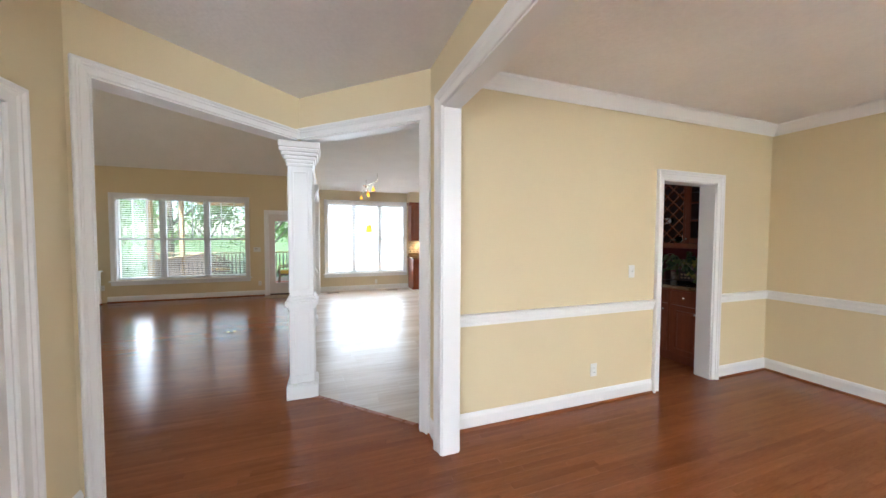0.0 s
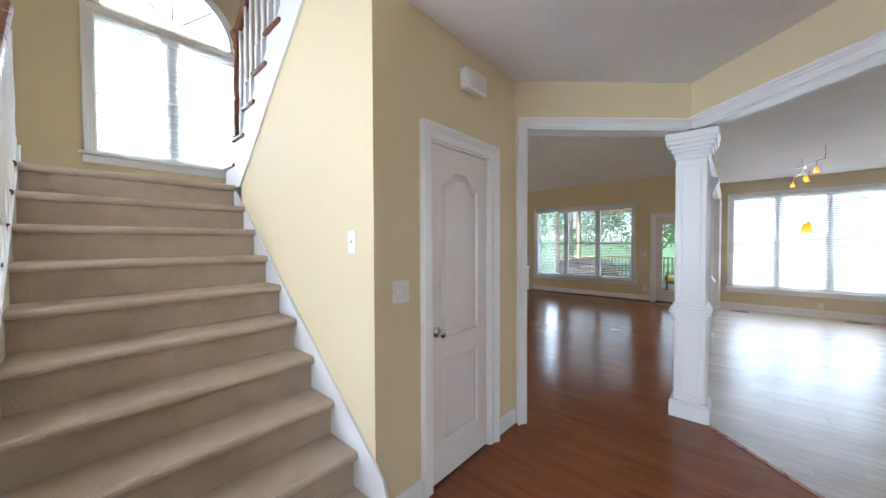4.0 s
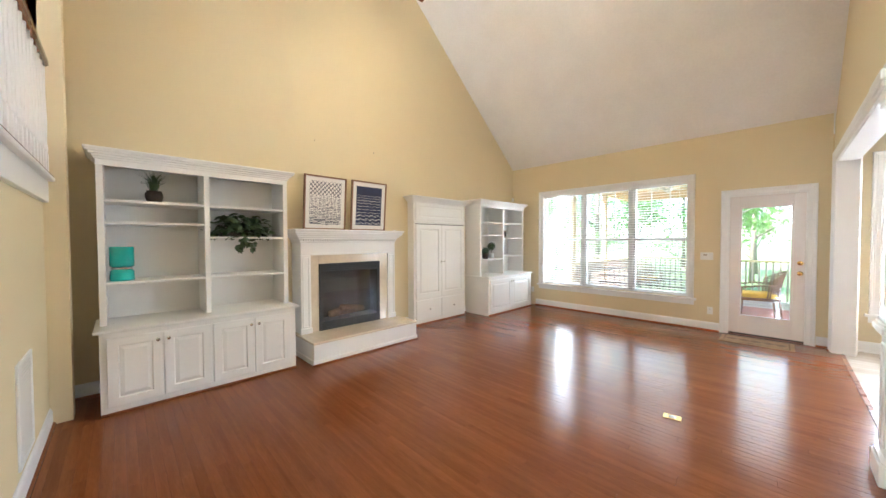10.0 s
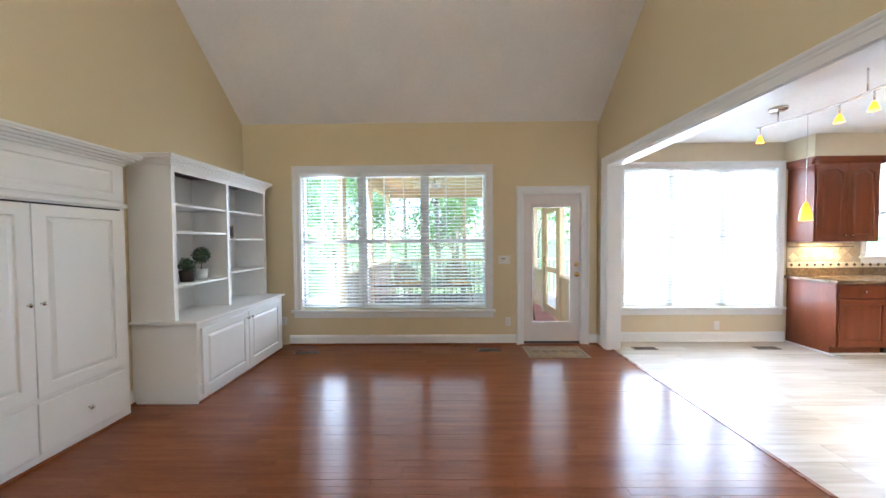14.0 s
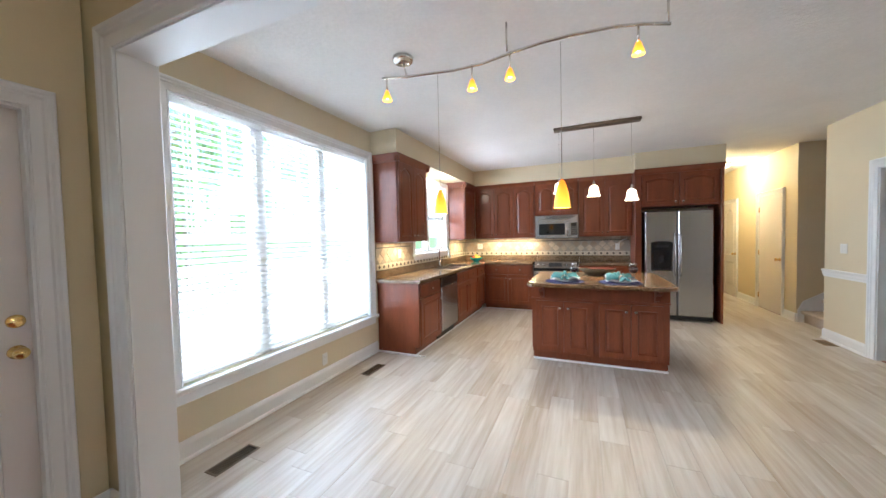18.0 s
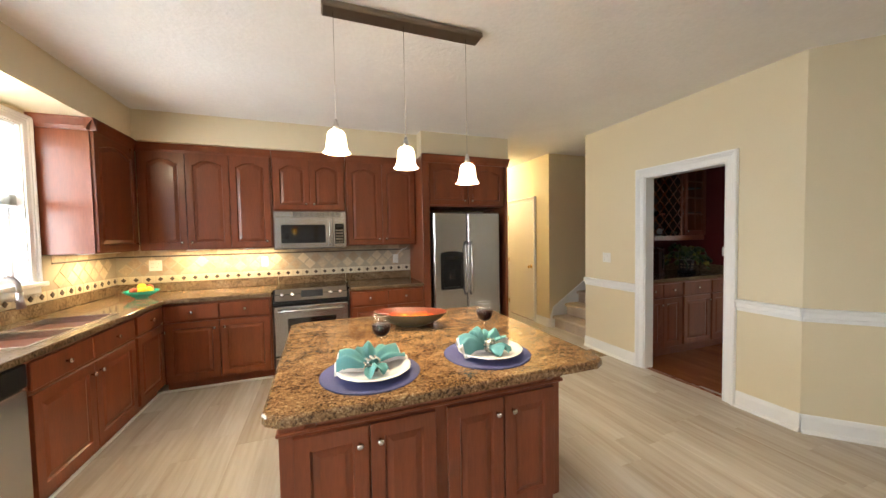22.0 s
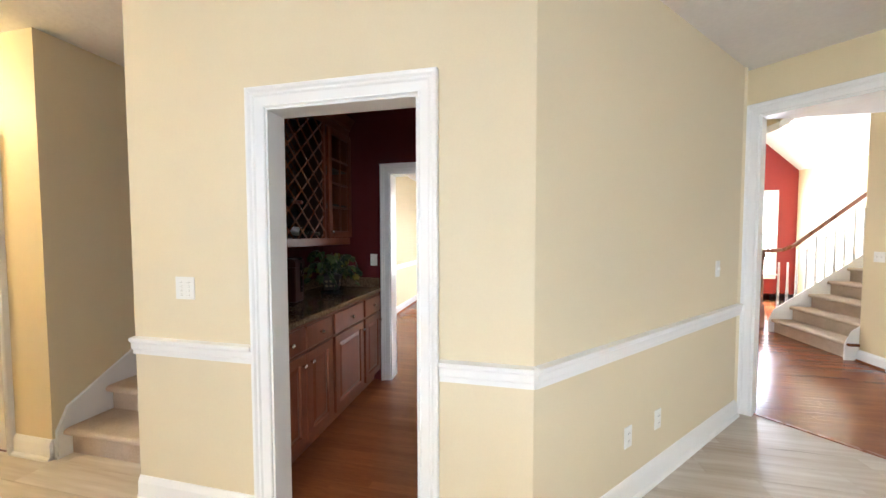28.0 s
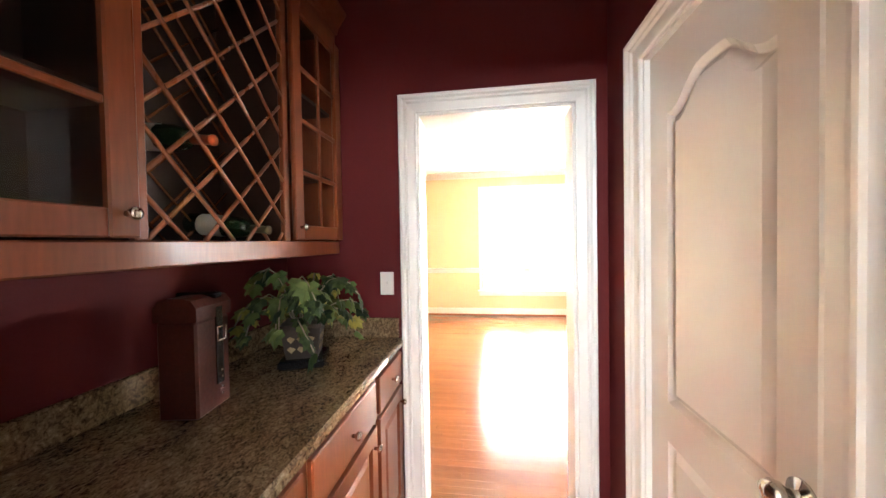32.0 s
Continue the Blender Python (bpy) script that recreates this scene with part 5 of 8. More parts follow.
def wall_unit(m, w, doors, z0, z1, label, mat="cherry", depth=0.33, arch=0.05, ends=""):
    t = thing("wall_cabinet", label, "cabinet", m, "kitchen wall cabinets")
    part("body", Build().box((0, 0, z0), (w, depth, z1)), mat, t)
    dw = (w - 0.03) / doors
    for k in range(doors):
        left = doors > 1 and k % 2 == 0
        kx = dw - 0.045 if left or doors == 1 else 0.04
        cab_door(t, 0.015 + k * dw + 0.003, z0 + 0.012, dw - 0.006, z1 - z0 - 0.024, mat, arch, (kx, 0.06))
    part("crown", Build().profile([(0, 0), (0.0, -0.09), (0.012, -0.09), (0.02, -0.06), (0.055, -0.015), (0.06, 0)], (-0.055 if "a" in ends else 0, 0, z1 + 0.075), (w + (0.055 if "b" in ends else 0), 0, z1 + 0.075)), mat, t)
    for e, a, c in (("a", (0, depth, z1 + 0.074), (0, -0.055, z1 + 0.074)), ("b", (w, -0.055, z1 + 0.074), (w, depth, z1 + 0.074))):
        if e in ends:
            part("crown_return", Build().profile([(0, 0), (0.0, -0.09), (0.012, -0.09), (0.02, -0.06), (0.055, -0.015), (0.06, 0)], a, c), mat, t)
    part("frieze", Build().box((0.001, 0.004, z1), (w - 0.001, depth - 0.004, z1 + 0.069)), mat, t)
    return t


N = lambda x: pose(x, 8.70, 0)
E_ = lambda y, x=5.77: pose(x, y, 0, 0, 0, -90)
base_unit(N(2.985), 0.61, 1, "cherry base cabinet with drawer at the end of the run")
base_unit(N(4.235), 1.04, 2, "cherry sink cabinet under the window")
base_unit(N(5.278), 0.49, 1, "cherry corner base cabinet")
base_unit(E_(8.69), 0.925, 2, "cherry base cabinet beside the range")
base_unit(E_(6.985), 0.86, 2, "cherry base cabinet between range and refrigerator")
wall_unit(pose(2.985, 8.965, 0), 0.805, 2, 1.37, 2.36, "cherry wall cabinet with arched doors beside the big window", ends="ab")
wall_unit(pose(5.40, 8.965, 0), 0.655, 1, 1.37, 2.36, "cherry corner wall cabinet with an arched door", ends="a")
wall_unit(pose(6.055, 8.945, 0, 0, 0, -90), 1.185, 3, 1.37, 2.36, "cherry wall cabinet with three arched doors")
wall_unit(pose(6.055, 7.755, 0, 0, 0, -90), 0.77, 2, 1.78, 2.36, "short cherry wall cabinet over the microwave")
wall_unit(pose(6.055, 6.98, 0, 0, 0, -90), 0.855, 2, 1.37, 2.36, "cherry wall cabinet beside the refrigerator")
t = thing("refrigerator_surround", "tall cherry panels and cabinet round the refrigerator", "cabinet", pose(0, 0, 0), "kitchen wall cabinets")
part("side_panel", Build().box((5.76, 6.03, 0), (6.39, 6.12, 2.43), 0.003), "cherry", t)
part("side_panel", Build().box((5.76, 4.955, 0), (6.39, 4.985, 2.43), 0.003), "cherry", t)
part("body", Build().box((5.80, 4.99, 1.83), (6.39, 6.03, 2.43)), "cherry", t)
for k in range(2):
    d = part("door", paneled(0.505, 0.5, 0.02, [(0.058, 0.058, 0.447, 0.40, 0.04)], 0.012, 0.026, 0.004, 0.007), "cherry", t)
    d.matrix_world = pose(5.798, 6.022 - k * 0.515, 1.85, 0, 0, -90)
    put("knob", KNOB, d, 0.46 if k == 0 else 0.045, -0.02, 0.05, "round satin nickel knob")
part("crown", Build().profile([(0, 0), (0.0, -0.09), (0.012, -0.09), (0.02, -0.06), (0.055, -0.015), (0.06, 0)], (5.76, 6.13, 2.44), (5.76, 4.95, 2.44)), "cherry", t)
q = Build().box((2.983, 8.63, 0.0), (2.995, 8.70, 0.012)).box((2.955, 8.69, 0), (2.983, 9.28, 0.02), 0.004).box((2.96, 8.745, 0), (5.83, 8.765, 0.02), 0.004).box((5.815, 7.77, 0), (5.835, 8.74, 0.02), 0.004)
structure("cabinet_shoe_moulding", q, "trim", "white shoe moulding along the cabinets", "trim")

# worktops
t = thing("worktop", "grey-brown granite worktop along the window wall with upstand", "worktop", pose(0, 0, 0))
for a, c in (((2.95, 8.66), (4.36, 9.3)), ((4.36, 8.66), (5.2, 8.76)), ((4.36, 9.16), (5.2, 9.3)), ((5.2, 8.66), (6.39, 9.3)), ((5.73, 7.765), (6.39, 8.66))):
    part("slab", Build().box((*a, 0.872), (*c, 0.91), 0.004), "granite_d", t)
part("upstand", Build().box((2.985, 9.28, 0.911), (6.39, 9.299, 1.01), 0.004), "granite_d", t)
part("upstand", Build().box((6.37, 7.765, 0.911), (6.389, 9.28, 1.01), 0.004), "granite_d", t)
part("upstand", Build().box((6.37, 6.985, 0.911), (6.389, 7.76, 1.01), 0.004), "granite_d", t)
t = thing("worktop", "grey-brown granite worktop beside the refrigerator", "worktop", pose(0, 0, 0))
part("slab", Build().box((5.73, 6.125, 0.872), (6.39, 6.98, 0.91), 0.008), "granite_d", t)
part("upstand", Build().box((6.37, 6.125, 0.911), (6.389, 6.98, 1.01), 0.004), "granite_d", t)

# backsplash: tiles set in grout, a dark-diamond border and a thin dark line
t = thing("backsplash", "tan stone tile backsplash with dark diamond border", "backsplash", pose(0, 0, 0), kind="structure")
part("grout", Build().box((2.985, 9.288, 1.01), (6.39, 9.298, 1.165)).box((2.985, 9.288, 1.165), (3.97, 9.298, 1.37)).box((5.39, 9.288, 1.165), (6.39, 9.298, 1.37)).box((6.378, 6.125, 1.01), (6.388, 9.288, 1.37)), "grout", t)
TILE = {}


def tile(kind, w, h, mat, m):
    key = (kind, w, h)
    if key not in TILE:
        q = Build()
        if kind == "diamond":
            q.box((-w / 2, -0.008, -h / 2), (w / 2, 0, h / 2), 0.003, pose(0, 0, 0, 0, 45, 0))
        else:
            q.box((-w / 2, -0.006, -h / 2), (w / 2, 0, h / 2), 0.002)
        me = q.mesh("tile")
        me.materials.append(M[mat])
        TILE[key] = me
    ob = new("tile", TILE[key])
    ob.parent = t
    ob.matrix_world = m


def splash(m, length, lo_only=()):
    """Tiles along local x on a wall; lo_only: stretches where a window leaves only the border."""
    bare = lambda x: any(a < x < c for a, c in lo_only)
    n = round(length / 0.105)
    s = length / n
    for k in range(n):
        x = (k + 0.5) * s
        tile("border", round(s - 0.003, 4), 0.075, "tilelight", m @ pose(x, 0, 1.052))
        tile("diamond", 0.034, 0.034, "tiledark", m @ pose(x, -0.004, 1.052))
    n = round(length / 0.15)
    s = length / n
    for k in range(n):
        x = (k + 0.5) * s
        if bare(x):
            continue
        for row in range(2):
            tile("field", 0.092, 0.092, "tile", m @ pose(x + (s / 2 if row else 0), 0, 1.155 + row * 0.075, 0, 45, 0)) if x + s < length else None
        tile("cap", round(s - 0.003, 4), 0.055, "tile", m @ pose(x, -0.001, 1.338))
        tile("line", round(s, 4), 0.012, "tiledark", m @ pose(x, -0.003, 1.298))


splash(pose(2.99, 9.288, 0), 3.39, [(0.92, 2.45)])
splash(pose(6.378, 9.28, 0, 0, 0, -90), 3.15)

# island
t = base_unit(pose(3.345, 7.435, 0, 0, 0, -90), 1.31, 4, "cherry kitchen island with four raised-panel doors", depth=0.75, drawers=False, h=0.705, name="kitchen_island", group="", recess=0.05, stile=0.05)
part("apron", Build().box((-0.008, -0.008, 0.705), (1.318, 0.76, 0.872), 0.004), "cherry", t)
part("apron_moulding", Build().box((-0.016, -0.016, 0.700), (1.326, 0.768, 0.717), 0.006), "cherry", t)
for x in (0.11, 1.20):
    q = Build().prism([(0, 0.87), (-0.22, 0.87), (-0.22, 0.845), (-0.12, 0.80), (-0.05, 0.74), (0, 0.725)], Matrix.Translation((x - 0.02, 0, 0)) @ SLOPE, 0.04)
    part("bracket", q, "cherry", t)
for k, x in enumerate((1.312, -0.012)):
    for y in (0.05, 0.41):
        p = part("end_panel", paneled(0.30, 0.555, 0.014, [(0.05, 0.05, 0.25, 0.505, 0)], 0.009, 0.02, 0.004), "cherry", t)
        p.matrix_local = pose(1.31, y, 0.13, 0, 0, 90) if k == 0 else pose(0, y + 0.30, 0.13, 0, 0, -90)
part("shoe_moulding", Build().box((0.02, 0.03, 0), (1.29, 0.05, 0.02), 0.004).box((1.29, 0.03, 0), (1.31, 0.74, 0.02), 0.004).box((0.0, 0.03, 0), (0.02, 0.74, 0.02), 0.004), "trim", t)
pts = [(3.12, 6.09), (4.26, 6.09), (4.30, 6.13), (4.30, 7.42), (4.26, 7.46), (3.12, 7.46), (3.09, 7.445), (3.06, 7.40), (3.05, 6.16), (3.075, 6.11)]
b = Build()
c = (3.68, 6.76)
ring = lambda g, z: [(c[0] + (x - c[0]) * (1 - g / 0.62), c[1] + (y - c[1]) * (1 - g / 0.7), z) for x, y in pts]
n = len(pts)
vs = ring(0.012, 0.872) + ring(0.0, 0.878) + ring(0, 0.903) + ring(0.004, 0.908) + ring(0.010, 0.912)
b.add(vs, [list(range(n))[::-1], list(range(4 * n, 5 * n))] + [[r * n + i, r * n + (i + 1) % n, (r + 1) * n + (i + 1) % n, (r + 1) * n + i] for r in range(4) for i in range(n)])
solo("island_worktop", b, "granite", "polished golden-brown granite island top", "worktop")

# ---- appliances ----
t = thing("refrigerator", "stainless side-by-side refrigerator with black dispenser", "refrigerator", pose(5.80, 5.985, 0, 0, 0, -90))
part("body", Build().box((0.0, 0.04, 0.03), (0.92, 0.58, 1.76)), "blackmat", t)
left = part("door", Build().box((0.004, -0.03, 0.08), (0.448, 0.04, 1.755), 0.014), "steel", t)
right = part("door", Build().box((0.456, -0.03, 0.08), (0.916, 0.04, 1.755), 0.014), "steel", t)
for d, x in ((left, 0.415), (right, 0.49)):
    part("handle", Build().tube([(x, -0.03, 0.72), (x, -0.075, 0.78), (x, -0.09, 1.05), (x, -0.075, 1.33), (x, -0.03, 1.39)], 0.013, 10), "steel", d)
ARCH = [(0.09, 0.80), (0.385, 0.80), (0.385, 1.245)] + [(0.2375 + 0.1475 * math.cos(a), 1.245 + 0.03 * math.sin(a)) for a in (0.4, 0.8, 1.2, 1.57, 1.94, 2.34, 2.74)] + [(0.09, 1.245)]
disp = part("dispenser", Build().prism(ARCH, pose(0, -0.028, 0, 90, 0, 0), 0.010), "black", left)
part("dispenser_niche", Build().prism([(0.2375 + (x - 0.2375) * 0.72, 0.84 + (z - 0.80) * 0.62) for x, z in ARCH], pose(0, -0.0375, 0, 90, 0, 0), 0.003), "dark", disp)
part("paddle", Build().box((0.20, -0.052, 0.93), (0.275, -0.041, 1.05), 0.006), "black", disp)
part("drip_tray", Build().box((0.13, -0.056, 0.815), (0.345, -0.038, 0.832), 0.004), "blackmat", disp)
part("control_strip", Build().box((0.14, -0.0405, 1.17), (0.335, -0.0365, 1.215), 0.002), "darkglass", disp)
part("grille", Build().box((0.01, -0.01, 0.02), (0.91, 0.05, 0.075), 0.004), "blackmat", t)
part("nameplate", Build().box((0.80, -0.033, 1.66), (0.86, -0.03, 1.68)), "chrome", t)

t = thing("range", "stainless kitchen range with black glass top and knobs", "stove", pose(5.755, 7.755, 0, 0, 0, -90))
part("body", Build().box((0.0, 0.02, 0.06), (0.76, 0.62, 0.88)), "blackmat", t)
d = part("oven_door", Build().box((0.01, -0.025, 0.24), (0.75, 0.02, 0.76), 0.008), "steel", t)
part("oven_window", Build().box((0.14, -0.028, 0.38), (0.62, -0.024, 0.63), 0.004), "darkglass", d)
part("oven_handle", Build().tube([(0.06, -0.025, 0.71), (0.07, -0.065, 0.715), (0.69, -0.065, 0.715), (0.70, -0.025, 0.71)], 0.012, 10), "steel", d)
part("drawer", Build().box((0.01, -0.022, 0.07), (0.75, 0.02, 0.225), 0.008), "steel", t)
part("cooktop", Build().box((-0.01, 0.06, 0.885), (0.77, 0.62, 0.917), 0.006), "darkglass", t)
pan = part("control_panel", Build().prism([(-0.02, 0.775), (-0.02, 0.80), (0.075, 0.925), (0.10, 0.925), (0.10, 0.775)], SLOPE, 0.76), "black", t)
part("control_face", Build().prism([(-0.018, 0.815), (0.066, 0.925), (0.062, 0.929), (-0.022, 0.819)], Matrix.Translation((0.02, 0, 0)) @ SLOPE, 0.72), "bronze", pan, "dark brushed metal control face")
for x in (0.09, 0.19, 0.57, 0.67):
    part("knob", Build().lathe([(0.022, 0), (0.019, 0.022), (0, 0.023)], Matrix.Translation((x, 0.018, 0.872)) @ pose(0, 0, 0, 52, 0, 0), 14), "steel", pan)
part("display", Build().box((-0.11, -0.04, 0), (0.11, 0.04, 0.004), 0.001, Matrix.Translation((0.38, 0.020, 0.875)) @ pose(0, 0, 0, 52, 0, 0)), "darkglass", pan)

t = thing("microwave", "stainless over-the-range microwave with dark window", "microwave", pose(6.0, 7.75, 1.345, 0, 0, -90))
part("body", Build().box((0, 0.0, 0), (0.765, 0.39, 0.425), 0.004), "steel", t)
part("vent_grille", Build().box((0.01, -0.012, 0.36), (0.755, 0.0, 0.42), 0.004), "steel", t)
for k in range(4):
    for x in range(9):
        part("vent_slot", Build().box((0.20 + x * 0.056, -0.014, 0.368 + k * 0.012), (0.25 + x * 0.056, -0.011, 0.374 + k * 0.012)), "blackmat", t)
d = part("door", Build().box((0.008, -0.02, 0.01), (0.612, 0.0, 0.352), 0.006), "steel", t)
part("door_window", Build().box((0.075, -0.024, 0.07), (0.535, -0.019, 0.275), 0.004), "darkglass", d)
part("handle", Build().tube([(0.58, -0.02, 0.05), (0.58, -0.05, 0.07), (0.58, -0.05, 0.29), (0.58, -0.02, 0.31)], 0.010, 8), "chrome", d)
part("control_panel", Build().box((0.618, -0.018, 0.01), (0.757, 0.0, 0.352), 0.005), "steel", t)
pad = part("keypad", Build().box((0.636, -0.021, 0.055), (0.736, -0.017, 0.285), 0.003), "black", t)
for i in range(3):
    for j in range(5):
        part("key", Build().box((0.643 + i * 0.030, -0.0225, 0.065 + j * 0.033), (0.667 + i * 0.030, -0.0205, 0.085 + j * 0.033), 0.002), "bronze", pad)
part("clock_display", Build().box((0.645, -0.0225, 0.24), (0.727, -0.0205, 0.272)), "darkglass", pad)

t = thing("dishwasher", "stainless dishwasher with black control strip", "dishwasher", pose(3.612, 8.70, 0))
part("body", Build().box((0, 0.01, 0.1), (0.61, 0.57, 0.868)), "blackmat", t)
part("door", Build().box((0.005, -0.025, 0.13), (0.605, 0.01, 0.735), 0.006), "steel", t)
part("control_strip", Build().box((0.005, -0.03, 0.74), (0.605, 0.01, 0.862), 0.008), "black", t)
part("toe_panel", Build().box((0.005, 0.05, 0.005), (0.605, 0.09, 0.1)), "blackmat", t)

t = thing("sink", "stainless double bowl sink under the window", "sink", pose(4.36, 8.76, 0.905))
for x0, x1 in ((0.0, 0.40), (0.43, 0.84)):
    q = Build().box((x0, 0, -0.17), (x0 + 0.006, 0.40, 0.006)).box((x1 - 0.006, 0, -0.17), (x1, 0.40, 0.006)).box((x0, 0, -0.17), (x1, 0.006, 0.006)).box((x0, 0.394, -0.17), (x1, 0.40, 0.006)).box((x0, 0, -0.176), (x1, 0.40, -0.17))
    part("bowl", q, "steel", t)
part("rim", Build().box((-0.01, -0.01, 0.004), (0.85, 0.004, 0.01)).box((-0.01, 0.396, 0.004), (0.85, 0.41, 0.01)).box((0.4, 0, 0.0), (0.43, 0.4, 0.009)).box((-0.01, 0, 0.004), (0.004, 0.4, 0.01)).box((0.836, 0, 0.004), (0.85, 0.4, 0.01)), "steel", t)
t = thing("faucet", "tall brushed gooseneck kitchen tap", "faucet", pose(4.76, 9.20, 0.91))
part("base", Build().lathe([(0.028, 0), (0.028, 0.02), (0.02, 0.035), (0.017, 0.10)], None, 14), "steel", t)
arc = [(0, 0, 0.10), (0, 0, 0.27)] + [(0, -0.09 + 0.09 * math.cos(radians(a)), 0.27 + 0.09 * math.sin(radians(a))) for a in range(20, 181, 20)] + [(0, -0.18, 0.24)]
part("spout", Build().tube(arc, 0.013, 12), "steel", t)
part("spray_head", Build().rod((0, -0.18, 0.25), (0, -0.185, 0.15), 0.015, 12, 0.021), "steel", t)
part("lever", Build().tube([(0.015, 0, 0.08), (0.05, 0, 0.09), (0.10, 0, 0.13)], 0.007, 8), "steel", t)

# ---- kitchen lamps ----
t = thing("island_pendant_bar", "bronze ceiling bar with three white glass pendants", "lamp", pose(3.88, 6.76, 0))
part("canopy", Build().box((-0.055, -0.47, 2.685), (0.055, 0.47, 2.72), 0.012), "bronze", t)
for y, up in ((0.41, 0.028), (0.02, -0.034), (-0.375, -0.108)):
    part("cord", Build().rod((0, y, 2.05 + up), (0, y, 2.69), 0.0014, 6), "chrome", t)
    s = part("shade", Build().shell([(0.018, 2.026), (0.034, 2.022), (0.045, 2.010), (0.050, 1.990), (0.053, 1.960), (0.056, 1.936), (0.062, 1.918), (0.070, 1.905), (0.074, 1.902)], Matrix.Translation((0, y, up)), 24), "shade_w", t, "lit frosted white bell shade")
    part("cap", Build().lathe([(0.020, 2.022), (0.016, 2.05), (0.007, 2.085), (0, 2.087)], Matrix.Translation((0, y, up)), 14), "chrome", s)
    bulb("pendant_bulb", (3.88, 6.76 + y, 1.955 + up), 12.5, (1, 0.80, 0.52), 0.025)

t = thing("track_light", "curved steel ceiling track with small amber spots and two pendants", "lamp", pose(0, 0, 0))
RAILP = [(1.55, 8.2), (1.60, 8.03), (1.63, 7.86), (1.66, 7.7), (1.66, 7.5), (1.61, 7.29), (1.58, 7.1), (1.58, 6.95), (1.60, 6.72), (1.64, 6.58), (1.70, 6.45)]
part("rail", Build().tube([(x, y, 2.55) for x, y in RAILP], 0.009, 8), "chrome", t)
part("canopy", Build().lathe([(0.065, 2.69), (0.075, 2.70), (0.075, 2.72)], Matrix.Translation((1.66, 8.09, 0)), 20).rod((1.66, 8.09, 2.70), (1.60, 8.03, 2.55), 0.006, 8), "chrome", t)
for x, y in ((1.58, 7.32), (1.70, 6.46)):
    part("stem", Build().rod((x, y, 2.55), (x, y, 2.72), 0.006, 8), "chrome", t)
for x, y in ((1.56, 8.17), (1.66, 7.57), (1.62, 7.31), (1.64, 6.61)):
    s = part("spot", Build().shell([(0.012, 2.46), (0.017, 2.448), (0.028, 2.415), (0.033, 2.395)], Matrix.Translation((x, y, 0)), 16), "shade_y", t, "small amber glass spot")
    part("spot_stem", Build().rod((x, y, 2.46), (x, y, 2.56), 0.006, 8), "chrome", s)
    part("lamp_bulb", Build().lathe([(0, 2.405), (0.012, 2.41), (0.014, 2.425), (0, 2.45)], Matrix.Translation((x, y, 0)), 10), "bulb", s)
for x, y, z in ((1.62, 7.01, 1.577), (1.67, 7.824, 1.585)):
    s = part("pendant_shade", Build().shell([(0.009, 0.166), (0.017, 0.154), (0.026, 0.130), (0.036, 0.092), (0.043, 0.048), (0.047, 0.0)], Matrix.Translation((x, y, z)), 28), "shade_y", t, "tall glowing amber glass shade")
    part("cord", Build().rod((x, y, z + 0.16), (x, y, 2.55), 0.002, 6), "chrome", s)
    bulb("amber_bulb", (x, y, z + 0.05), 1.6, (1, 0.72, 0.35), 0.02)
for k, (x, y) in enumerate(((3.4, 9.1), (5.75, 9.1), (6.2, 8.5), (6.2, 8.0))):
    area("undercabinet_light", (x, y, 1.355), (x, y, 0), 0.45 if k < 2 else 0.12, 0.12 if k < 2 else 0.45, 2.6, (1, 0.74, 0.38))
    lt = solo("undercabinet_fixture", Build().box((x - 0.2, y - 0.05, 1.358), (x + 0.2, y + 0.05, 1.37), 0.003), "plastic", "slim white fixture under a wall cabinet", "lamp", group="under-cabinet lights")
t = thing("recessed_light", "small round recessed light glowing in the soffit over the sink", "lamp", pose(4.68, 9.1, 2.43))
part("trim_ring", Build().lathe([(0.062, -0.006), (0.085, -0.004), (0.085, 0.0)], None, 24), "trim", t)
part("lens", Build().lathe([(0.06, -0.009), (0.06, 0.0)], None, 24), "shade_w", t)
bulb("soffit_bulb", (4.68, 9.1, 2.36), 3.2, (1, 0.8, 0.5), 0.05)
bulb("hall_bulb", (7.6, 4.45, 2.55), 17, (1, 0.79, 0.44), 0.06)
t = thing("hall_ceiling_light", "glowing flush ceiling light in the hall", "lamp", pose(7.6, 4.45, 0))
part("shade", Build().shell([(0.15, 2.70), (0.14, 2.66), (0.09, 2.63), (0.0, 2.62)], None, 20), "shade_w", t)
part("base", Build().lathe([(0.16, 2.70), (0.16, 2.72)], None, 20), "brass", t)

# ---- family room built-ins (fronts face +x) ----
W = lambda y, x: pose(x, y, 0, 0, 0, 90)


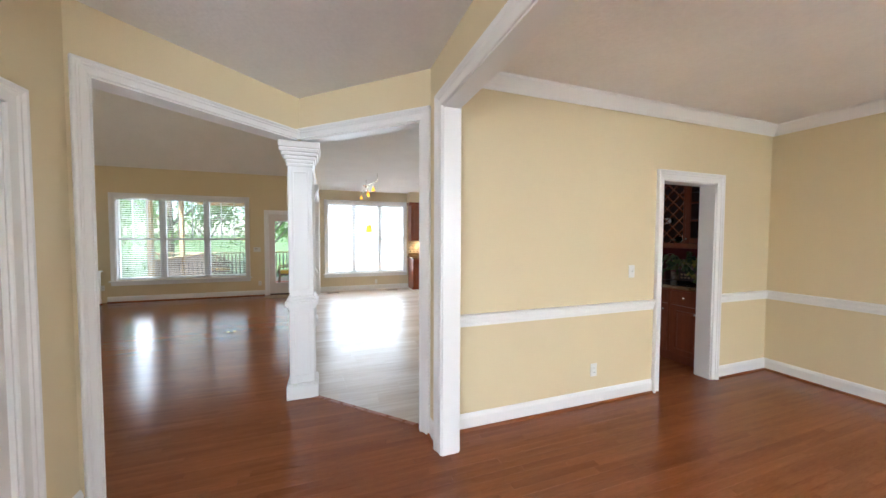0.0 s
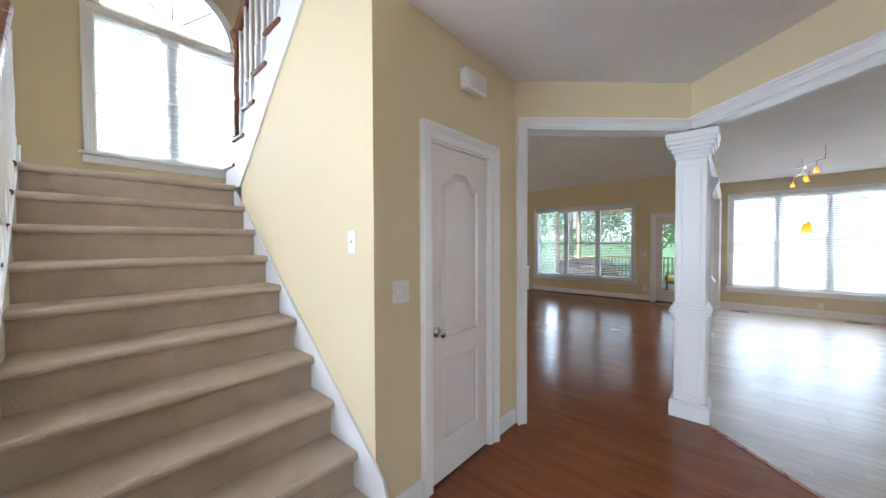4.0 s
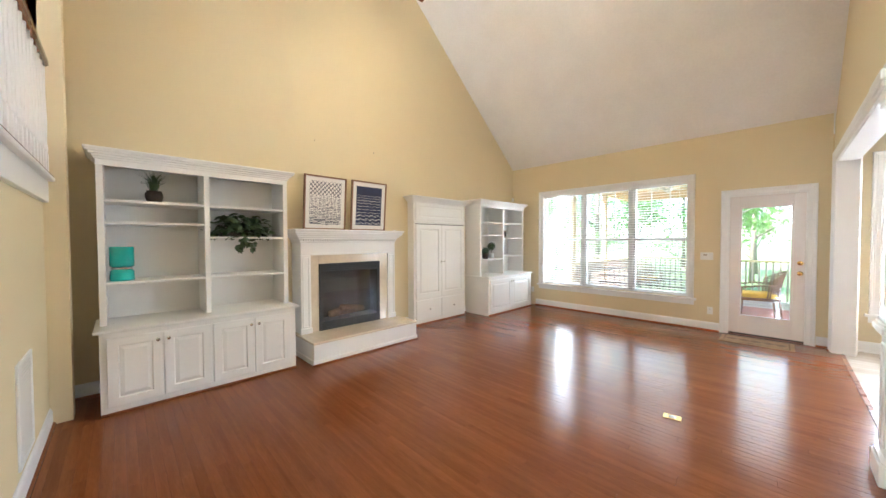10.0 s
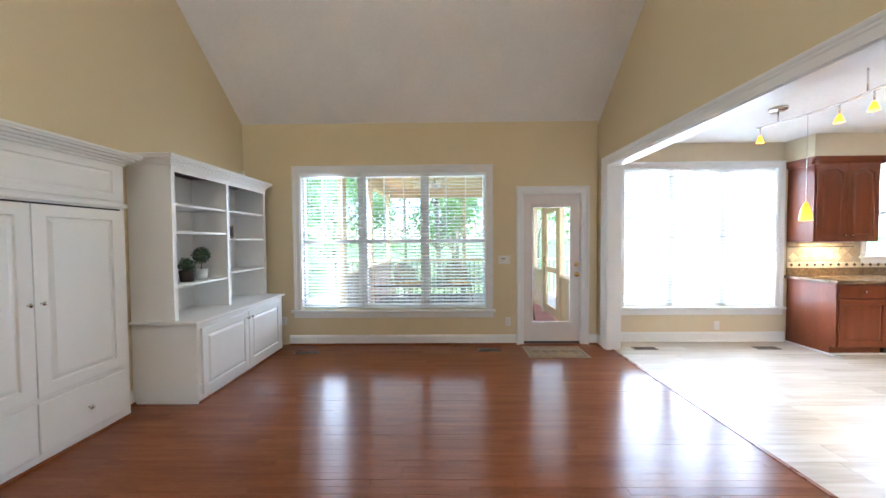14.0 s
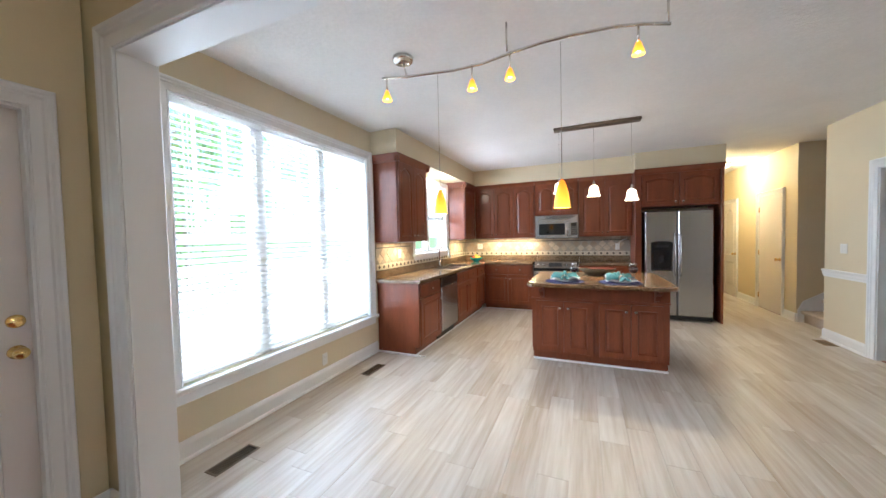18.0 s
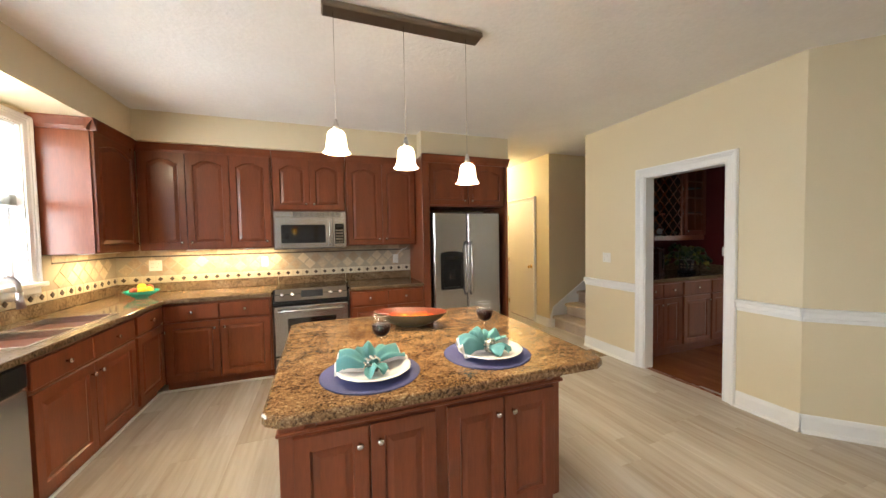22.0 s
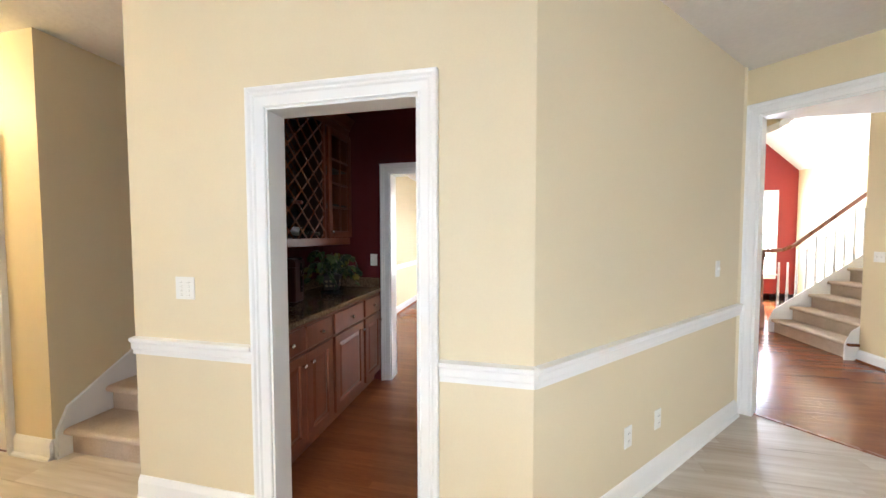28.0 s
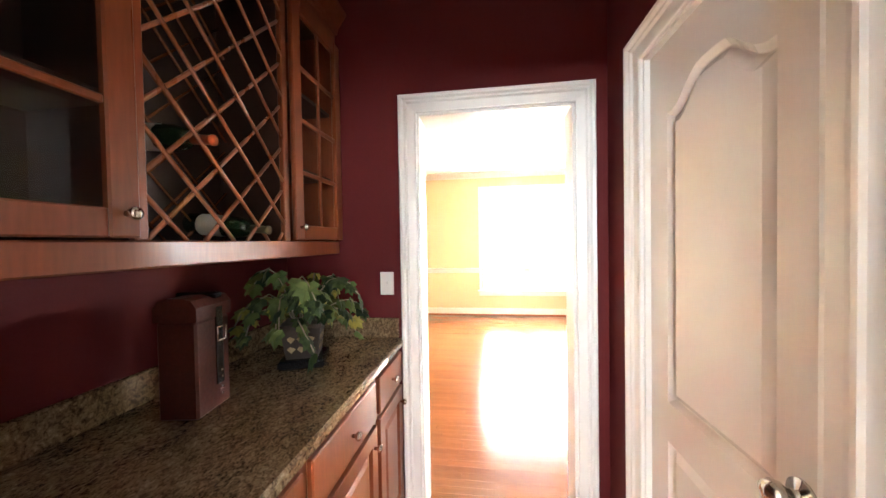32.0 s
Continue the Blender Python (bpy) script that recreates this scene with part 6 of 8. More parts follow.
def bookcase(y0, w, xb, xu, label, shelves, top=2.06, counter=0.69, doors=4):
    """White built-in: cabinet below, open shelves above."""
    t = thing("bookcase", label, "bookcase", W(y0, xb), "built-in bookcases")
    d = xb + 4.42
    part("base_body", Build().box((0, 0.0, 0.0), (w, d, counter - 0.025)), "white", t)
    part("counter", Build().box((-0.035, -0.03, counter - 0.025), (w + 0.035, d, counter), 0.006), "white", t)
    dw = (w - 0.10) / doors
    for k in range(doors):
        left = k % 2 == 0
        cab_door(t, 0.04 + k * dw + (0.008 if k > 1 else 0), 0.07, dw - 0.008, counter - 0.14, "white", 0, (dw - 0.04 if left else 0.03, counter - 0.20), sw=0.065)
    part("base_strip", Build().box((0, -0.012, 0), (w, 0.0, 0.022), 0.003), "oak", t)
    u0 = xb - xu
    for x in (0.0, w / 2 - 0.022, w - 0.044):
        part("upright", Build().box((x, u0, counter), (x + 0.044, d, top), 0.002), "white", t)
    part("back_panel", Build().box((0.02, d - 0.012, counter), (w - 0.02, d, top)), "white", t)
    part("top_rail", Build().box((0.0, u0 - 0.004, top - 0.05), (w, u0 + 0.02, top)), "white", t)
    part("top_board", Build().box((0.0, u0, top), (w, d, top + 0.02)), "white", t)
    q = Build()
    for k, (o, z) in enumerate(((0.012, 0.0), (0.022, 0.018), (0.04, 0.036), (0.06, 0.055), (0.068, 0.07))):
        q.box((-o, u0 - o, top + z), (w + o, d, top + z + 0.022), 0.004)
    part("cornice", q, "white", t)
    for side, heights in enumerate(shelves):
        a, c = (0.044, w / 2 - 0.022) if side == 0 else (w / 2 + 0.022, w - 0.044)
        for z in heights:
            part("shelf", Build().box((a, u0 + 0.012, z - 0.011), (c, d - 0.012, z + 0.011), 0.003), "white", t)
    return t


bookcase(2.555, 1.51, -3.82, -4.02, "white built-in bookcase with plants and a teal vase", [[1.045, 1.565, 1.752], [1.04, 1.44, 1.748]], top=2.09, counter=0.695)
bookcase(7.545, 1.48, -3.84, -4.03, "white built-in bookcase beside the window, nearly empty", [[1.03, 1.508, 1.757], [1.08, 1.448, 1.76]], top=2.09, counter=0.73, doors=2)

t = thing("media_cabinet", "tall white built-in cabinet with double doors and two drawers", "cabinet", W(6.12, -4.265))
part("body", Build().box((0, 0, 0.0), (1.24, 0.155, 2.05)), "white", t)
for k in range(2):
    cab_door(t, 0.04 + k * 0.583, 0.44, 0.577, 1.235, "white", 0, (0.545 if k == 0 else 0.032, 0.60), sw=0.075)
    cab_drawer(t, 0.04 + k * 0.583, 0.075, 0.577, 0.33, "white")
part("shadow_gap", Build().box((0.04, -0.004, 1.677), (1.20, 0.0, 1.688)), "dark", t, "dark gap above the doors")
part("moulding", Build().box((-0.012, -0.026, 1.70), (1.252, 0.0, 1.73), 0.005), "white", t)
part("upper_panel", paneled(1.16, 0.28, 0.018, [(0.06, 0.05, 1.10, 0.23, 0)], 0.008, 0.02, 0.004), "white", t).location = (0.04, 0, 1.75)
q = Build()
for o, z in ((0.012, 2.04), (0.03, 2.06), (0.055, 2.08), (0.08, 2.10), (0.09, 2.115)):
    q.box((-o, -o, z), (1.24 + o, 0.155, z + 0.022), 0.004)
part("cornice", q, "white", t)
part("base_strip", Build().box((0, -0.012, 0), (1.24, 0, 0.022), 0.003), "oak", t)

# fireplace
t = thing("fireplace", "white mantel fireplace with cream marble surround and black firebox", "fireplace", W(4.22, -4.15))
part("hearth_base", Build().box((0, -0.45, 0), (1.48, 0.27, 0.235)).box((-0.012, -0.462, 0), (1.492, 0.27, 0.06), 0.006), "white", t)
part("hearth_slab", Build().box((-0.008, -0.458, 0.235), (1.488, 0.27, 0.262), 0.006), "marble", t)
part("hearth_strip", Build().box((-0.02, -0.475, 0), (1.50, -0.462, 0.02), 0.004), "oak", t)
for a, c in (((0.15, 0.262), (0.262, 1.23)), ((1.162, 0.262), (1.30, 1.23)), ((0.262, 1.115), (1.162, 1.23))):
    part("marble_slab", Build().box((a[0], 0.004, a[1]), (c[0], 0.05, c[1]), 0.002), "marble", t)
for x in (0.03, 1.30):
    q = Build().box((x, -0.02, 0.262), (x + 0.125, 0.27, 1.229), 0.003)
    for a in ((0.02, 0.34, 0.034, 1.2), (0.091, 0.34, 0.105, 1.2), (0.034, 0.34, 0.091, 0.354), (0.034, 1.186, 0.091, 1.2)):
        q.box((x + a[0], -0.028, a[1]), (x + a[2], -0.018, a[3]), 0.003)
    q.box((x - 0.01, -0.03, 0.262), (x + 0.135, 0.0, 0.33), 0.004)
    part("pilaster", q, "white", t)
part("frieze", Build().box((0.03, -0.02, 1.23), (1.425, 0.27, 1.40), 0.003).box((0.155, -0.028, 1.225), (1.30, -0.015, 1.25), 0.004), "white", t)
q = Build()
for o, z in ((0.01, 1.385), (0.028, 1.42), (0.05, 1.445), (0.075, 1.47), (0.088, 1.49)):
    q.box((0.03 - o, -0.02 - o, z), (1.425 + o, 0.27, z + 0.036), 0.004)
part("bed_moulding", q, "white", t)
q = Build()
for k in range(46):
    q.box((0.03 + k * 0.0305, -0.046, 1.402), (0.046 + k * 0.0305, -0.028, 1.42))
tagged(part("dentil", q, "white", t), kind="stuff")
part("mantel_shelf", Build().box((-0.07, -0.13, 1.52), (1.525, 0.27, 1.55), 0.006), "white", t)
fb = part("firebox", Build().box((0.262, -0.012, 0.262), (1.162, 0.0, 0.36), 0.004).box((0.262, -0.012, 1.0), (1.162, 0.0, 1.115), 0.004).box((0.262, -0.012, 0.36), (0.31, 0, 1.0), 0.004).box((1.114, -0.012, 0.36), (1.162, 0, 1.0), 0.004).box((0.262, 0.24, 0.262), (1.162, 0.262, 1.115)).box((0.262, 0, 0.262), (0.27, 0.24, 1.115)).box((1.154, 0, 0.262), (1.162, 0.24, 1.115)).box((0.27, 0, 0.262), (1.154, 0.24, 0.37)), "blackmat", t)
for k in range(4):
    part("louvre", Build().box((0.29, -0.022, 1.01 + k * 0.025), (1.134, -0.008, 1.022 + k * 0.025), 0.002), "blackmat", fb)
    part("louvre", Build().box((0.29, -0.022, 0.268 + k * 0.022), (1.134, -0.008, 0.278 + k * 0.022), 0.002), "blackmat", fb)
part("firebox_glass", Build().box((0.31, -0.004, 0.36), (1.114, 0.0, 1.0)), "fireglass", t)
for a, c in (((0.45, 0.10, 0.43), (0.72, 0.16, 0.47)), ((0.60, 0.08, 0.50), (0.95, 0.14, 0.45)), ((0.50, 0.15, 0.42), (1.0, 0.18, 0.43))):
    part("log", Build().rod(a, c, 0.045, 10, 0.035), "ash", fb)

# pictures leaning on the mantel
def picture(name, y, w, h, label):
    t = thing(name, label, "picture", W(y, -4.23) @ pose(0, 0, 1.552, 5, 0, 0), "framed prints on the mantel")
    q = Build().box((0, -0.022, 0), (0.02, 0.008, h), 0.003).box((w - 0.02, -0.022, 0), (w, 0.008, h), 0.003).box((0.02, -0.022, 0), (w - 0.02, 0.008, 0.02), 0.003).box((0.02, -0.022, h - 0.02), (w - 0.02, 0.008, h), 0.003)
    part("picture_frame", q, "frame", t)
    part("mat_board", Build().box((0.02, -0.008, 0.02), (w - 0.02, 0.004, h - 0.02)), "paper", t)
    return t


def wobble(q, pts, r, y):
    for a, c in zip(pts, pts[1:]):
        d = Vector((c[0] - a[0], 0, c[1] - a[1]))
        n = Vector((-d.z, 0, d.x)).normalized() * r
        q.add([(a[0] + n.x, y, a[1] + n.z), (c[0] + n.x, y, c[1] + n.z), (c[0] - n.x, y, c[1] - n.z), (a[0] - n.x, y, a[1] - n.z)], [(0, 1, 2, 3)])


rng = random.Random(11)
t = picture("framed_print", 4.32, 0.565, 0.685, "framed white print with a blue lattice pattern")
x0, x1, z0, z1 = 0.075, 0.49, 0.075, 0.61
q = Build()
for k in range(19):  # rows of short dashes, heavier towards the foot
    f = k / 18
    z = z0 + (z1 - z0) * 0.66 * f
    for n in range(8):
        xm = x0 + (x1 - x0) * (n + 0.5) / 8 + rng.uniform(-0.006, 0.006)
        ln = rng.uniform(0.016, 0.027) * (1.05 - 0.45 * f)
        zz = z + rng.uniform(-0.004, 0.004)
        wobble(q, [(xm - ln, zz), (xm - ln * 0.4, zz + rng.uniform(-0.002, 0.002)), (xm + ln * 0.4, zz + rng.uniform(-0.002, 0.002)), (xm + ln, zz)], rng.uniform(0.0035, 0.0062) * (1.1 - 0.4 * f), -0.0095)
for n in range(9):
    x = x0 + (x1 - x0) * n / 8
    wobble(q, [(x + rng.uniform(-0.004, 0.004), z0 + (z1 - z0) * j / 14) for j in range(10)], 0.0018, -0.0095)
for row in range(6):  # dark knots joined by slanting strokes in the upper part
    for n in range(8):
        xm = x0 + (x1 - x0) * (n + (0.75 if row % 2 else 0.25)) / 8
        zm = z0 + (z1 - z0) * (0.71 + 0.052 * row)
        for dx, dz, w in ((0.020, 0.024, 0.0028), (-0.020, 0.024, 0.0028), (0.010, 0.0, 0.0062)):
            wobble(q, [(xm - dx, zm - dz), (xm + rng.uniform(-0.002, 0.002), zm), (xm + dx, zm + dz)], w * rng.uniform(0.8, 1.2), -0.0095)
tagged(part("print", q, "indigo", t, "blue lattice dye pattern"), kind="stuff")
t = picture("framed_print", 4.965, 0.56, 0.69, "framed indigo print with pale wavy bands")
part("print", Build().box((0.075, -0.0095, 0.075), (0.485, -0.008, 0.615)), "indigo", t)
q = Build()
for k in range(10):
    z = 0.10 + k * 0.054 - 0.0012 * k * k
    ph, deep = rng.uniform(0, 6), 0.011 if k < 3 else 0.005
    for again in range(2 if k < 3 else 1):
        wobble(q, [(0.078 + 0.404 * j / 26, z + 0.008 * again + deep * math.sin(j * 1.0 + ph + again) + rng.uniform(-0.003, 0.003)) for j in range(27)], 0.0012 + 0.0016 * rng.random(), -0.0103)
tagged(part("wave_band", q, "paper", t), kind="stuff")

# ceiling fan
t = thing("ceiling_fan", "brass ceiling fan with five wooden blades and lit glass shades", "fan", pose(-2.45, 5.05, 0))
part("downrod", Build().rod((0, 0, 4.3), (0, 0, 5.72), 0.014, 10), "brass", t)
part("motor", Build().lathe([(0.03, 4.36), (0.10, 4.33), (0.13, 4.27), (0.13, 4.20), (0.10, 4.15), (0.05, 4.12), (0.05, 4.06), (0, 4.05)], None, 24), "bronze", t)
for k in range(5):
    bl = part("blade", Build().box((0.20, -0.065, -0.004), (0.66, 0.065, 0.004), 0.003, pose(0, 0, 0, 12, 0, 0)).box((0.09, -0.02, -0.012), (0.24, 0.02, -0.004), 0.002), "walnut", t)
    bl.matrix_local = pose(0, 0, 4.22, 0, 0, 72 * k + 20)
for k in range(4):
    a = radians(90 * k + 30)
    m = Matrix.Translation((0.07 * math.cos(a), 0.07 * math.sin(a), 4.06)) @ pose(0, 0, 0, 0, 150, math.degrees(a))
    part("shade", Build().shell([(0.018, 0), (0.035, 0.03), (0.046, 0.07), (0.058, 0.10)], m, 16), "shade_w", t, "lit frosted glass shade")
part("pull_chain", Build().rod((0, 0, 3.86), (0, 0, 4.05), 0.002, 6).lathe([(0, 3.83), (0.008, 3.84), (0.006, 3.865), (0, 3.87)], None, 8), "brass", t)
bulb("fan_bulb", (-2.45, 5.05, 3.93), 13, (1, 0.80, 0.52), 0.06)

# ---- butler's pantry ----
P = lambda y, x=4.665: pose(x, y, 0, 0, 0, -90)
base_unit(P(3.905), 0.66, 2, "dark cherry pantry base cabinet with two doors", depth=0.59, h=0.885, group="pantry base cabinets")
base_unit(P(3.245), 0.51, 1, "dark cherry pantry base cabinet with drawer", depth=0.59, h=0.885, group="pantry base cabinets")
base_unit(P(2.735), 0.375, 1, "narrow dark cherry pantry base cabinet", depth=0.59, h=0.885, group="pantry base cabinets")
t = thing("pantry_worktop", "speckled brown granite pantry worktop with upstand", "worktop", pose(0, 0, 0))
part("slab", Build().box((4.635, 2.355, 0.887), (5.268, 3.908, 0.925), 0.008), "granite_d", t)
part("upstand", Build().box((5.248, 2.377, 0.926), (5.268, 3.908, 1.025), 0.004), "granite_d", t)
part("upstand", Build().box((4.66, 2.355, 0.926), (5.268, 2.375, 1.025), 0.004), "granite_d", t)

t = thing("pantry_wall_cabinet", "dark cherry wall cabinet with glass doors and wine lattice", "cabinet", P(3.905, 4.97))
L, Z0, Z1 = 1.545, 1.385, 2.47
# inner panels carry the cabinet's shade in their near-black colour
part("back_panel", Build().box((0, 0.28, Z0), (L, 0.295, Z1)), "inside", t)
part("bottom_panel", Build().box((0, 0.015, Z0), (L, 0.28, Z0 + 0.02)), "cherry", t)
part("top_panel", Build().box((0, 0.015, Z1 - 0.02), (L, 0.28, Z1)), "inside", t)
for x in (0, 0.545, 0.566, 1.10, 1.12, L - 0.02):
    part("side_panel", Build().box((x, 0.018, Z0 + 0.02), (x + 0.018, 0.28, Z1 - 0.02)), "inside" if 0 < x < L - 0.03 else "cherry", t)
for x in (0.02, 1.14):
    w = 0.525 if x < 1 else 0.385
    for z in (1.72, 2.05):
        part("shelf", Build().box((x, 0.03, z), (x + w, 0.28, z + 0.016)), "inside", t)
part("face_rail", Build().box((0, -0.002, Z0 - 0.03), (L, 0.018, Z0 + 0.035), 0.004), "cherry", t)
part("face_rail", Build().box((0, -0.002, Z1 - 0.06), (L, 0.018, Z1 + 0.02), 0.004), "cherry", t)
part("face_stile", Build().box((0.545, -0.002, Z0 + 0.035), (0.575, 0.018, Z1 - 0.06), 0.003), "cherry", t)
part("face_stile", Build().box((1.085, -0.002, Z0 + 0.035), (1.12, 0.018, Z1 - 0.06), 0.003), "cherry", t)
part("crown", Build().profile([(0, 0), (0.0, -0.10), (0.012, -0.10), (0.02, -0.07), (0.06, -0.015), (0.065, 0)], (0, -0.002, Z1 + 0.10), (L, -0.002, Z1 + 0.10)), "cherry", t)
for x, w, kx, cols in ((0.0, 0.54, 0.51, 2), (1.125, 0.415, 0.03, 2)):
    z0, z1 = Z0 + 0.04, Z1 - 0.07
    d = part("glass_door", Build().box((0, -0.02, z0), (0.06, 0, z1), 0.004).box((w - 0.06, -0.02, z0), (w, 0, z1), 0.004).box((0.06, -0.02, z0), (w - 0.06, 0, z0 + 0.06), 0.004).box((0.06, -0.02, z1 - 0.06), (w - 0.06, 0, z1), 0.004), "cherry", t)
    d.location = (x, -0.004, 0)
    q = Build()
    q.box((w / 2 - 0.009, -0.016, z0 + 0.06), (w / 2 + 0.009, -0.004, z1 - 0.06), 0.003)
    for j in (1, 2, 3):
        zz = z0 + 0.06 + (z1 - z0 - 0.12) * j / 4
        q.box((0.06, -0.016, zz - 0.009), (w - 0.06, -0.004, zz + 0.009), 0.003)
    part("glazing_grid", q, "cherry", d)
    part("pane", Build().box((0.055, -0.009, z0 + 0.055), (w - 0.055, -0.006, z1 - 0.055)), "cabglass", d)
    put("knob", KNOB, d, kx, -0.02, z0 + 0.05, "round satin nickel knob")
# crossing lattice of the wine rack, front and back; the back one is coloured darker for shade
a0, a1, c0, c1 = 0.572, 1.088, Z0 + 0.035, Z1 - 0.06


def lattice(y, r, wood):
    for s in (1, -1):
        k = -12
        while k < 13:
            off = k * 0.16
            pts = []
            for u in (a0, a1):
                pts.append((u, 1.42 + s * (u - (0.579 if s > 0 else 0.675)) + off))
            (u0, w0), (u1, w1) = pts
            lo, hi = 0.0, 1.0
            dz = w1 - w0
            for lim, up in ((c0, False), (c1, True)):
                f = (lim - w0) / dz
                inc = dz > 0
                if up == inc:
                    hi = min(hi, f)
                else:
                    lo = max(lo, f)
            if hi - lo > 0.02:
                pa = (u0 + (u1 - u0) * lo, y + (0.008 if s > 0 else 0), w0 + dz * lo)
                pb = (u0 + (u1 - u0) * hi, y + (0.008 if s > 0 else 0), w0 + dz * hi)
                part("lattice_bar", Build().rod(pa, pb, r, 6), wood, t)
            k += 1


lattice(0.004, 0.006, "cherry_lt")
# same bars in dark walnut, standing in for the dimness deep in the rack
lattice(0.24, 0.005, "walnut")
BOTTLE = [(0.0, 0), (0.036, 0.0), (0.037, 0.01), (0.037, 0.18), (0.030, 0.21), (0.014, 0.235), (0.013, 0.29), (0.015, 0.292), (0.015, 0.30), (0, 0.30)]
for x, z, mat, lab in ((0.735, 1.725, "apple", "dark wine bottle with a red foil neck"), (0.955, 1.487, "olive", "green wine bottle with a pale label")):
    bt = thing("wine_bottle", lab, "bottle", P(3.905, 4.97) @ pose(x, 0.27, z, 96, 0, 0), "wine bottles")
    part("glass_body", Build().lathe(BOTTLE[:6], None, 14), "bottle", bt)
    part("neck_foil", Build().lathe(BOTTLE[5:], None, 14), mat, bt)
    part("paper_label", Build().shell([(0.0375, 0.05), (0.0375, 0.14)], None, 14), "paper", bt)

t = thing("wine_carrier", "oxblood leather wine box with buckled strap", "box", pose(5.06, 3.13, 0.926, 0, 0, -82))
part("body", Build().box((-0.07, -0.055, 0), (0.07, 0.055, 0.27), 0.006), "leather", t)
lid = part("lid", Build().prism([(-0.06, 0.272), (0.06, 0.272), (0.06, 0.31), (0.045, 0.33), (0.02, 0.337), (-0.02, 0.337), (-0.045, 0.33), (-0.06, 0.31)], Matrix.Translation((-0.073, 0, 0)) @ SLOPE, 0.146), "leather", t)
for x in (0.018,):
    part("strap", Build().box((x - 0.014, -0.062, 0.07), (x + 0.014, -0.055, 0.30), 0.002).box((x - 0.014, -0.062, 0.325), (x + 0.014, 0.06, 0.343), 0.004), "black", t)
    part("buckle", Build().tube([(x - 0.018, -0.066, 0.20), (x + 0.018, -0.066, 0.20), (x + 0.018, -0.066, 0.24), (x - 0.018, -0.066, 0.24), (x - 0.018, -0.066, 0.20)], 0.003, 6), "chrome", t)
q = Build()
for z in (0.04, 0.06, 0.09, 0.11):
    q.lathe([(0.005, 0), (0.004, 0.004), (0, 0.005)], Matrix.Translation((0.018, -0.062, z)) @ pose(0, 0, 0, 90, 0, 0), 8)
part("rivet_row", q, "chrome", t)


def leaf_shape(q, m, s, lobes=5):
    """One bent leaf with a lobed outline."""
    if lobes == 5:
        o = [(0, 0), (0.30, -0.06), (0.52, 0.22), (0.36, 0.38), (0.45, 0.70), (0.22, 0.66), (0, 1.0), (-0.22, 0.66), (-0.45, 0.70), (-0.36, 0.38), (-0.52, 0.22), (-0.30, -0.06)]
    else:
        o = [(0, 0), (0.16, 0.2), (0.2, 0.5), (0.1, 0.8), (0, 1.0), (-0.1, 0.8), (-0.2, 0.5), (-0.16, 0.2)]
    vs = [(x * s, y * s, -0.25 * s * y * y - 0.25 * s * abs(x)) for x, y in o] + [(0, 0.4 * s, 0.03 * s)]
    n = len(o)
    q.add(vs, [(i, (i + 1) % n, n) for i in range(n)], m)


def foliage(seed, n, rx, ry, rz, s, lobes, droop=0.0, rise=1.0):
    q, r = Build(), random.Random(seed)
    for k in range(n):
        a, e, d = r.uniform(0, 6.283), r.uniform(-0.3, 1.4), r.uniform(0.45, 1.0)
        x, y, z = rx * d * math.cos(a) * math.cos(e * 0.8), ry * d * math.sin(a) * math.cos(e * 0.8), rz * rise * d * math.sin(e) - droop * r.random() * d
        leaf_shape(q, pose(x, y, z, r.uniform(-60, 40), r.uniform(-40, 40), math.degrees(a) - 90 + r.uniform(-50, 50)), s * r.uniform(0.7, 1.25), lobes)
    return q


t = thing("potted_ivy", "straggling ivy with yellowing leaves in a dark patterned square pot", "plant", pose(4.95, 2.74, 0.926, 0, 0, 20))
part("pot_foot", Build().box((-0.085, -0.085, 0), (0.085, 0.085, 0.035), 0.008), "black", t)
vs = [(sx * h, sy * h, z) for z, h in ((0.035, 0.058), (0.15, 0.072), (0.16, 0.078), (0.17, 0.076)) for sx, sy in ((-1, -1), (1, -1), (1, 1), (-1, 1))]
part("pot", Build().add(vs, [[r * 4 + k, r * 4 + (k + 1) % 4, r * 4 + 4 + (k + 1) % 4, r * 4 + 4 + k] for r in range(3) for k in range(4)] + [(0, 3, 2, 1), (12, 13, 14, 15)]), "pot", t)
for k in range(4):
    q = Build()
    for a in (-0.036, 0.0, 0.036):
        for z in (0.075, 0.115):
            q.box((-0.011, -0.0015, -0.011), (0.011, 0.0015, 0.011), 0, pose(0, 0, 0, 0, 0, 90 * k) @ pose(a, -0.0655 - (z - 0.095) * 0.122, z, -7, 45, 0))
    part("pot_pattern", q, "sand", t, "tan diamond pattern")
r = random.Random(8)
green, yellow = Build(), Build()
for k in range(24):
    a = r.uniform(0, 6.283)
    reach, lift = r.uniform(0.10, 0.25), r.uniform(0.06, 0.26)
    fall = r.uniform(0.0, 0.16)
    pts = []
    for n in range(7):
        f = n / 6
        pts.append((0.03 * math.cos(a) + reach * f * math.cos(a + 0.5 * f), 0.03 * math.sin(a) + reach * f * math.sin(a + 0.5 * f), 0.16 + lift * math.sin(f * 2.2) - fall * f * f))
    part("stem", Build().tube(pts, 0.0025, 5), "bark", t)
    for n in range(2, 7):
        for side in (-1, 1):
            if r.random() < 0.2:
                continue
            m = Matrix.Translation(pts[n]) @ pose(0, 0, 0, r.uniform(-75, -15), r.uniform(-25, 25), math.degrees(a) - 90 + side * r.uniform(15, 70))
            leaf_shape(yellow if (math.sin(a) < -0.1 and r.random() < 0.55) or r.random() < 0.1 else green, m, r.uniform(0.045, 0.08))
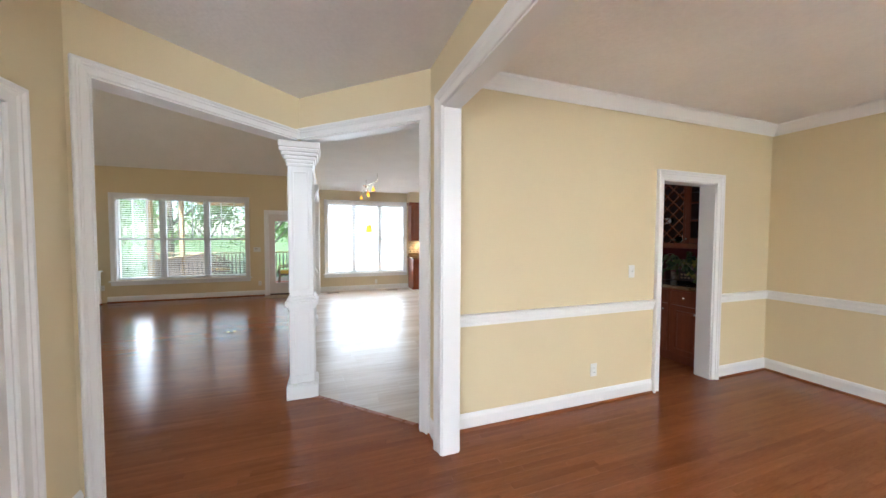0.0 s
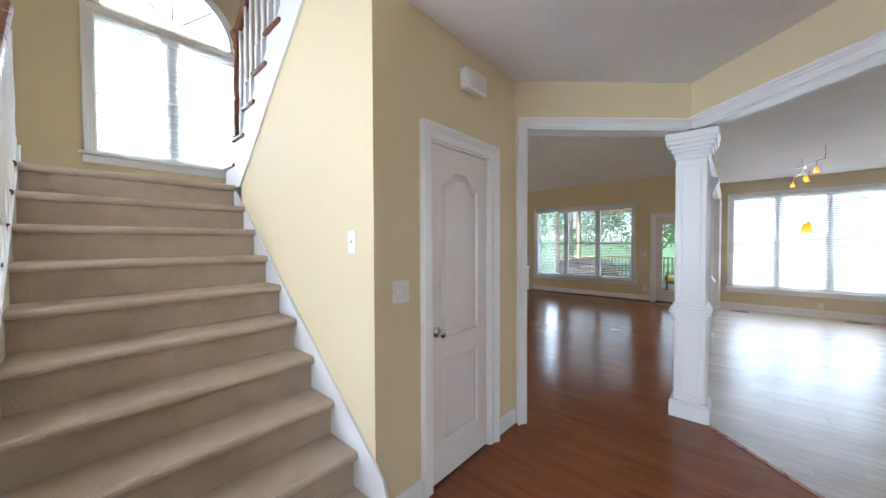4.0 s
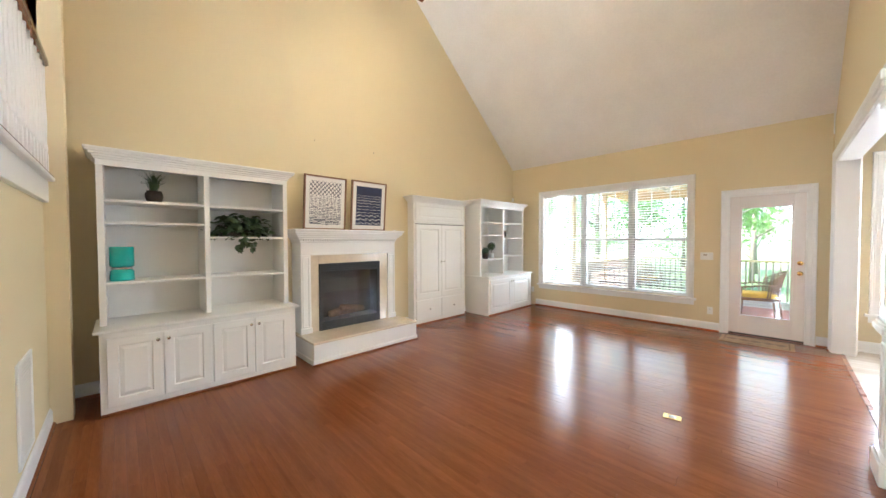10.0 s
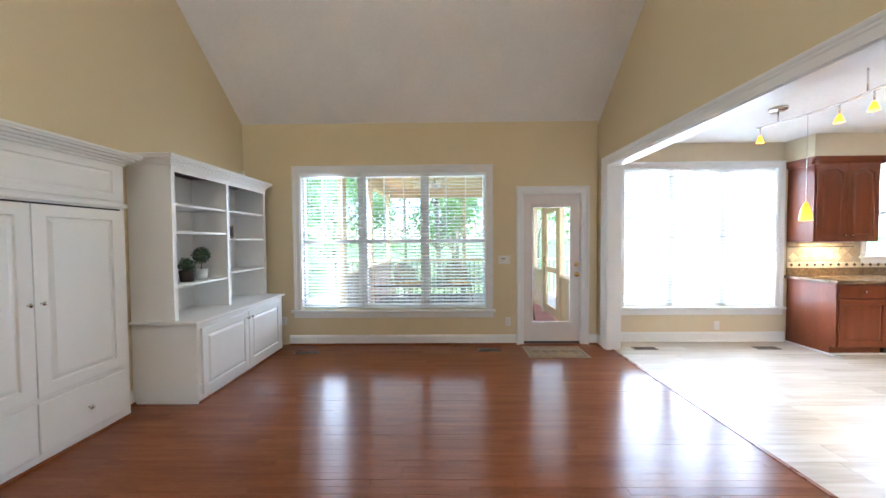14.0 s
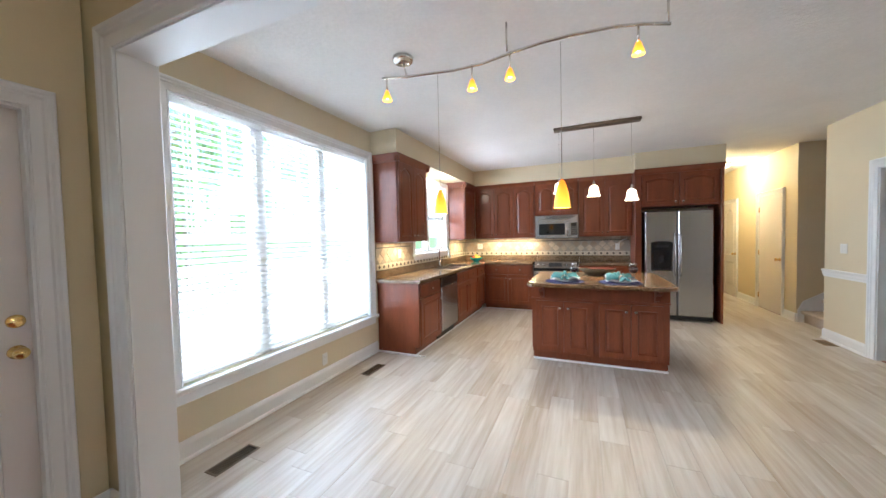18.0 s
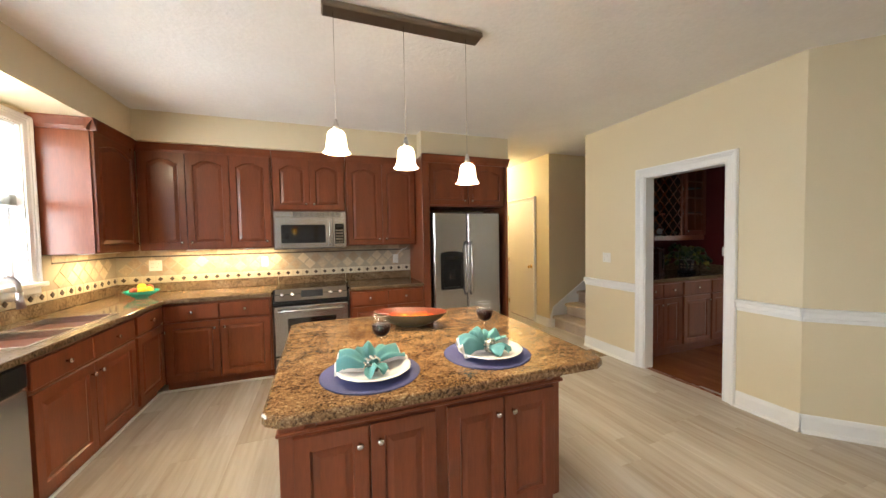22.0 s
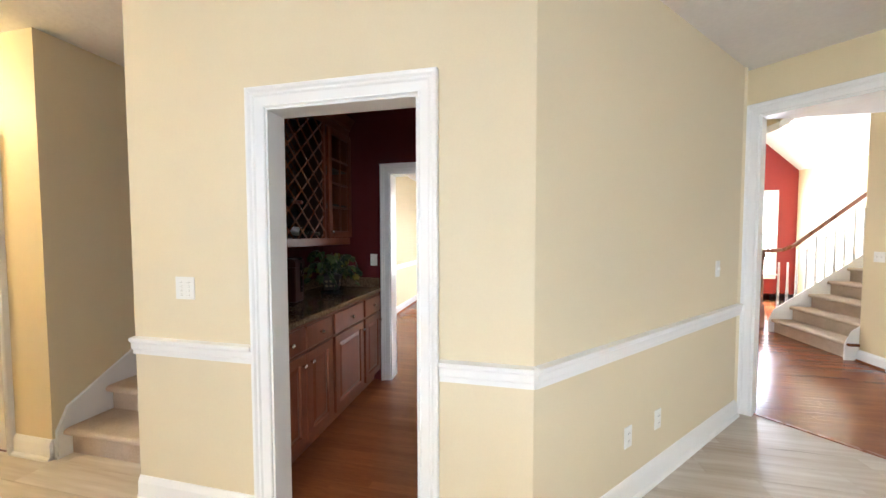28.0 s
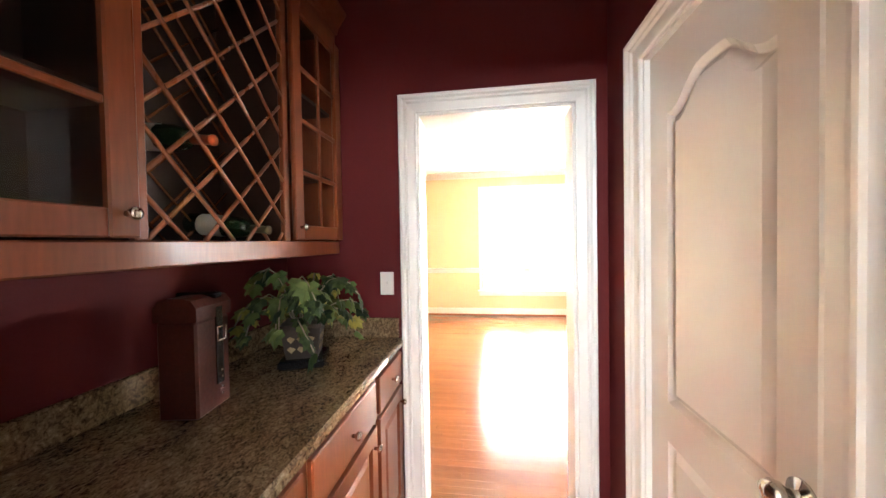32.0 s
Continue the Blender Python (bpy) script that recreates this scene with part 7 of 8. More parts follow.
tagged(part("foliage", green, "leaf2", t), kind="stuff")
tagged(part("yellow_foliage", yellow, "leaf3", t, "yellowing leaves"), kind="stuff")

# ---- plates, sockets, vents and other small fixtures ----


def plate(name, m, w, h, label, kind="rocker", gangs=1):
    """Cover plate; local -y faces the room, origin at its middle."""
    t = thing(name, label, name.split("_")[-1] if "_" in name else name, m, "wall plates")
    part("cover", Build().box((-w / 2, -0.006, -h / 2), (w / 2, 0, h / 2), 0.003), "plastic", t)
    for g in range(gangs):
        x = (g - (gangs - 1) / 2) * 0.046
        if kind == "stack":
            for z in (-0.033, -0.011, 0.011, 0.033):
                part("toggle", Build().box((x - 0.007, -0.010, z - 0.004), (x + 0.007, -0.005, z + 0.004), 0.002), "plastic", t)
                part("toggle_slot", Build().box((x - 0.0085, -0.0065, z - 0.0052), (x + 0.0085, -0.0058, z - 0.0035)), "bronze", t)
        elif kind == "toggle":
            part("toggle", Build().box((x - 0.005, -0.018, -0.008), (x + 0.005, -0.005, 0.012), 0.002), "plastic", t)
        elif kind == "socket":
            for z in (-0.02, 0.02):
                s = part("socket_face", Build().box((x - 0.016, -0.009, z - 0.014), (x + 0.016, -0.005, z + 0.014), 0.004), "plastic", t)
                part("slots", Build().box((x - 0.008, -0.0095, z - 0.004), (x - 0.006, -0.0085, z + 0.006)).box((x + 0.006, -0.0095, z - 0.004), (x + 0.008, -0.0085, z + 0.006)), "blackmat", s)
    return t


DG = math.degrees(math.atan2(1.64, 1.66))
plate("light_switch", pose(-0.5, 0.97, 1.2, 0, 0, 90), 0.115, 0.115, "white two-gang switch plate by the closet", "toggle", 2)
plate("light_switch", pose(-0.68, 0.80, 1.46, 0, 0, 0), 0.07, 0.115, "white switch plate on the stair wall", "toggle")
plate("light_switch", pose(5.016, 4.04, 1.173, 0, 0, 180), 0.116, 0.116, "white plate with two stacks of small switches by the pantry", "stack", 2)
plate("light_switch", pose(1.94, 2.716, 1.2, 0, 0, DG + 180), 0.07, 0.115, "white switch plate on the angled wall", "toggle")
for x in (2.76, 2.53):
    plate("wall_socket", pose(x, 2.4 + (x - 1.62) * 0.988, 0.36, 0, 0, DG + 180), 0.07, 0.115, "white wall socket on the angled wall", "socket")
plate("light_switch", pose(4.72, 2.352, 1.2, 0, 0, 180), 0.07, 0.115, "white switch plate on burgundy wall", "toggle")
plate("light_switch", pose(3.65, 3.604, 1.155, 0, 0, 90), 0.095, 0.115, "white plate with a stack of four small switches on burgundy wall", "stack", 1)
plate("light_switch", pose(3.42, 2.2, 1.18), 0.07, 0.115, "white switch plate by the dining doorway", "toggle")
plate("wall_socket", pose(3.0, 2.2, 0.31), 0.07, 0.115, "white wall socket under the chair rail", "socket")
plate("light_switch", pose(-0.88, 9.2, 1.15), 0.16, 0.115, "white three-gang switch plate by the back door", "toggle", 3)
plate("wall_socket", pose(-0.83, 9.2, 0.31), 0.07, 0.115, "white wall socket by the back door", "socket")
plate("wall_socket", pose(-3.90, 9.2, 0.33), 0.07, 0.115, "white wall socket beside the bookcase", "socket")
plate("wall_socket", pose(2.06, 9.3, 0.22), 0.07, 0.115, "white wall socket under the breakfast window", "socket")
plate("light_switch", pose(-4.42, 5.85, 1.52, 0, 0, 90), 0.07, 0.115, "white switch plate beside the mantel", "toggle")
plate("wall_socket", pose(3.55, 9.282, 1.2), 0.07, 0.115, "white socket in the tile backsplash", "socket")
plate("wall_socket", pose(6.372, 8.95, 1.2, 0, 0, -90), 0.115, 0.115, "white double socket in the tile backsplash", "socket", 2)
plate("wall_socket", pose(6.372, 7.9, 1.2, 0, 0, -90), 0.07, 0.115, "white socket in the tile backsplash", "socket")
plate("wall_socket", pose(6.372, 6.33, 1.175, 0, 0, -90), 0.07, 0.115, "white socket in the tile beside the refrigerator", "socket")
t = thing("plug_adapter", "white plugged adapter with a curled cord", "adapter", pose(6.362, 6.33, 1.15, 0, 0, -90))
part("case", Build().box((-0.025, -0.045, -0.03), (0.025, 0.0, 0.035), 0.008), "plastic", t)
part("cord", Build().tube([(0.0, -0.03, 0.03), (0.02, -0.05, 0.09), (0.08, -0.05, 0.15), (0.13, -0.04, 0.155), (0.16, -0.03, 0.19)], 0.004, 6), "plastic", t)
for y in (4.557, 5.471):
    solo("picture_nail", Build().rod((-4.42, y, 2.732), (-4.40, y, 2.738), 0.004, 6), "bronze", "small dark nail in the cream gable wall", "nail", group="wall nails")
solo("gas_valve_key", Build().lathe([(0.022, 0), (0.022, 0.005), (0.007, 0.008), (0.007, 0.02), (0, 0.021)], pose(-4.42, 5.83, 1.25, 0, 90, 0), 14), "chrome", "small metal gas valve beside the fireplace", "valve")
solo("door_chime", Build().box((-0.5, 1.47, 2.42), (-0.44, 1.69, 2.55), 0.008).box((-0.445, 1.49, 2.43), (-0.435, 1.67, 2.54), 0.004), "plastic", "cream door chime box above the closet door", "chime")
solo("motion_sensor", Build().box((-4.42, 9.14, 2.29), (-4.38, 9.18, 2.37), 0.008), "plastic", "small white alarm sensor near the corner", "sensor")
t = thing("alarm_keypad", "white alarm keypad by the back door", "keypad", pose(-0.93, 9.2, 1.15))
part("case", Build().box((0.0, -0.028, -0.045), (0.075, -0.007, 0.045), 0.005), "plastic", t)
part("screen", Build().box((0.012, -0.030, 0.008), (0.06, -0.027, 0.030), 0.001), "grout", t)


def vent(x, y, lx, ly, label, mat="bronze"):
    t = thing("floor_vent", label, "vent", pose(x, y, 0.0), "floor vents")
    part("frame", Build().box((-lx / 2, -ly / 2, 0.0), (lx / 2, -ly / 2 + 0.014, 0.006), 0.002).box((-lx / 2, ly / 2 - 0.014, 0.0), (lx / 2, ly / 2, 0.006), 0.002).box((-lx / 2, -ly / 2 + 0.014, 0), (-lx / 2 + 0.014, ly / 2 - 0.014, 0.006), 0.002).box((lx / 2 - 0.014, -ly / 2 + 0.014, 0), (lx / 2, ly / 2 - 0.014, 0.006), 0.002), mat, t)
    part("duct_opening", Build().box((-lx / 2 + 0.014, -ly / 2 + 0.014, 0.0008), (lx / 2 - 0.014, ly / 2 - 0.014, 0.0018)), "dark", t)
    n = int((lx - 0.03) / 0.012)
    for k in range(n):
        part("louvre", Build().box((-lx / 2 + 0.018 + k * 0.012, -ly / 2 + 0.014, 0.002), (-lx / 2 + 0.022 + k * 0.012, ly / 2 - 0.014, 0.005)), mat, t)


vent(-1.11, 8.95, 0.30, 0.10, "brown metal floor vent in the oak boards")
vent(-3.45, 8.86, 0.30, 0.10, "brown metal floor vent in the oak boards")
vent(0.9, 9.0, 0.30, 0.11, "dark brown floor vent under the window")
vent(2.46, 9.0, 0.30, 0.11, "dark brown floor vent under the window")
vent(5.08, 4.16, 0.24, 0.13, "tan floor vent by the pantry wall", "sand")
vent(3.9, -2.1, 0.30, 0.10, "floor vent in the dining boards")
t = thing("floor_socket", "pale brass floor socket with a cream lid in the oak boards", "socket", pose(-0.65, 5.78, 0.0, 0, 0, 8))
part("frame", Build().box((-0.06, -0.04, 0.0), (0.06, 0.04, 0.006), 0.003), "brass", t)
part("lid", Build().lathe([(0.026, 0.006), (0.026, 0.009), (0, 0.0095)], None, 18), "plastic", t)
t = thing("return_grille", "white return air grille under the landing", "vent", pose(-3.06, 2.28, 0, 0, 0, 180))
part("frame", Build().box((-0.2, -0.012, 0.18), (0.2, 0, 0.21), 0.003).box((-0.2, -0.012, 0.72), (0.2, 0, 0.75), 0.003).box((-0.2, -0.012, 0.21), (-0.17, 0, 0.72), 0.003).box((0.17, -0.012, 0.21), (0.2, 0, 0.72), 0.003), "trim", t)
for k in range(24):
    part("slat", Build().box((-0.17, -0.008, 0.215 + k * 0.021), (0.17, -0.001, 0.228 + k * 0.021)), "trim", t)
t = thing("door_mat", "tan patterned mat before the back door", "mat", pose(-0.3, 8.87, 0.0))
part("mat_body", Build().box((-0.37, -0.21, 0.0), (0.37, 0.21, 0.008), 0.003), "sand", t)
q = Build().box((-0.33, -0.18, 0.007), (0.33, -0.165, 0.0095)).box((-0.33, 0.165, 0.007), (0.33, 0.18, 0.0095)).box((-0.33, -0.165, 0.007), (-0.315, 0.165, 0.0095)).box((0.315, -0.165, 0.007), (0.33, 0.165, 0.0095))
for k in range(5):
    q.box((-0.045, -0.045, 0.007), (0.045, 0.045, 0.0095), 0, pose((k - 2) * 0.12, 0, 0, 0, 0, 45))
part("woven_border", q, "rugdark", t)

# ---- things on shelves and worktops ----
t = thing("teal_candle_vase", "teal glass hurricane vase with a pinched waist", "vase", pose(-4.20, 2.70, 1.056))
part("cup", Build().lathe([(0.078, 0.125), (0.082, 0.135), (0.082, 0.30), (0.078, 0.302), (0.076, 0.30), (0.076, 0.14), (0, 0.138)], None, 28), "teal", t)
part("foot", Build().lathe([(0.082, 0), (0.084, 0.008), (0.080, 0.085), (0.066, 0.098), (0.066, 0.112), (0, 0.114)], None, 28), "teal", t)
part("band", Build().lathe([(0.069, 0.100), (0.071, 0.112), (0.069, 0.124)], None, 28), "chrome", t)
t = thing("fern_pot", "spiky green grass plant in a dark round pot", "plant", pose(-4.22, 2.93, 1.763))
part("pot", Build().lathe([(0.038, 0), (0.055, 0.02), (0.068, 0.06), (0.064, 0.095), (0.054, 0.105), (0.058, 0.115), (0, 0.112)], None, 20), "pot", t)
q, r = Build(), random.Random(2)
for k in range(120):
    a, h, o = r.uniform(0, 6.28), r.uniform(0.09, 0.2), r.uniform(0.03, 0.15)
    c, s_ = math.cos(a), math.sin(a)
    w = 0.004
    p = [(0.02 * c, 0.02 * s_, 0.1), (0.4 * o * c, 0.4 * o * s_, 0.1 + h * 0.7), (o * c, o * s_, 0.1 + h)]
    q.add([(p[0][0] - w * s_, p[0][1] + w * c, p[0][2]), (p[0][0] + w * s_, p[0][1] - w * c, p[0][2]), (p[1][0] + w * s_, p[1][1] - w * c, p[1][2]), (p[1][0] - w * s_, p[1][1] + w * c, p[1][2]), p[2]], [(0, 1, 2, 3), (3, 2, 4)])
part("blades", q, "leaf", t)
t = thing("trailing_plant", "dark green trailing ivy in a low black planter", "plant", pose(-4.19, 3.64, 1.452))
part("planter", Build().box((-0.06, -0.22, 0), (0.06, 0.22, 0.07), 0.01), "black", t)
part("foliage", foliage(7, 240, 0.15, 0.30, 0.17, 0.075, 5, 0.10), "leaf", t).location = (0.02, 0, 0.09)
q, r = Build(), random.Random(5)
for k in range(16):
    leaf_shape(q, pose(0.13 + r.uniform(-0.01, 0.02), r.uniform(-0.08, 0.1), r.uniform(-0.12, 0.06), -70 + r.uniform(-20, 20), r.uniform(-30, 30), 90 + r.uniform(-60, 60)), 0.07)
part("trailing_vine", q, "leaf", t)


def ball(seed, n, r, s):
    """A clipped round crown of small leaves."""
    q, rr = Build(), random.Random(seed)
    for k in range(n):
        d = Vector((rr.gauss(0, 1), rr.gauss(0, 1), rr.gauss(0, 1))).normalized()
        m = Matrix.Translation(d * r * rr.uniform(0.72, 1.0)) @ d.to_track_quat("Z", "Y").to_matrix().to_4x4() @ pose(0, 0, 0, rr.uniform(-50, 50), rr.uniform(-40, 40), rr.uniform(0, 360))
        leaf_shape(q, m, s * rr.uniform(0.7, 1.3), 3)
    return q


t = thing("topiary", "small ball topiary in a white pot", "plant", pose(-4.17, 8.06, 1.043))
part("pot", Build().lathe([(0.050, 0), (0.056, 0.105), (0.051, 0.105), (0.047, 0.09), (0, 0.09)], None, 20), "china", t)
part("stem", Build().rod((0, 0, 0.09), (0, 0, 0.19), 0.006, 6), "bark", t)
tagged(part("foliage", ball(9, 520, 0.082, 0.026), "leaf", t), kind="stuff").location = (0, 0, 0.245)
t = thing("topiary", "dark round topiary in a low dark pot", "plant", pose(-4.17, 7.87, 1.043))
part("pot", Build().lathe([(0.055, 0), (0.062, 0.07), (0.066, 0.10), (0.060, 0.11), (0, 0.105)], None, 20), "pot", t)
tagged(part("foliage", ball(10, 420, 0.072, 0.026), "leaf", t), kind="stuff").location = (0, 0, 0.155)
t = thing("photo_block", "small framed photo block on a shelf", "picture", pose(-4.18, 8.50, 1.461, 0, 0, 90))
part("block", Build().box((-0.07, -0.02, 0), (0.07, 0.02, 0.15), 0.004), "sand", t)
part("picture_area", Build().box((-0.05, -0.022, 0.03), (0.05, -0.0195, 0.125)), "pot", t)


def setting(x, y, a, seed):
    r = random.Random(seed)
    solo("placemat", Build().lathe([(0.196, 0), (0.200, 0.003), (0.196, 0.005), (0, 0.005)], pose(x, y, 0.912), 40), "mat", "round woven blue placemat on the granite island", "placemat", group="place settings")
    prof = [(0.08, 0.0), (0.085, 0.004), (0.115, 0.012), (0.148, 0.022), (0.150, 0.024), (0.146, 0.025), (0.11, 0.016), (0.08, 0.008), (0, 0.007)]
    q = Build().lathe(prof, None, 36)
    q.v = [(px * (1 + 0.012 * math.cos(12 * math.atan2(py, px)) * (math.hypot(px, py) > 0.11)), py * (1 + 0.012 * math.cos(12 * math.atan2(py, px)) * (math.hypot(px, py) > 0.11)), pz) for px, py, pz in q.v]
    solo("dinner_plate", q, "china", "white scalloped china plate on a placemat", "plate", group="place settings", m=pose(x - 0.01, y - 0.01, 0.9175))
    t = thing("napkin", "teal cloth napkin gathered in a silver ring", "napkin", pose(x, y, 0.926, 0, 0, a) , "place settings")
    def lobe(name, turn, ln, half, high, pleats, mat, grow=1.0, drop=0.0, label=""):
        """A gathered fan of cloth leaving the ring: narrow at the waist, pleated and puffed outwards."""
        vs, fs, nu, nv = [], [], 12, 19
        ca, sa = math.cos(radians(turn)), math.sin(radians(turn))
        for i in range(nu):
            u = i / (nu - 1)
            for j in range(nv):
                v = j / (nv - 1) * 2 - 1
                wide = (0.014 + half * math.sin(min(1.0, u * 1.1) * 1.5)) * grow
                d = (0.012 + ln * u * (1 - 0.10 * v * v)) * grow
                e = v * wide + 0.006 * math.sin(4 * u + seed)
                z = 0.020 + high * math.sin(min(1.0, u * 1.05) * 2.45) * (1 - 0.75 * v * v) + (0.004 + 0.011 * u) * math.cos(v * pleats + seed) + 0.006 * math.sin(7 * u + 3 * v + seed) * u
                vs.append((ca * d - sa * e, sa * d + ca * e, max(0.003, z - drop)))
        for i in range(nu - 1):
            for j in range(nv - 1):
                p = i * nv + j
                fs.append((p, p + 1, p + nv + 1, p + nv))
        q = Build()
        q.add(vs, fs, None, True)
        q.add([(vx, vy, vz - 0.004) for vx, vy, vz in vs], [f[::-1] for f in fs], None, True)
        part(name, q, mat, t, label)

    lobe("fold", 0, 0.105, 0.036, 0.020, 6.5, "napkin")
    lobe("fold", 118, 0.125, 0.062, 0.050, 8.0, "napkin")
    lobe("fold", -122, 0.120, 0.058, 0.056, 7.5, "napkin")
    lobe("fold", 178, 0.085, 0.052, 0.070, 7.0, "napkin")
    lobe("reverse", 118, 0.125, 0.062, 0.050, 8.0, "paper", 1.06, 0.012, "white reverse of the napkin")
    lobe("reverse", -122, 0.120, 0.058, 0.056, 7.5, "paper", 1.05, 0.012, "white reverse of the napkin")
    ring = part("napkin_ring", Build().shell([(0.026, -0.014), (0.029, -0.006), (0.029, 0.006), (0.026, 0.014)], Matrix.Translation((0.02, 0, 0.026)) @ pose(0, 0, 0, 0, 90, 0), 20), "chrome", t, "silver beaded napkin ring")
    for k in range(22):
        g = k * 0.5712
        part("bead", Build().lathe([(0, -0.006), (0.005, -0.003), (0.006, 0), (0.005, 0.003), (0, 0.006)], Matrix.Translation((0.02 + (0.009 if k % 2 else -0.009), 0.031 * math.cos(g), 0.026 + 0.031 * math.sin(g))), 6), "chrome", ring)


setting(3.305, 7.09, 190, 1)
setting(3.32, 6.555, 205, 2)


def goblet(x, y):
    t = thing("wine_glass", "stemmed glass half full of red wine", "glass", pose(x, y, 0.912), "wine glasses")
    part("bowl", Build().shell([(0.004, 0.056), (0.024, 0.064), (0.040, 0.082), (0.0475, 0.106), (0.0465, 0.132), (0.041, 0.158), (0.0385, 0.168)], None, 24), "goblet", t)
    part("stem", Build().lathe([(0.036, 0), (0.035, 0.003), (0.006, 0.008), (0.0038, 0.02), (0.0038, 0.050), (0.006, 0.058), (0, 0.059)], None, 20), "stem", t)
    # opaque white ring paints the highlight along the glass edge
    part("rim", Build().tube([(0.0385 * math.cos(k * 0.2618), 0.0385 * math.sin(k * 0.2618), 0.168) for k in range(25)], 0.0011, 6), "china", t, "white ring in place of the glint on the rim")
    part("wine", Build().lathe([(0.003, 0.061), (0.023, 0.067), (0.038, 0.083), (0.0450, 0.106), (0.0448, 0.122), (0, 0.122)], None, 24), "wine", t)


goblet(3.575, 7.0)
goblet(3.64, 6.40)
t = thing("art_glass_bowl", "long oval bowl with orange striped inside", "bowl", pose(3.94, 6.76, 0.912, 0, 0, -28) @ Matrix.Diagonal((0.66, 1.22, 1.1, 1)))
part("outside", Build().shell([(0.0, 0), (0.06, 0), (0.10, 0.014), (0.15, 0.041), (0.19, 0.076), (0.188, 0.081)], None, 36), "olive", t)
part("inside", Build().shell([(0.188, 0.080), (0.145, 0.052), (0.09, 0.03), (0.0, 0.024)], None, 36), "copper", t)
t = thing("fruit_bowl", "teal bowl of lemons and apples on the worktop", "bowl", pose(6.0, 8.93, 0.91))
part("bowl", Build().shell([(0.05, 0.0), (0.055, 0.01), (0.10, 0.035), (0.145, 0.075), (0.140, 0.075), (0.095, 0.04), (0.0, 0.016)], None, 28), "teal", t)
for k, (x, y, z, mat) in enumerate(((0.05, 0.02, 0.075, "lemon"), (-0.05, 0.04, 0.075, "apple"), (0.0, -0.06, 0.075, "lemon"), (0.01, 0.0, 0.11, "lemon"), (-0.06, -0.03, 0.08, "lemon"), (0.06, -0.04, 0.09, "apple"))):
    part("fruit", Build().lathe([(0, -0.036), (0.018, -0.032), (0.034, -0.014), (0.034, 0.014), (0.018, 0.032), (0, 0.036)], Matrix.Translation((x, y, z)) @ pose(0, 0, 0, 40 * k, 70, 0), 14), mat, t)

# ---- outdoors ----
solo("ground", Build().box((-9000, -9000, -0.9), (9000, 9000, -0.7)), "lawn", "grassy yard reaching the trees", "ground", "structure")
d = thing("deck", "weathered board deck behind the house", "deck", pose(0, 0, 0), kind="structure")
for k in range(30):
    y = 9.55 + k * 0.145
    part("deck_board", Build().box((0.42, y, -0.10), (7.0, y + 0.138, -0.07), 0.003), "deck", d)
    part("deck_board", Build().box((-5.2, y, -0.10), (0.415, y + 0.138, -0.07), 0.003), "deck" if k > 20 else "deckred", d)
part("deck_skirt", Build().box((-5.2, 13.9, -0.7), (7.0, 13.95, -0.10)), "deck", d)
p = thing("screened_porch", "pine porch with posts, rails and board ceiling", "porch", pose(0, 0, 0))
PX = 0.37
for x, y in ((PX, 9.75), (PX, 10.64), (PX, 11.62), (PX, 12.4), (PX, 13.7), (-1.2, 13.7), (-3.25, 13.7), (-3.25, 11.6), (-3.25, 9.75)):
    part("post", Build().box((x - 0.045, y - 0.07, -0.07), (x + 0.045, y + 0.07, 2.75), 0.006), "pine", p)
part("beam", Build().box((-3.31, 13.62, 2.55), (PX + 0.07, 13.78, 2.78), 0.006), "pine", p)
part("beam", Build().box((PX - 0.07, 9.6, 2.55), (PX + 0.07, 13.62, 2.78), 0.006), "pine", p)
part("beam", Build().box((-3.32, 9.6, 2.55), (-3.18, 13.62, 2.78), 0.006), "pine", p)
part("header", Build().box((PX - 0.04, 9.82, 2.08), (PX + 0.04, 13.63, 2.17), 0.005), "pine", p)
part("porch_ceiling", Build().box((-3.35, 9.5, 2.78), (PX + 0.1, 13.85, 2.86)), "pine", p)
for y0, y1 in ((9.82, 10.57), (11.69, 12.33), (12.47, 13.63)):
    part("knee_cap", Build().box((PX - 0.08, y0, 0.74), (PX + 0.08, y1, 0.78), 0.004), "pine", p)
    n = max(2, round((y1 - y0) / 0.16))
    for k in range(n):
        w = (y1 - y0) / n
        part("knee_board", Build().box((PX - 0.015, y0 + k * w + 0.003, -0.02), (PX + 0.015, y0 + (k + 1) * w - 0.003, 0.738), 0.002), "pine", p)
sd = part("screen_door", Build().box((PX - 0.02, 10.74, -0.04), (PX + 0.02, 10.84, 2.04), 0.003).box((PX - 0.02, 11.43, -0.04), (PX + 0.02, 11.53, 2.04), 0.003).box((PX - 0.02, 10.84, 1.94), (PX + 0.02, 11.43, 2.04), 0.003).box((PX - 0.02, 10.84, 0.78), (PX + 0.02, 11.43, 0.88), 0.003).box((PX - 0.02, 10.84, -0.04), (PX + 0.02, 11.43, 0.12), 0.003), "pine", p, "pine screen door")
part("handle", Build().tube([(PX - 0.02, 11.46, 0.95), (PX - 0.06, 11.46, 0.97), (PX - 0.06, 11.46, 1.05), (PX - 0.02, 11.46, 1.07)], 0.008, 6), "blackmat", sd)
for a, c in (((PX, 13.7), (-5.0, 13.7)), ((-3.25, 13.7), (-3.25, 9.8))):
    part("top_rail", Build().box((min(a[0], c[0]) - 0.06, min(a[1], c[1]) - 0.06, 0.86), (max(a[0], c[0]) + 0.06, max(a[1], c[1]) + 0.06, 0.90), 0.004), "pine", p)
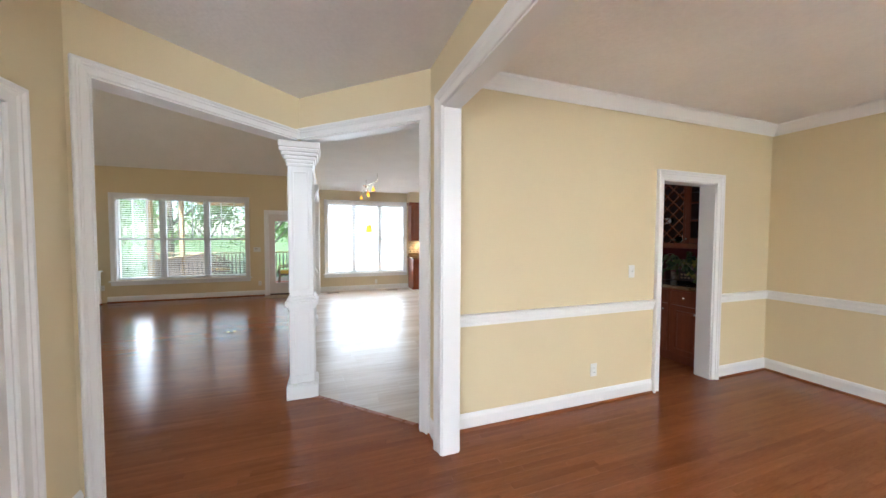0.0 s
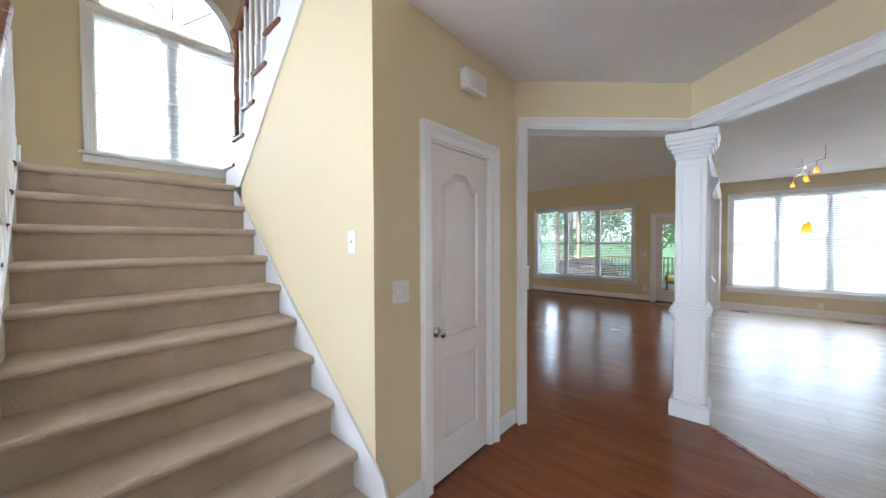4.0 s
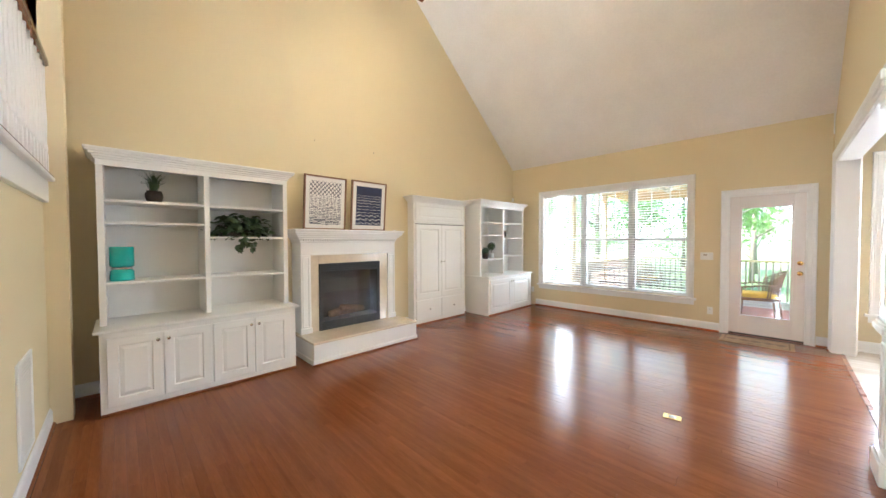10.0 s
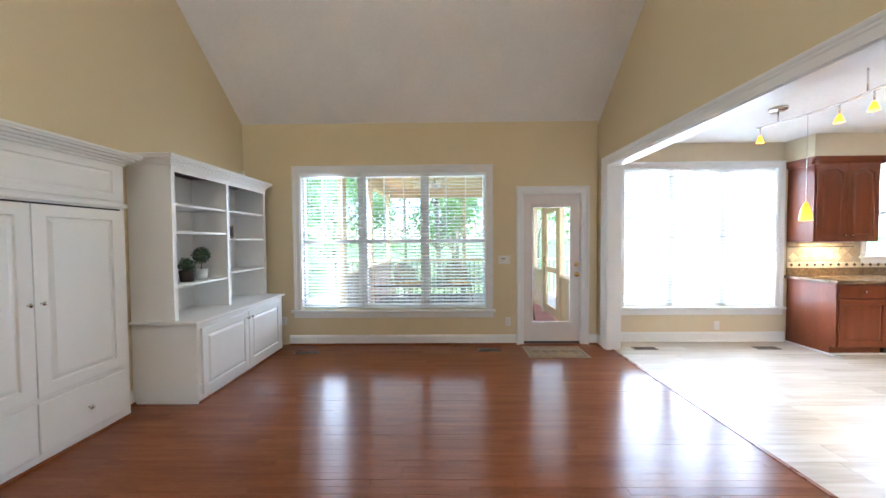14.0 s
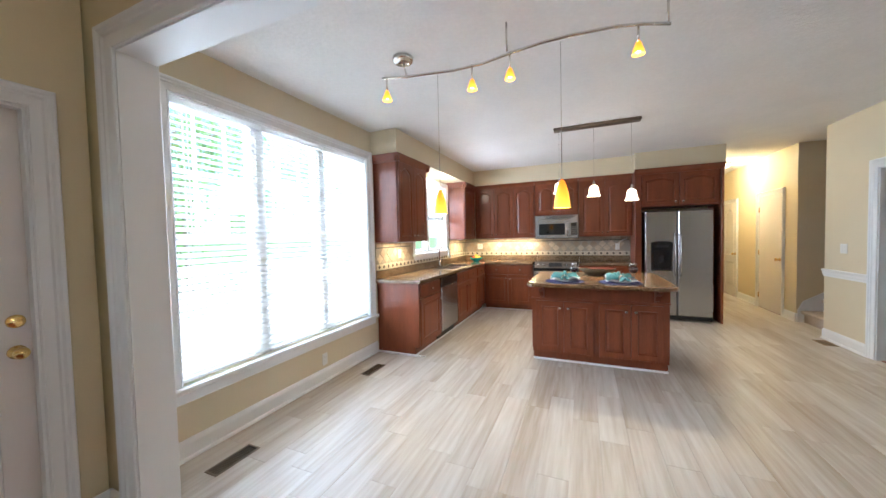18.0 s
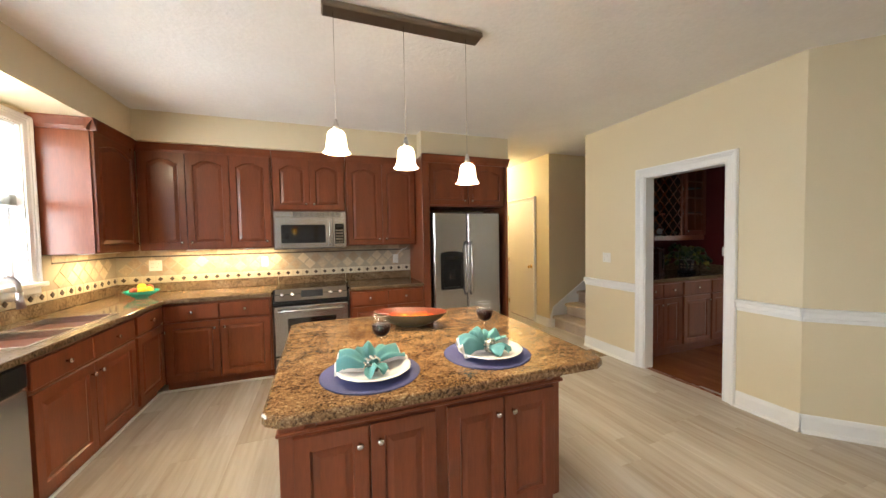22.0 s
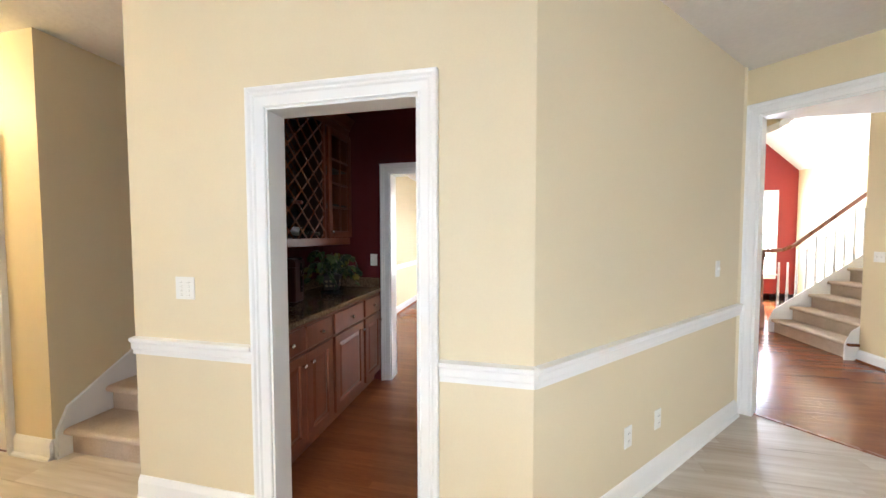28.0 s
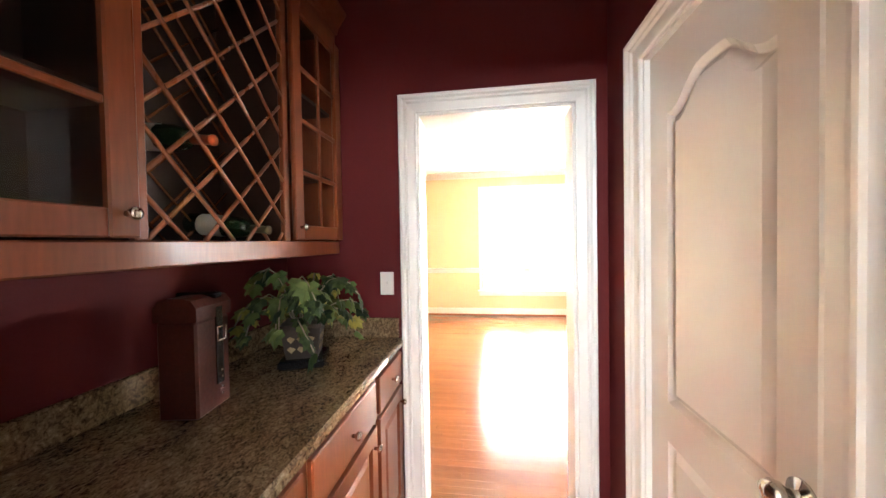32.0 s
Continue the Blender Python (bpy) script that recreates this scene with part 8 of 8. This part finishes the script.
for k in range(44):
    part("picket", Build().box((-4.9 + k * 0.12, 13.685, -0.05), (-4.865 + k * 0.12, 13.715, 0.86)), "deck", p)
    part("picket", Build().box((-3.265, 9.9 + k * 0.086, -0.05), (-3.235, 9.935 + k * 0.086, 0.86)), "deck", p)
r = thing("deck_railing", "weathered wooden deck railing", "railing", pose(0, 0, 0))
part("top_rail", Build().box((0.75, 13.62, 0.86), (7.0, 13.76, 0.90), 0.004), "deck", r)
for k in range(52):
    part("picket", Build().box((0.78 + k * 0.12, 13.67, -0.07), (0.815 + k * 0.12, 13.705, 0.86)), "deck", r)
for x in (2.6, 4.6, 6.6):
    part("post", Build().box((x - 0.045, 13.64, -0.07), (x + 0.045, 13.73, 1.0), 0.005), "deck", r)

cf = thing("porch_fan", "white ceiling fan on the porch", "fan", pose(-1.9, 11.6, 2.55))
part("motor", Build().lathe([(0.02, 0.23), (0.02, 0.08), (0.10, 0.06), (0.11, 0.0), (0.07, -0.04), (0, -0.09)], None, 18), "plastic", cf)
for k in range(5):
    part("blade", Build().box((0.12, -0.06, 0.02), (0.55, 0.06, 0.028), 0.003), "plastic", cf).matrix_local = pose(0, 0, 0, 0, 0, 72 * k)


def chair(m):
    t = thing("wicker_chair", "brown wicker porch chair with a yellow cushion", "chair", m, "porch chairs")
    part("seat", Build().box((-0.26, -0.26, 0.38), (0.26, 0.26, 0.43), 0.015), "wicker", t)
    part("cushion", Build().box((-0.23, -0.24, 0.43), (0.23, 0.22, 0.51), 0.03), "yellow", t)
    back = Build()
    for k in range(-8, 9):
        a, k = k * 0.14, k / 2
        back.tube([(0.27 * math.sin(a), 0.25 - 0.10 * (1 - math.cos(a)) * 3, 0.42), (0.34 * math.sin(a), 0.36 - 0.14 * (1 - math.cos(a)) * 3, 0.92 - 0.04 * k * k * 0.25)], 0.009, 6)
    for z in range(10):
        f = z / 9
        back.tube([((0.27 + 0.07 * f) * math.sin(k * 0.28), 0.25 + 0.11 * f - (0.3 + 0.12 * f) * (1 - math.cos(k * 0.28)), 0.45 + 0.45 * f - 0.01 * k * k * f) for k in range(-4, 5)], 0.008, 6)
    part("backrest", back, "wicker", t)
    for s in (-1, 1):
        part("armrest", Build().tube([(s * 0.31, 0.20, 0.66), (s * 0.31, 0.0, 0.66), (s * 0.30, -0.26, 0.62), (s * 0.27, -0.28, 0.42)], 0.018, 8), "wicker", t)
        for y in (-0.24, 0.24):
            part("leg", Build().rod((s * 0.24, y, 0.39), (s * 0.27, y * 1.15, 0), 0.017, 8), "wicker", t)
    return t


chair(pose(-0.36, 11.05, -0.07, 0, 0, -80))
chair(pose(-1.4, 12.7, -0.07, 0, 0, 20))
chair(pose(-2.6, 12.6, -0.07, 0, 0, 40))
t = thing("porch_sofa", "dark metal porch bench with a lattice back", "bench", pose(-2.1, 10.7, -0.07))
part("seat", Build().box((-0.8, -0.3, 0.36), (0.8, 0.3, 0.42), 0.01), "blackmat", t)
q = Build()
for k in range(17):
    q.rod((-0.8 + k * 0.1, -0.3, 0.42), (-0.8 + k * 0.1, -0.36, 0.85), 0.008, 6)
for z in (0.55, 0.70, 0.85):
    q.rod((-0.82, -0.3 - (z - 0.42) * 0.14, z), (0.82, -0.3 - (z - 0.42) * 0.14, z), 0.012, 6)
part("backrest", q, "blackmat", t)
for x in (-0.75, 0.75):
    for y in (-0.27, 0.27):
        part("leg", Build().rod((x, y, 0), (x, y, 0.37), 0.02, 8), "blackmat", t)


def tree_parts(seed, h):
    r = random.Random(seed)
    tr = Build().rod((0, 0, 0), (0.1, 0.05, h * 0.45), 0.12, 9, 0.08)
    tr.rod((0.1, 0.05, h * 0.45), (0.15, 0.1, h * 0.85), 0.08, 8, 0.03)
    lv = Build()
    for k in range(16):
        a, z0 = r.uniform(0, 6.28), h * r.uniform(0.06, 0.75)
        ln = h * r.uniform(0.16, 0.30)
        e = (0.1 + ln * math.cos(a), ln * math.sin(a), z0 + ln * r.uniform(0.3, 0.9))
        tr.rod((0.08, 0.04, z0), e, 0.05, 6, 0.015)
        for j in range(5):
            c = Vector(e) + Vector((r.gauss(0, 0.5), r.gauss(0, 0.5), r.gauss(0, 0.4))) * h * 0.09
            for n in range(52):
                d = Vector((r.gauss(0, 1), r.gauss(0, 1), r.gauss(0, 0.8))) * h * 0.05
                s = r.uniform(0.09, 0.2)
                m = Matrix.Translation(c + d) @ pose(0, 0, 0, r.uniform(0, 180), r.uniform(0, 180), r.uniform(0, 360))
                lv.add([(-s * 0.5, 0, 0), (0, -s * 0.35, 0.02), (s * 0.6, 0, 0), (0, s * 0.35, 0.02)], [(0, 1, 2, 3)], m)
    a, c = tr.mesh("trunk"), lv.mesh("crown")
    a.materials.append(M["bark"])
    c.materials.append(M["tree"])
    return a, c


KINDS = [tree_parts(s, h) for s, h in ((1, 9.0), (2, 11.0), (3, 7.5))]
rng = random.Random(21)
spots = [(x + rng.uniform(-1, 1), y + rng.uniform(-2, 2)) for y in (19.5, 24.5, 31) for x in range(-26, 27, 5)] + [(-13, 13), (-11, 9), (-14, 4), (-10, -12), (-3, -14), (4, -13), (10, -12), (-16, -6), (-13, 0)]
spots = [p for p in spots if p[0] < 9 or p[1] > 30]
for k, (x, y) in enumerate(spots):
    trunk, crown = KINDS[k % 3]
    tr = thing("tree", "leafy green tree at the edge of the yard", "tree", pose(x, y, -0.72, 0, 0, rng.uniform(0, 360)) @ Matrix.Diagonal((1, 1, rng.uniform(0.85, 1.25), 1)), "yard trees")
    put("trunk", trunk, tr, 0, 0, 0)
    put("crown", crown, tr, 0, 0, 0)
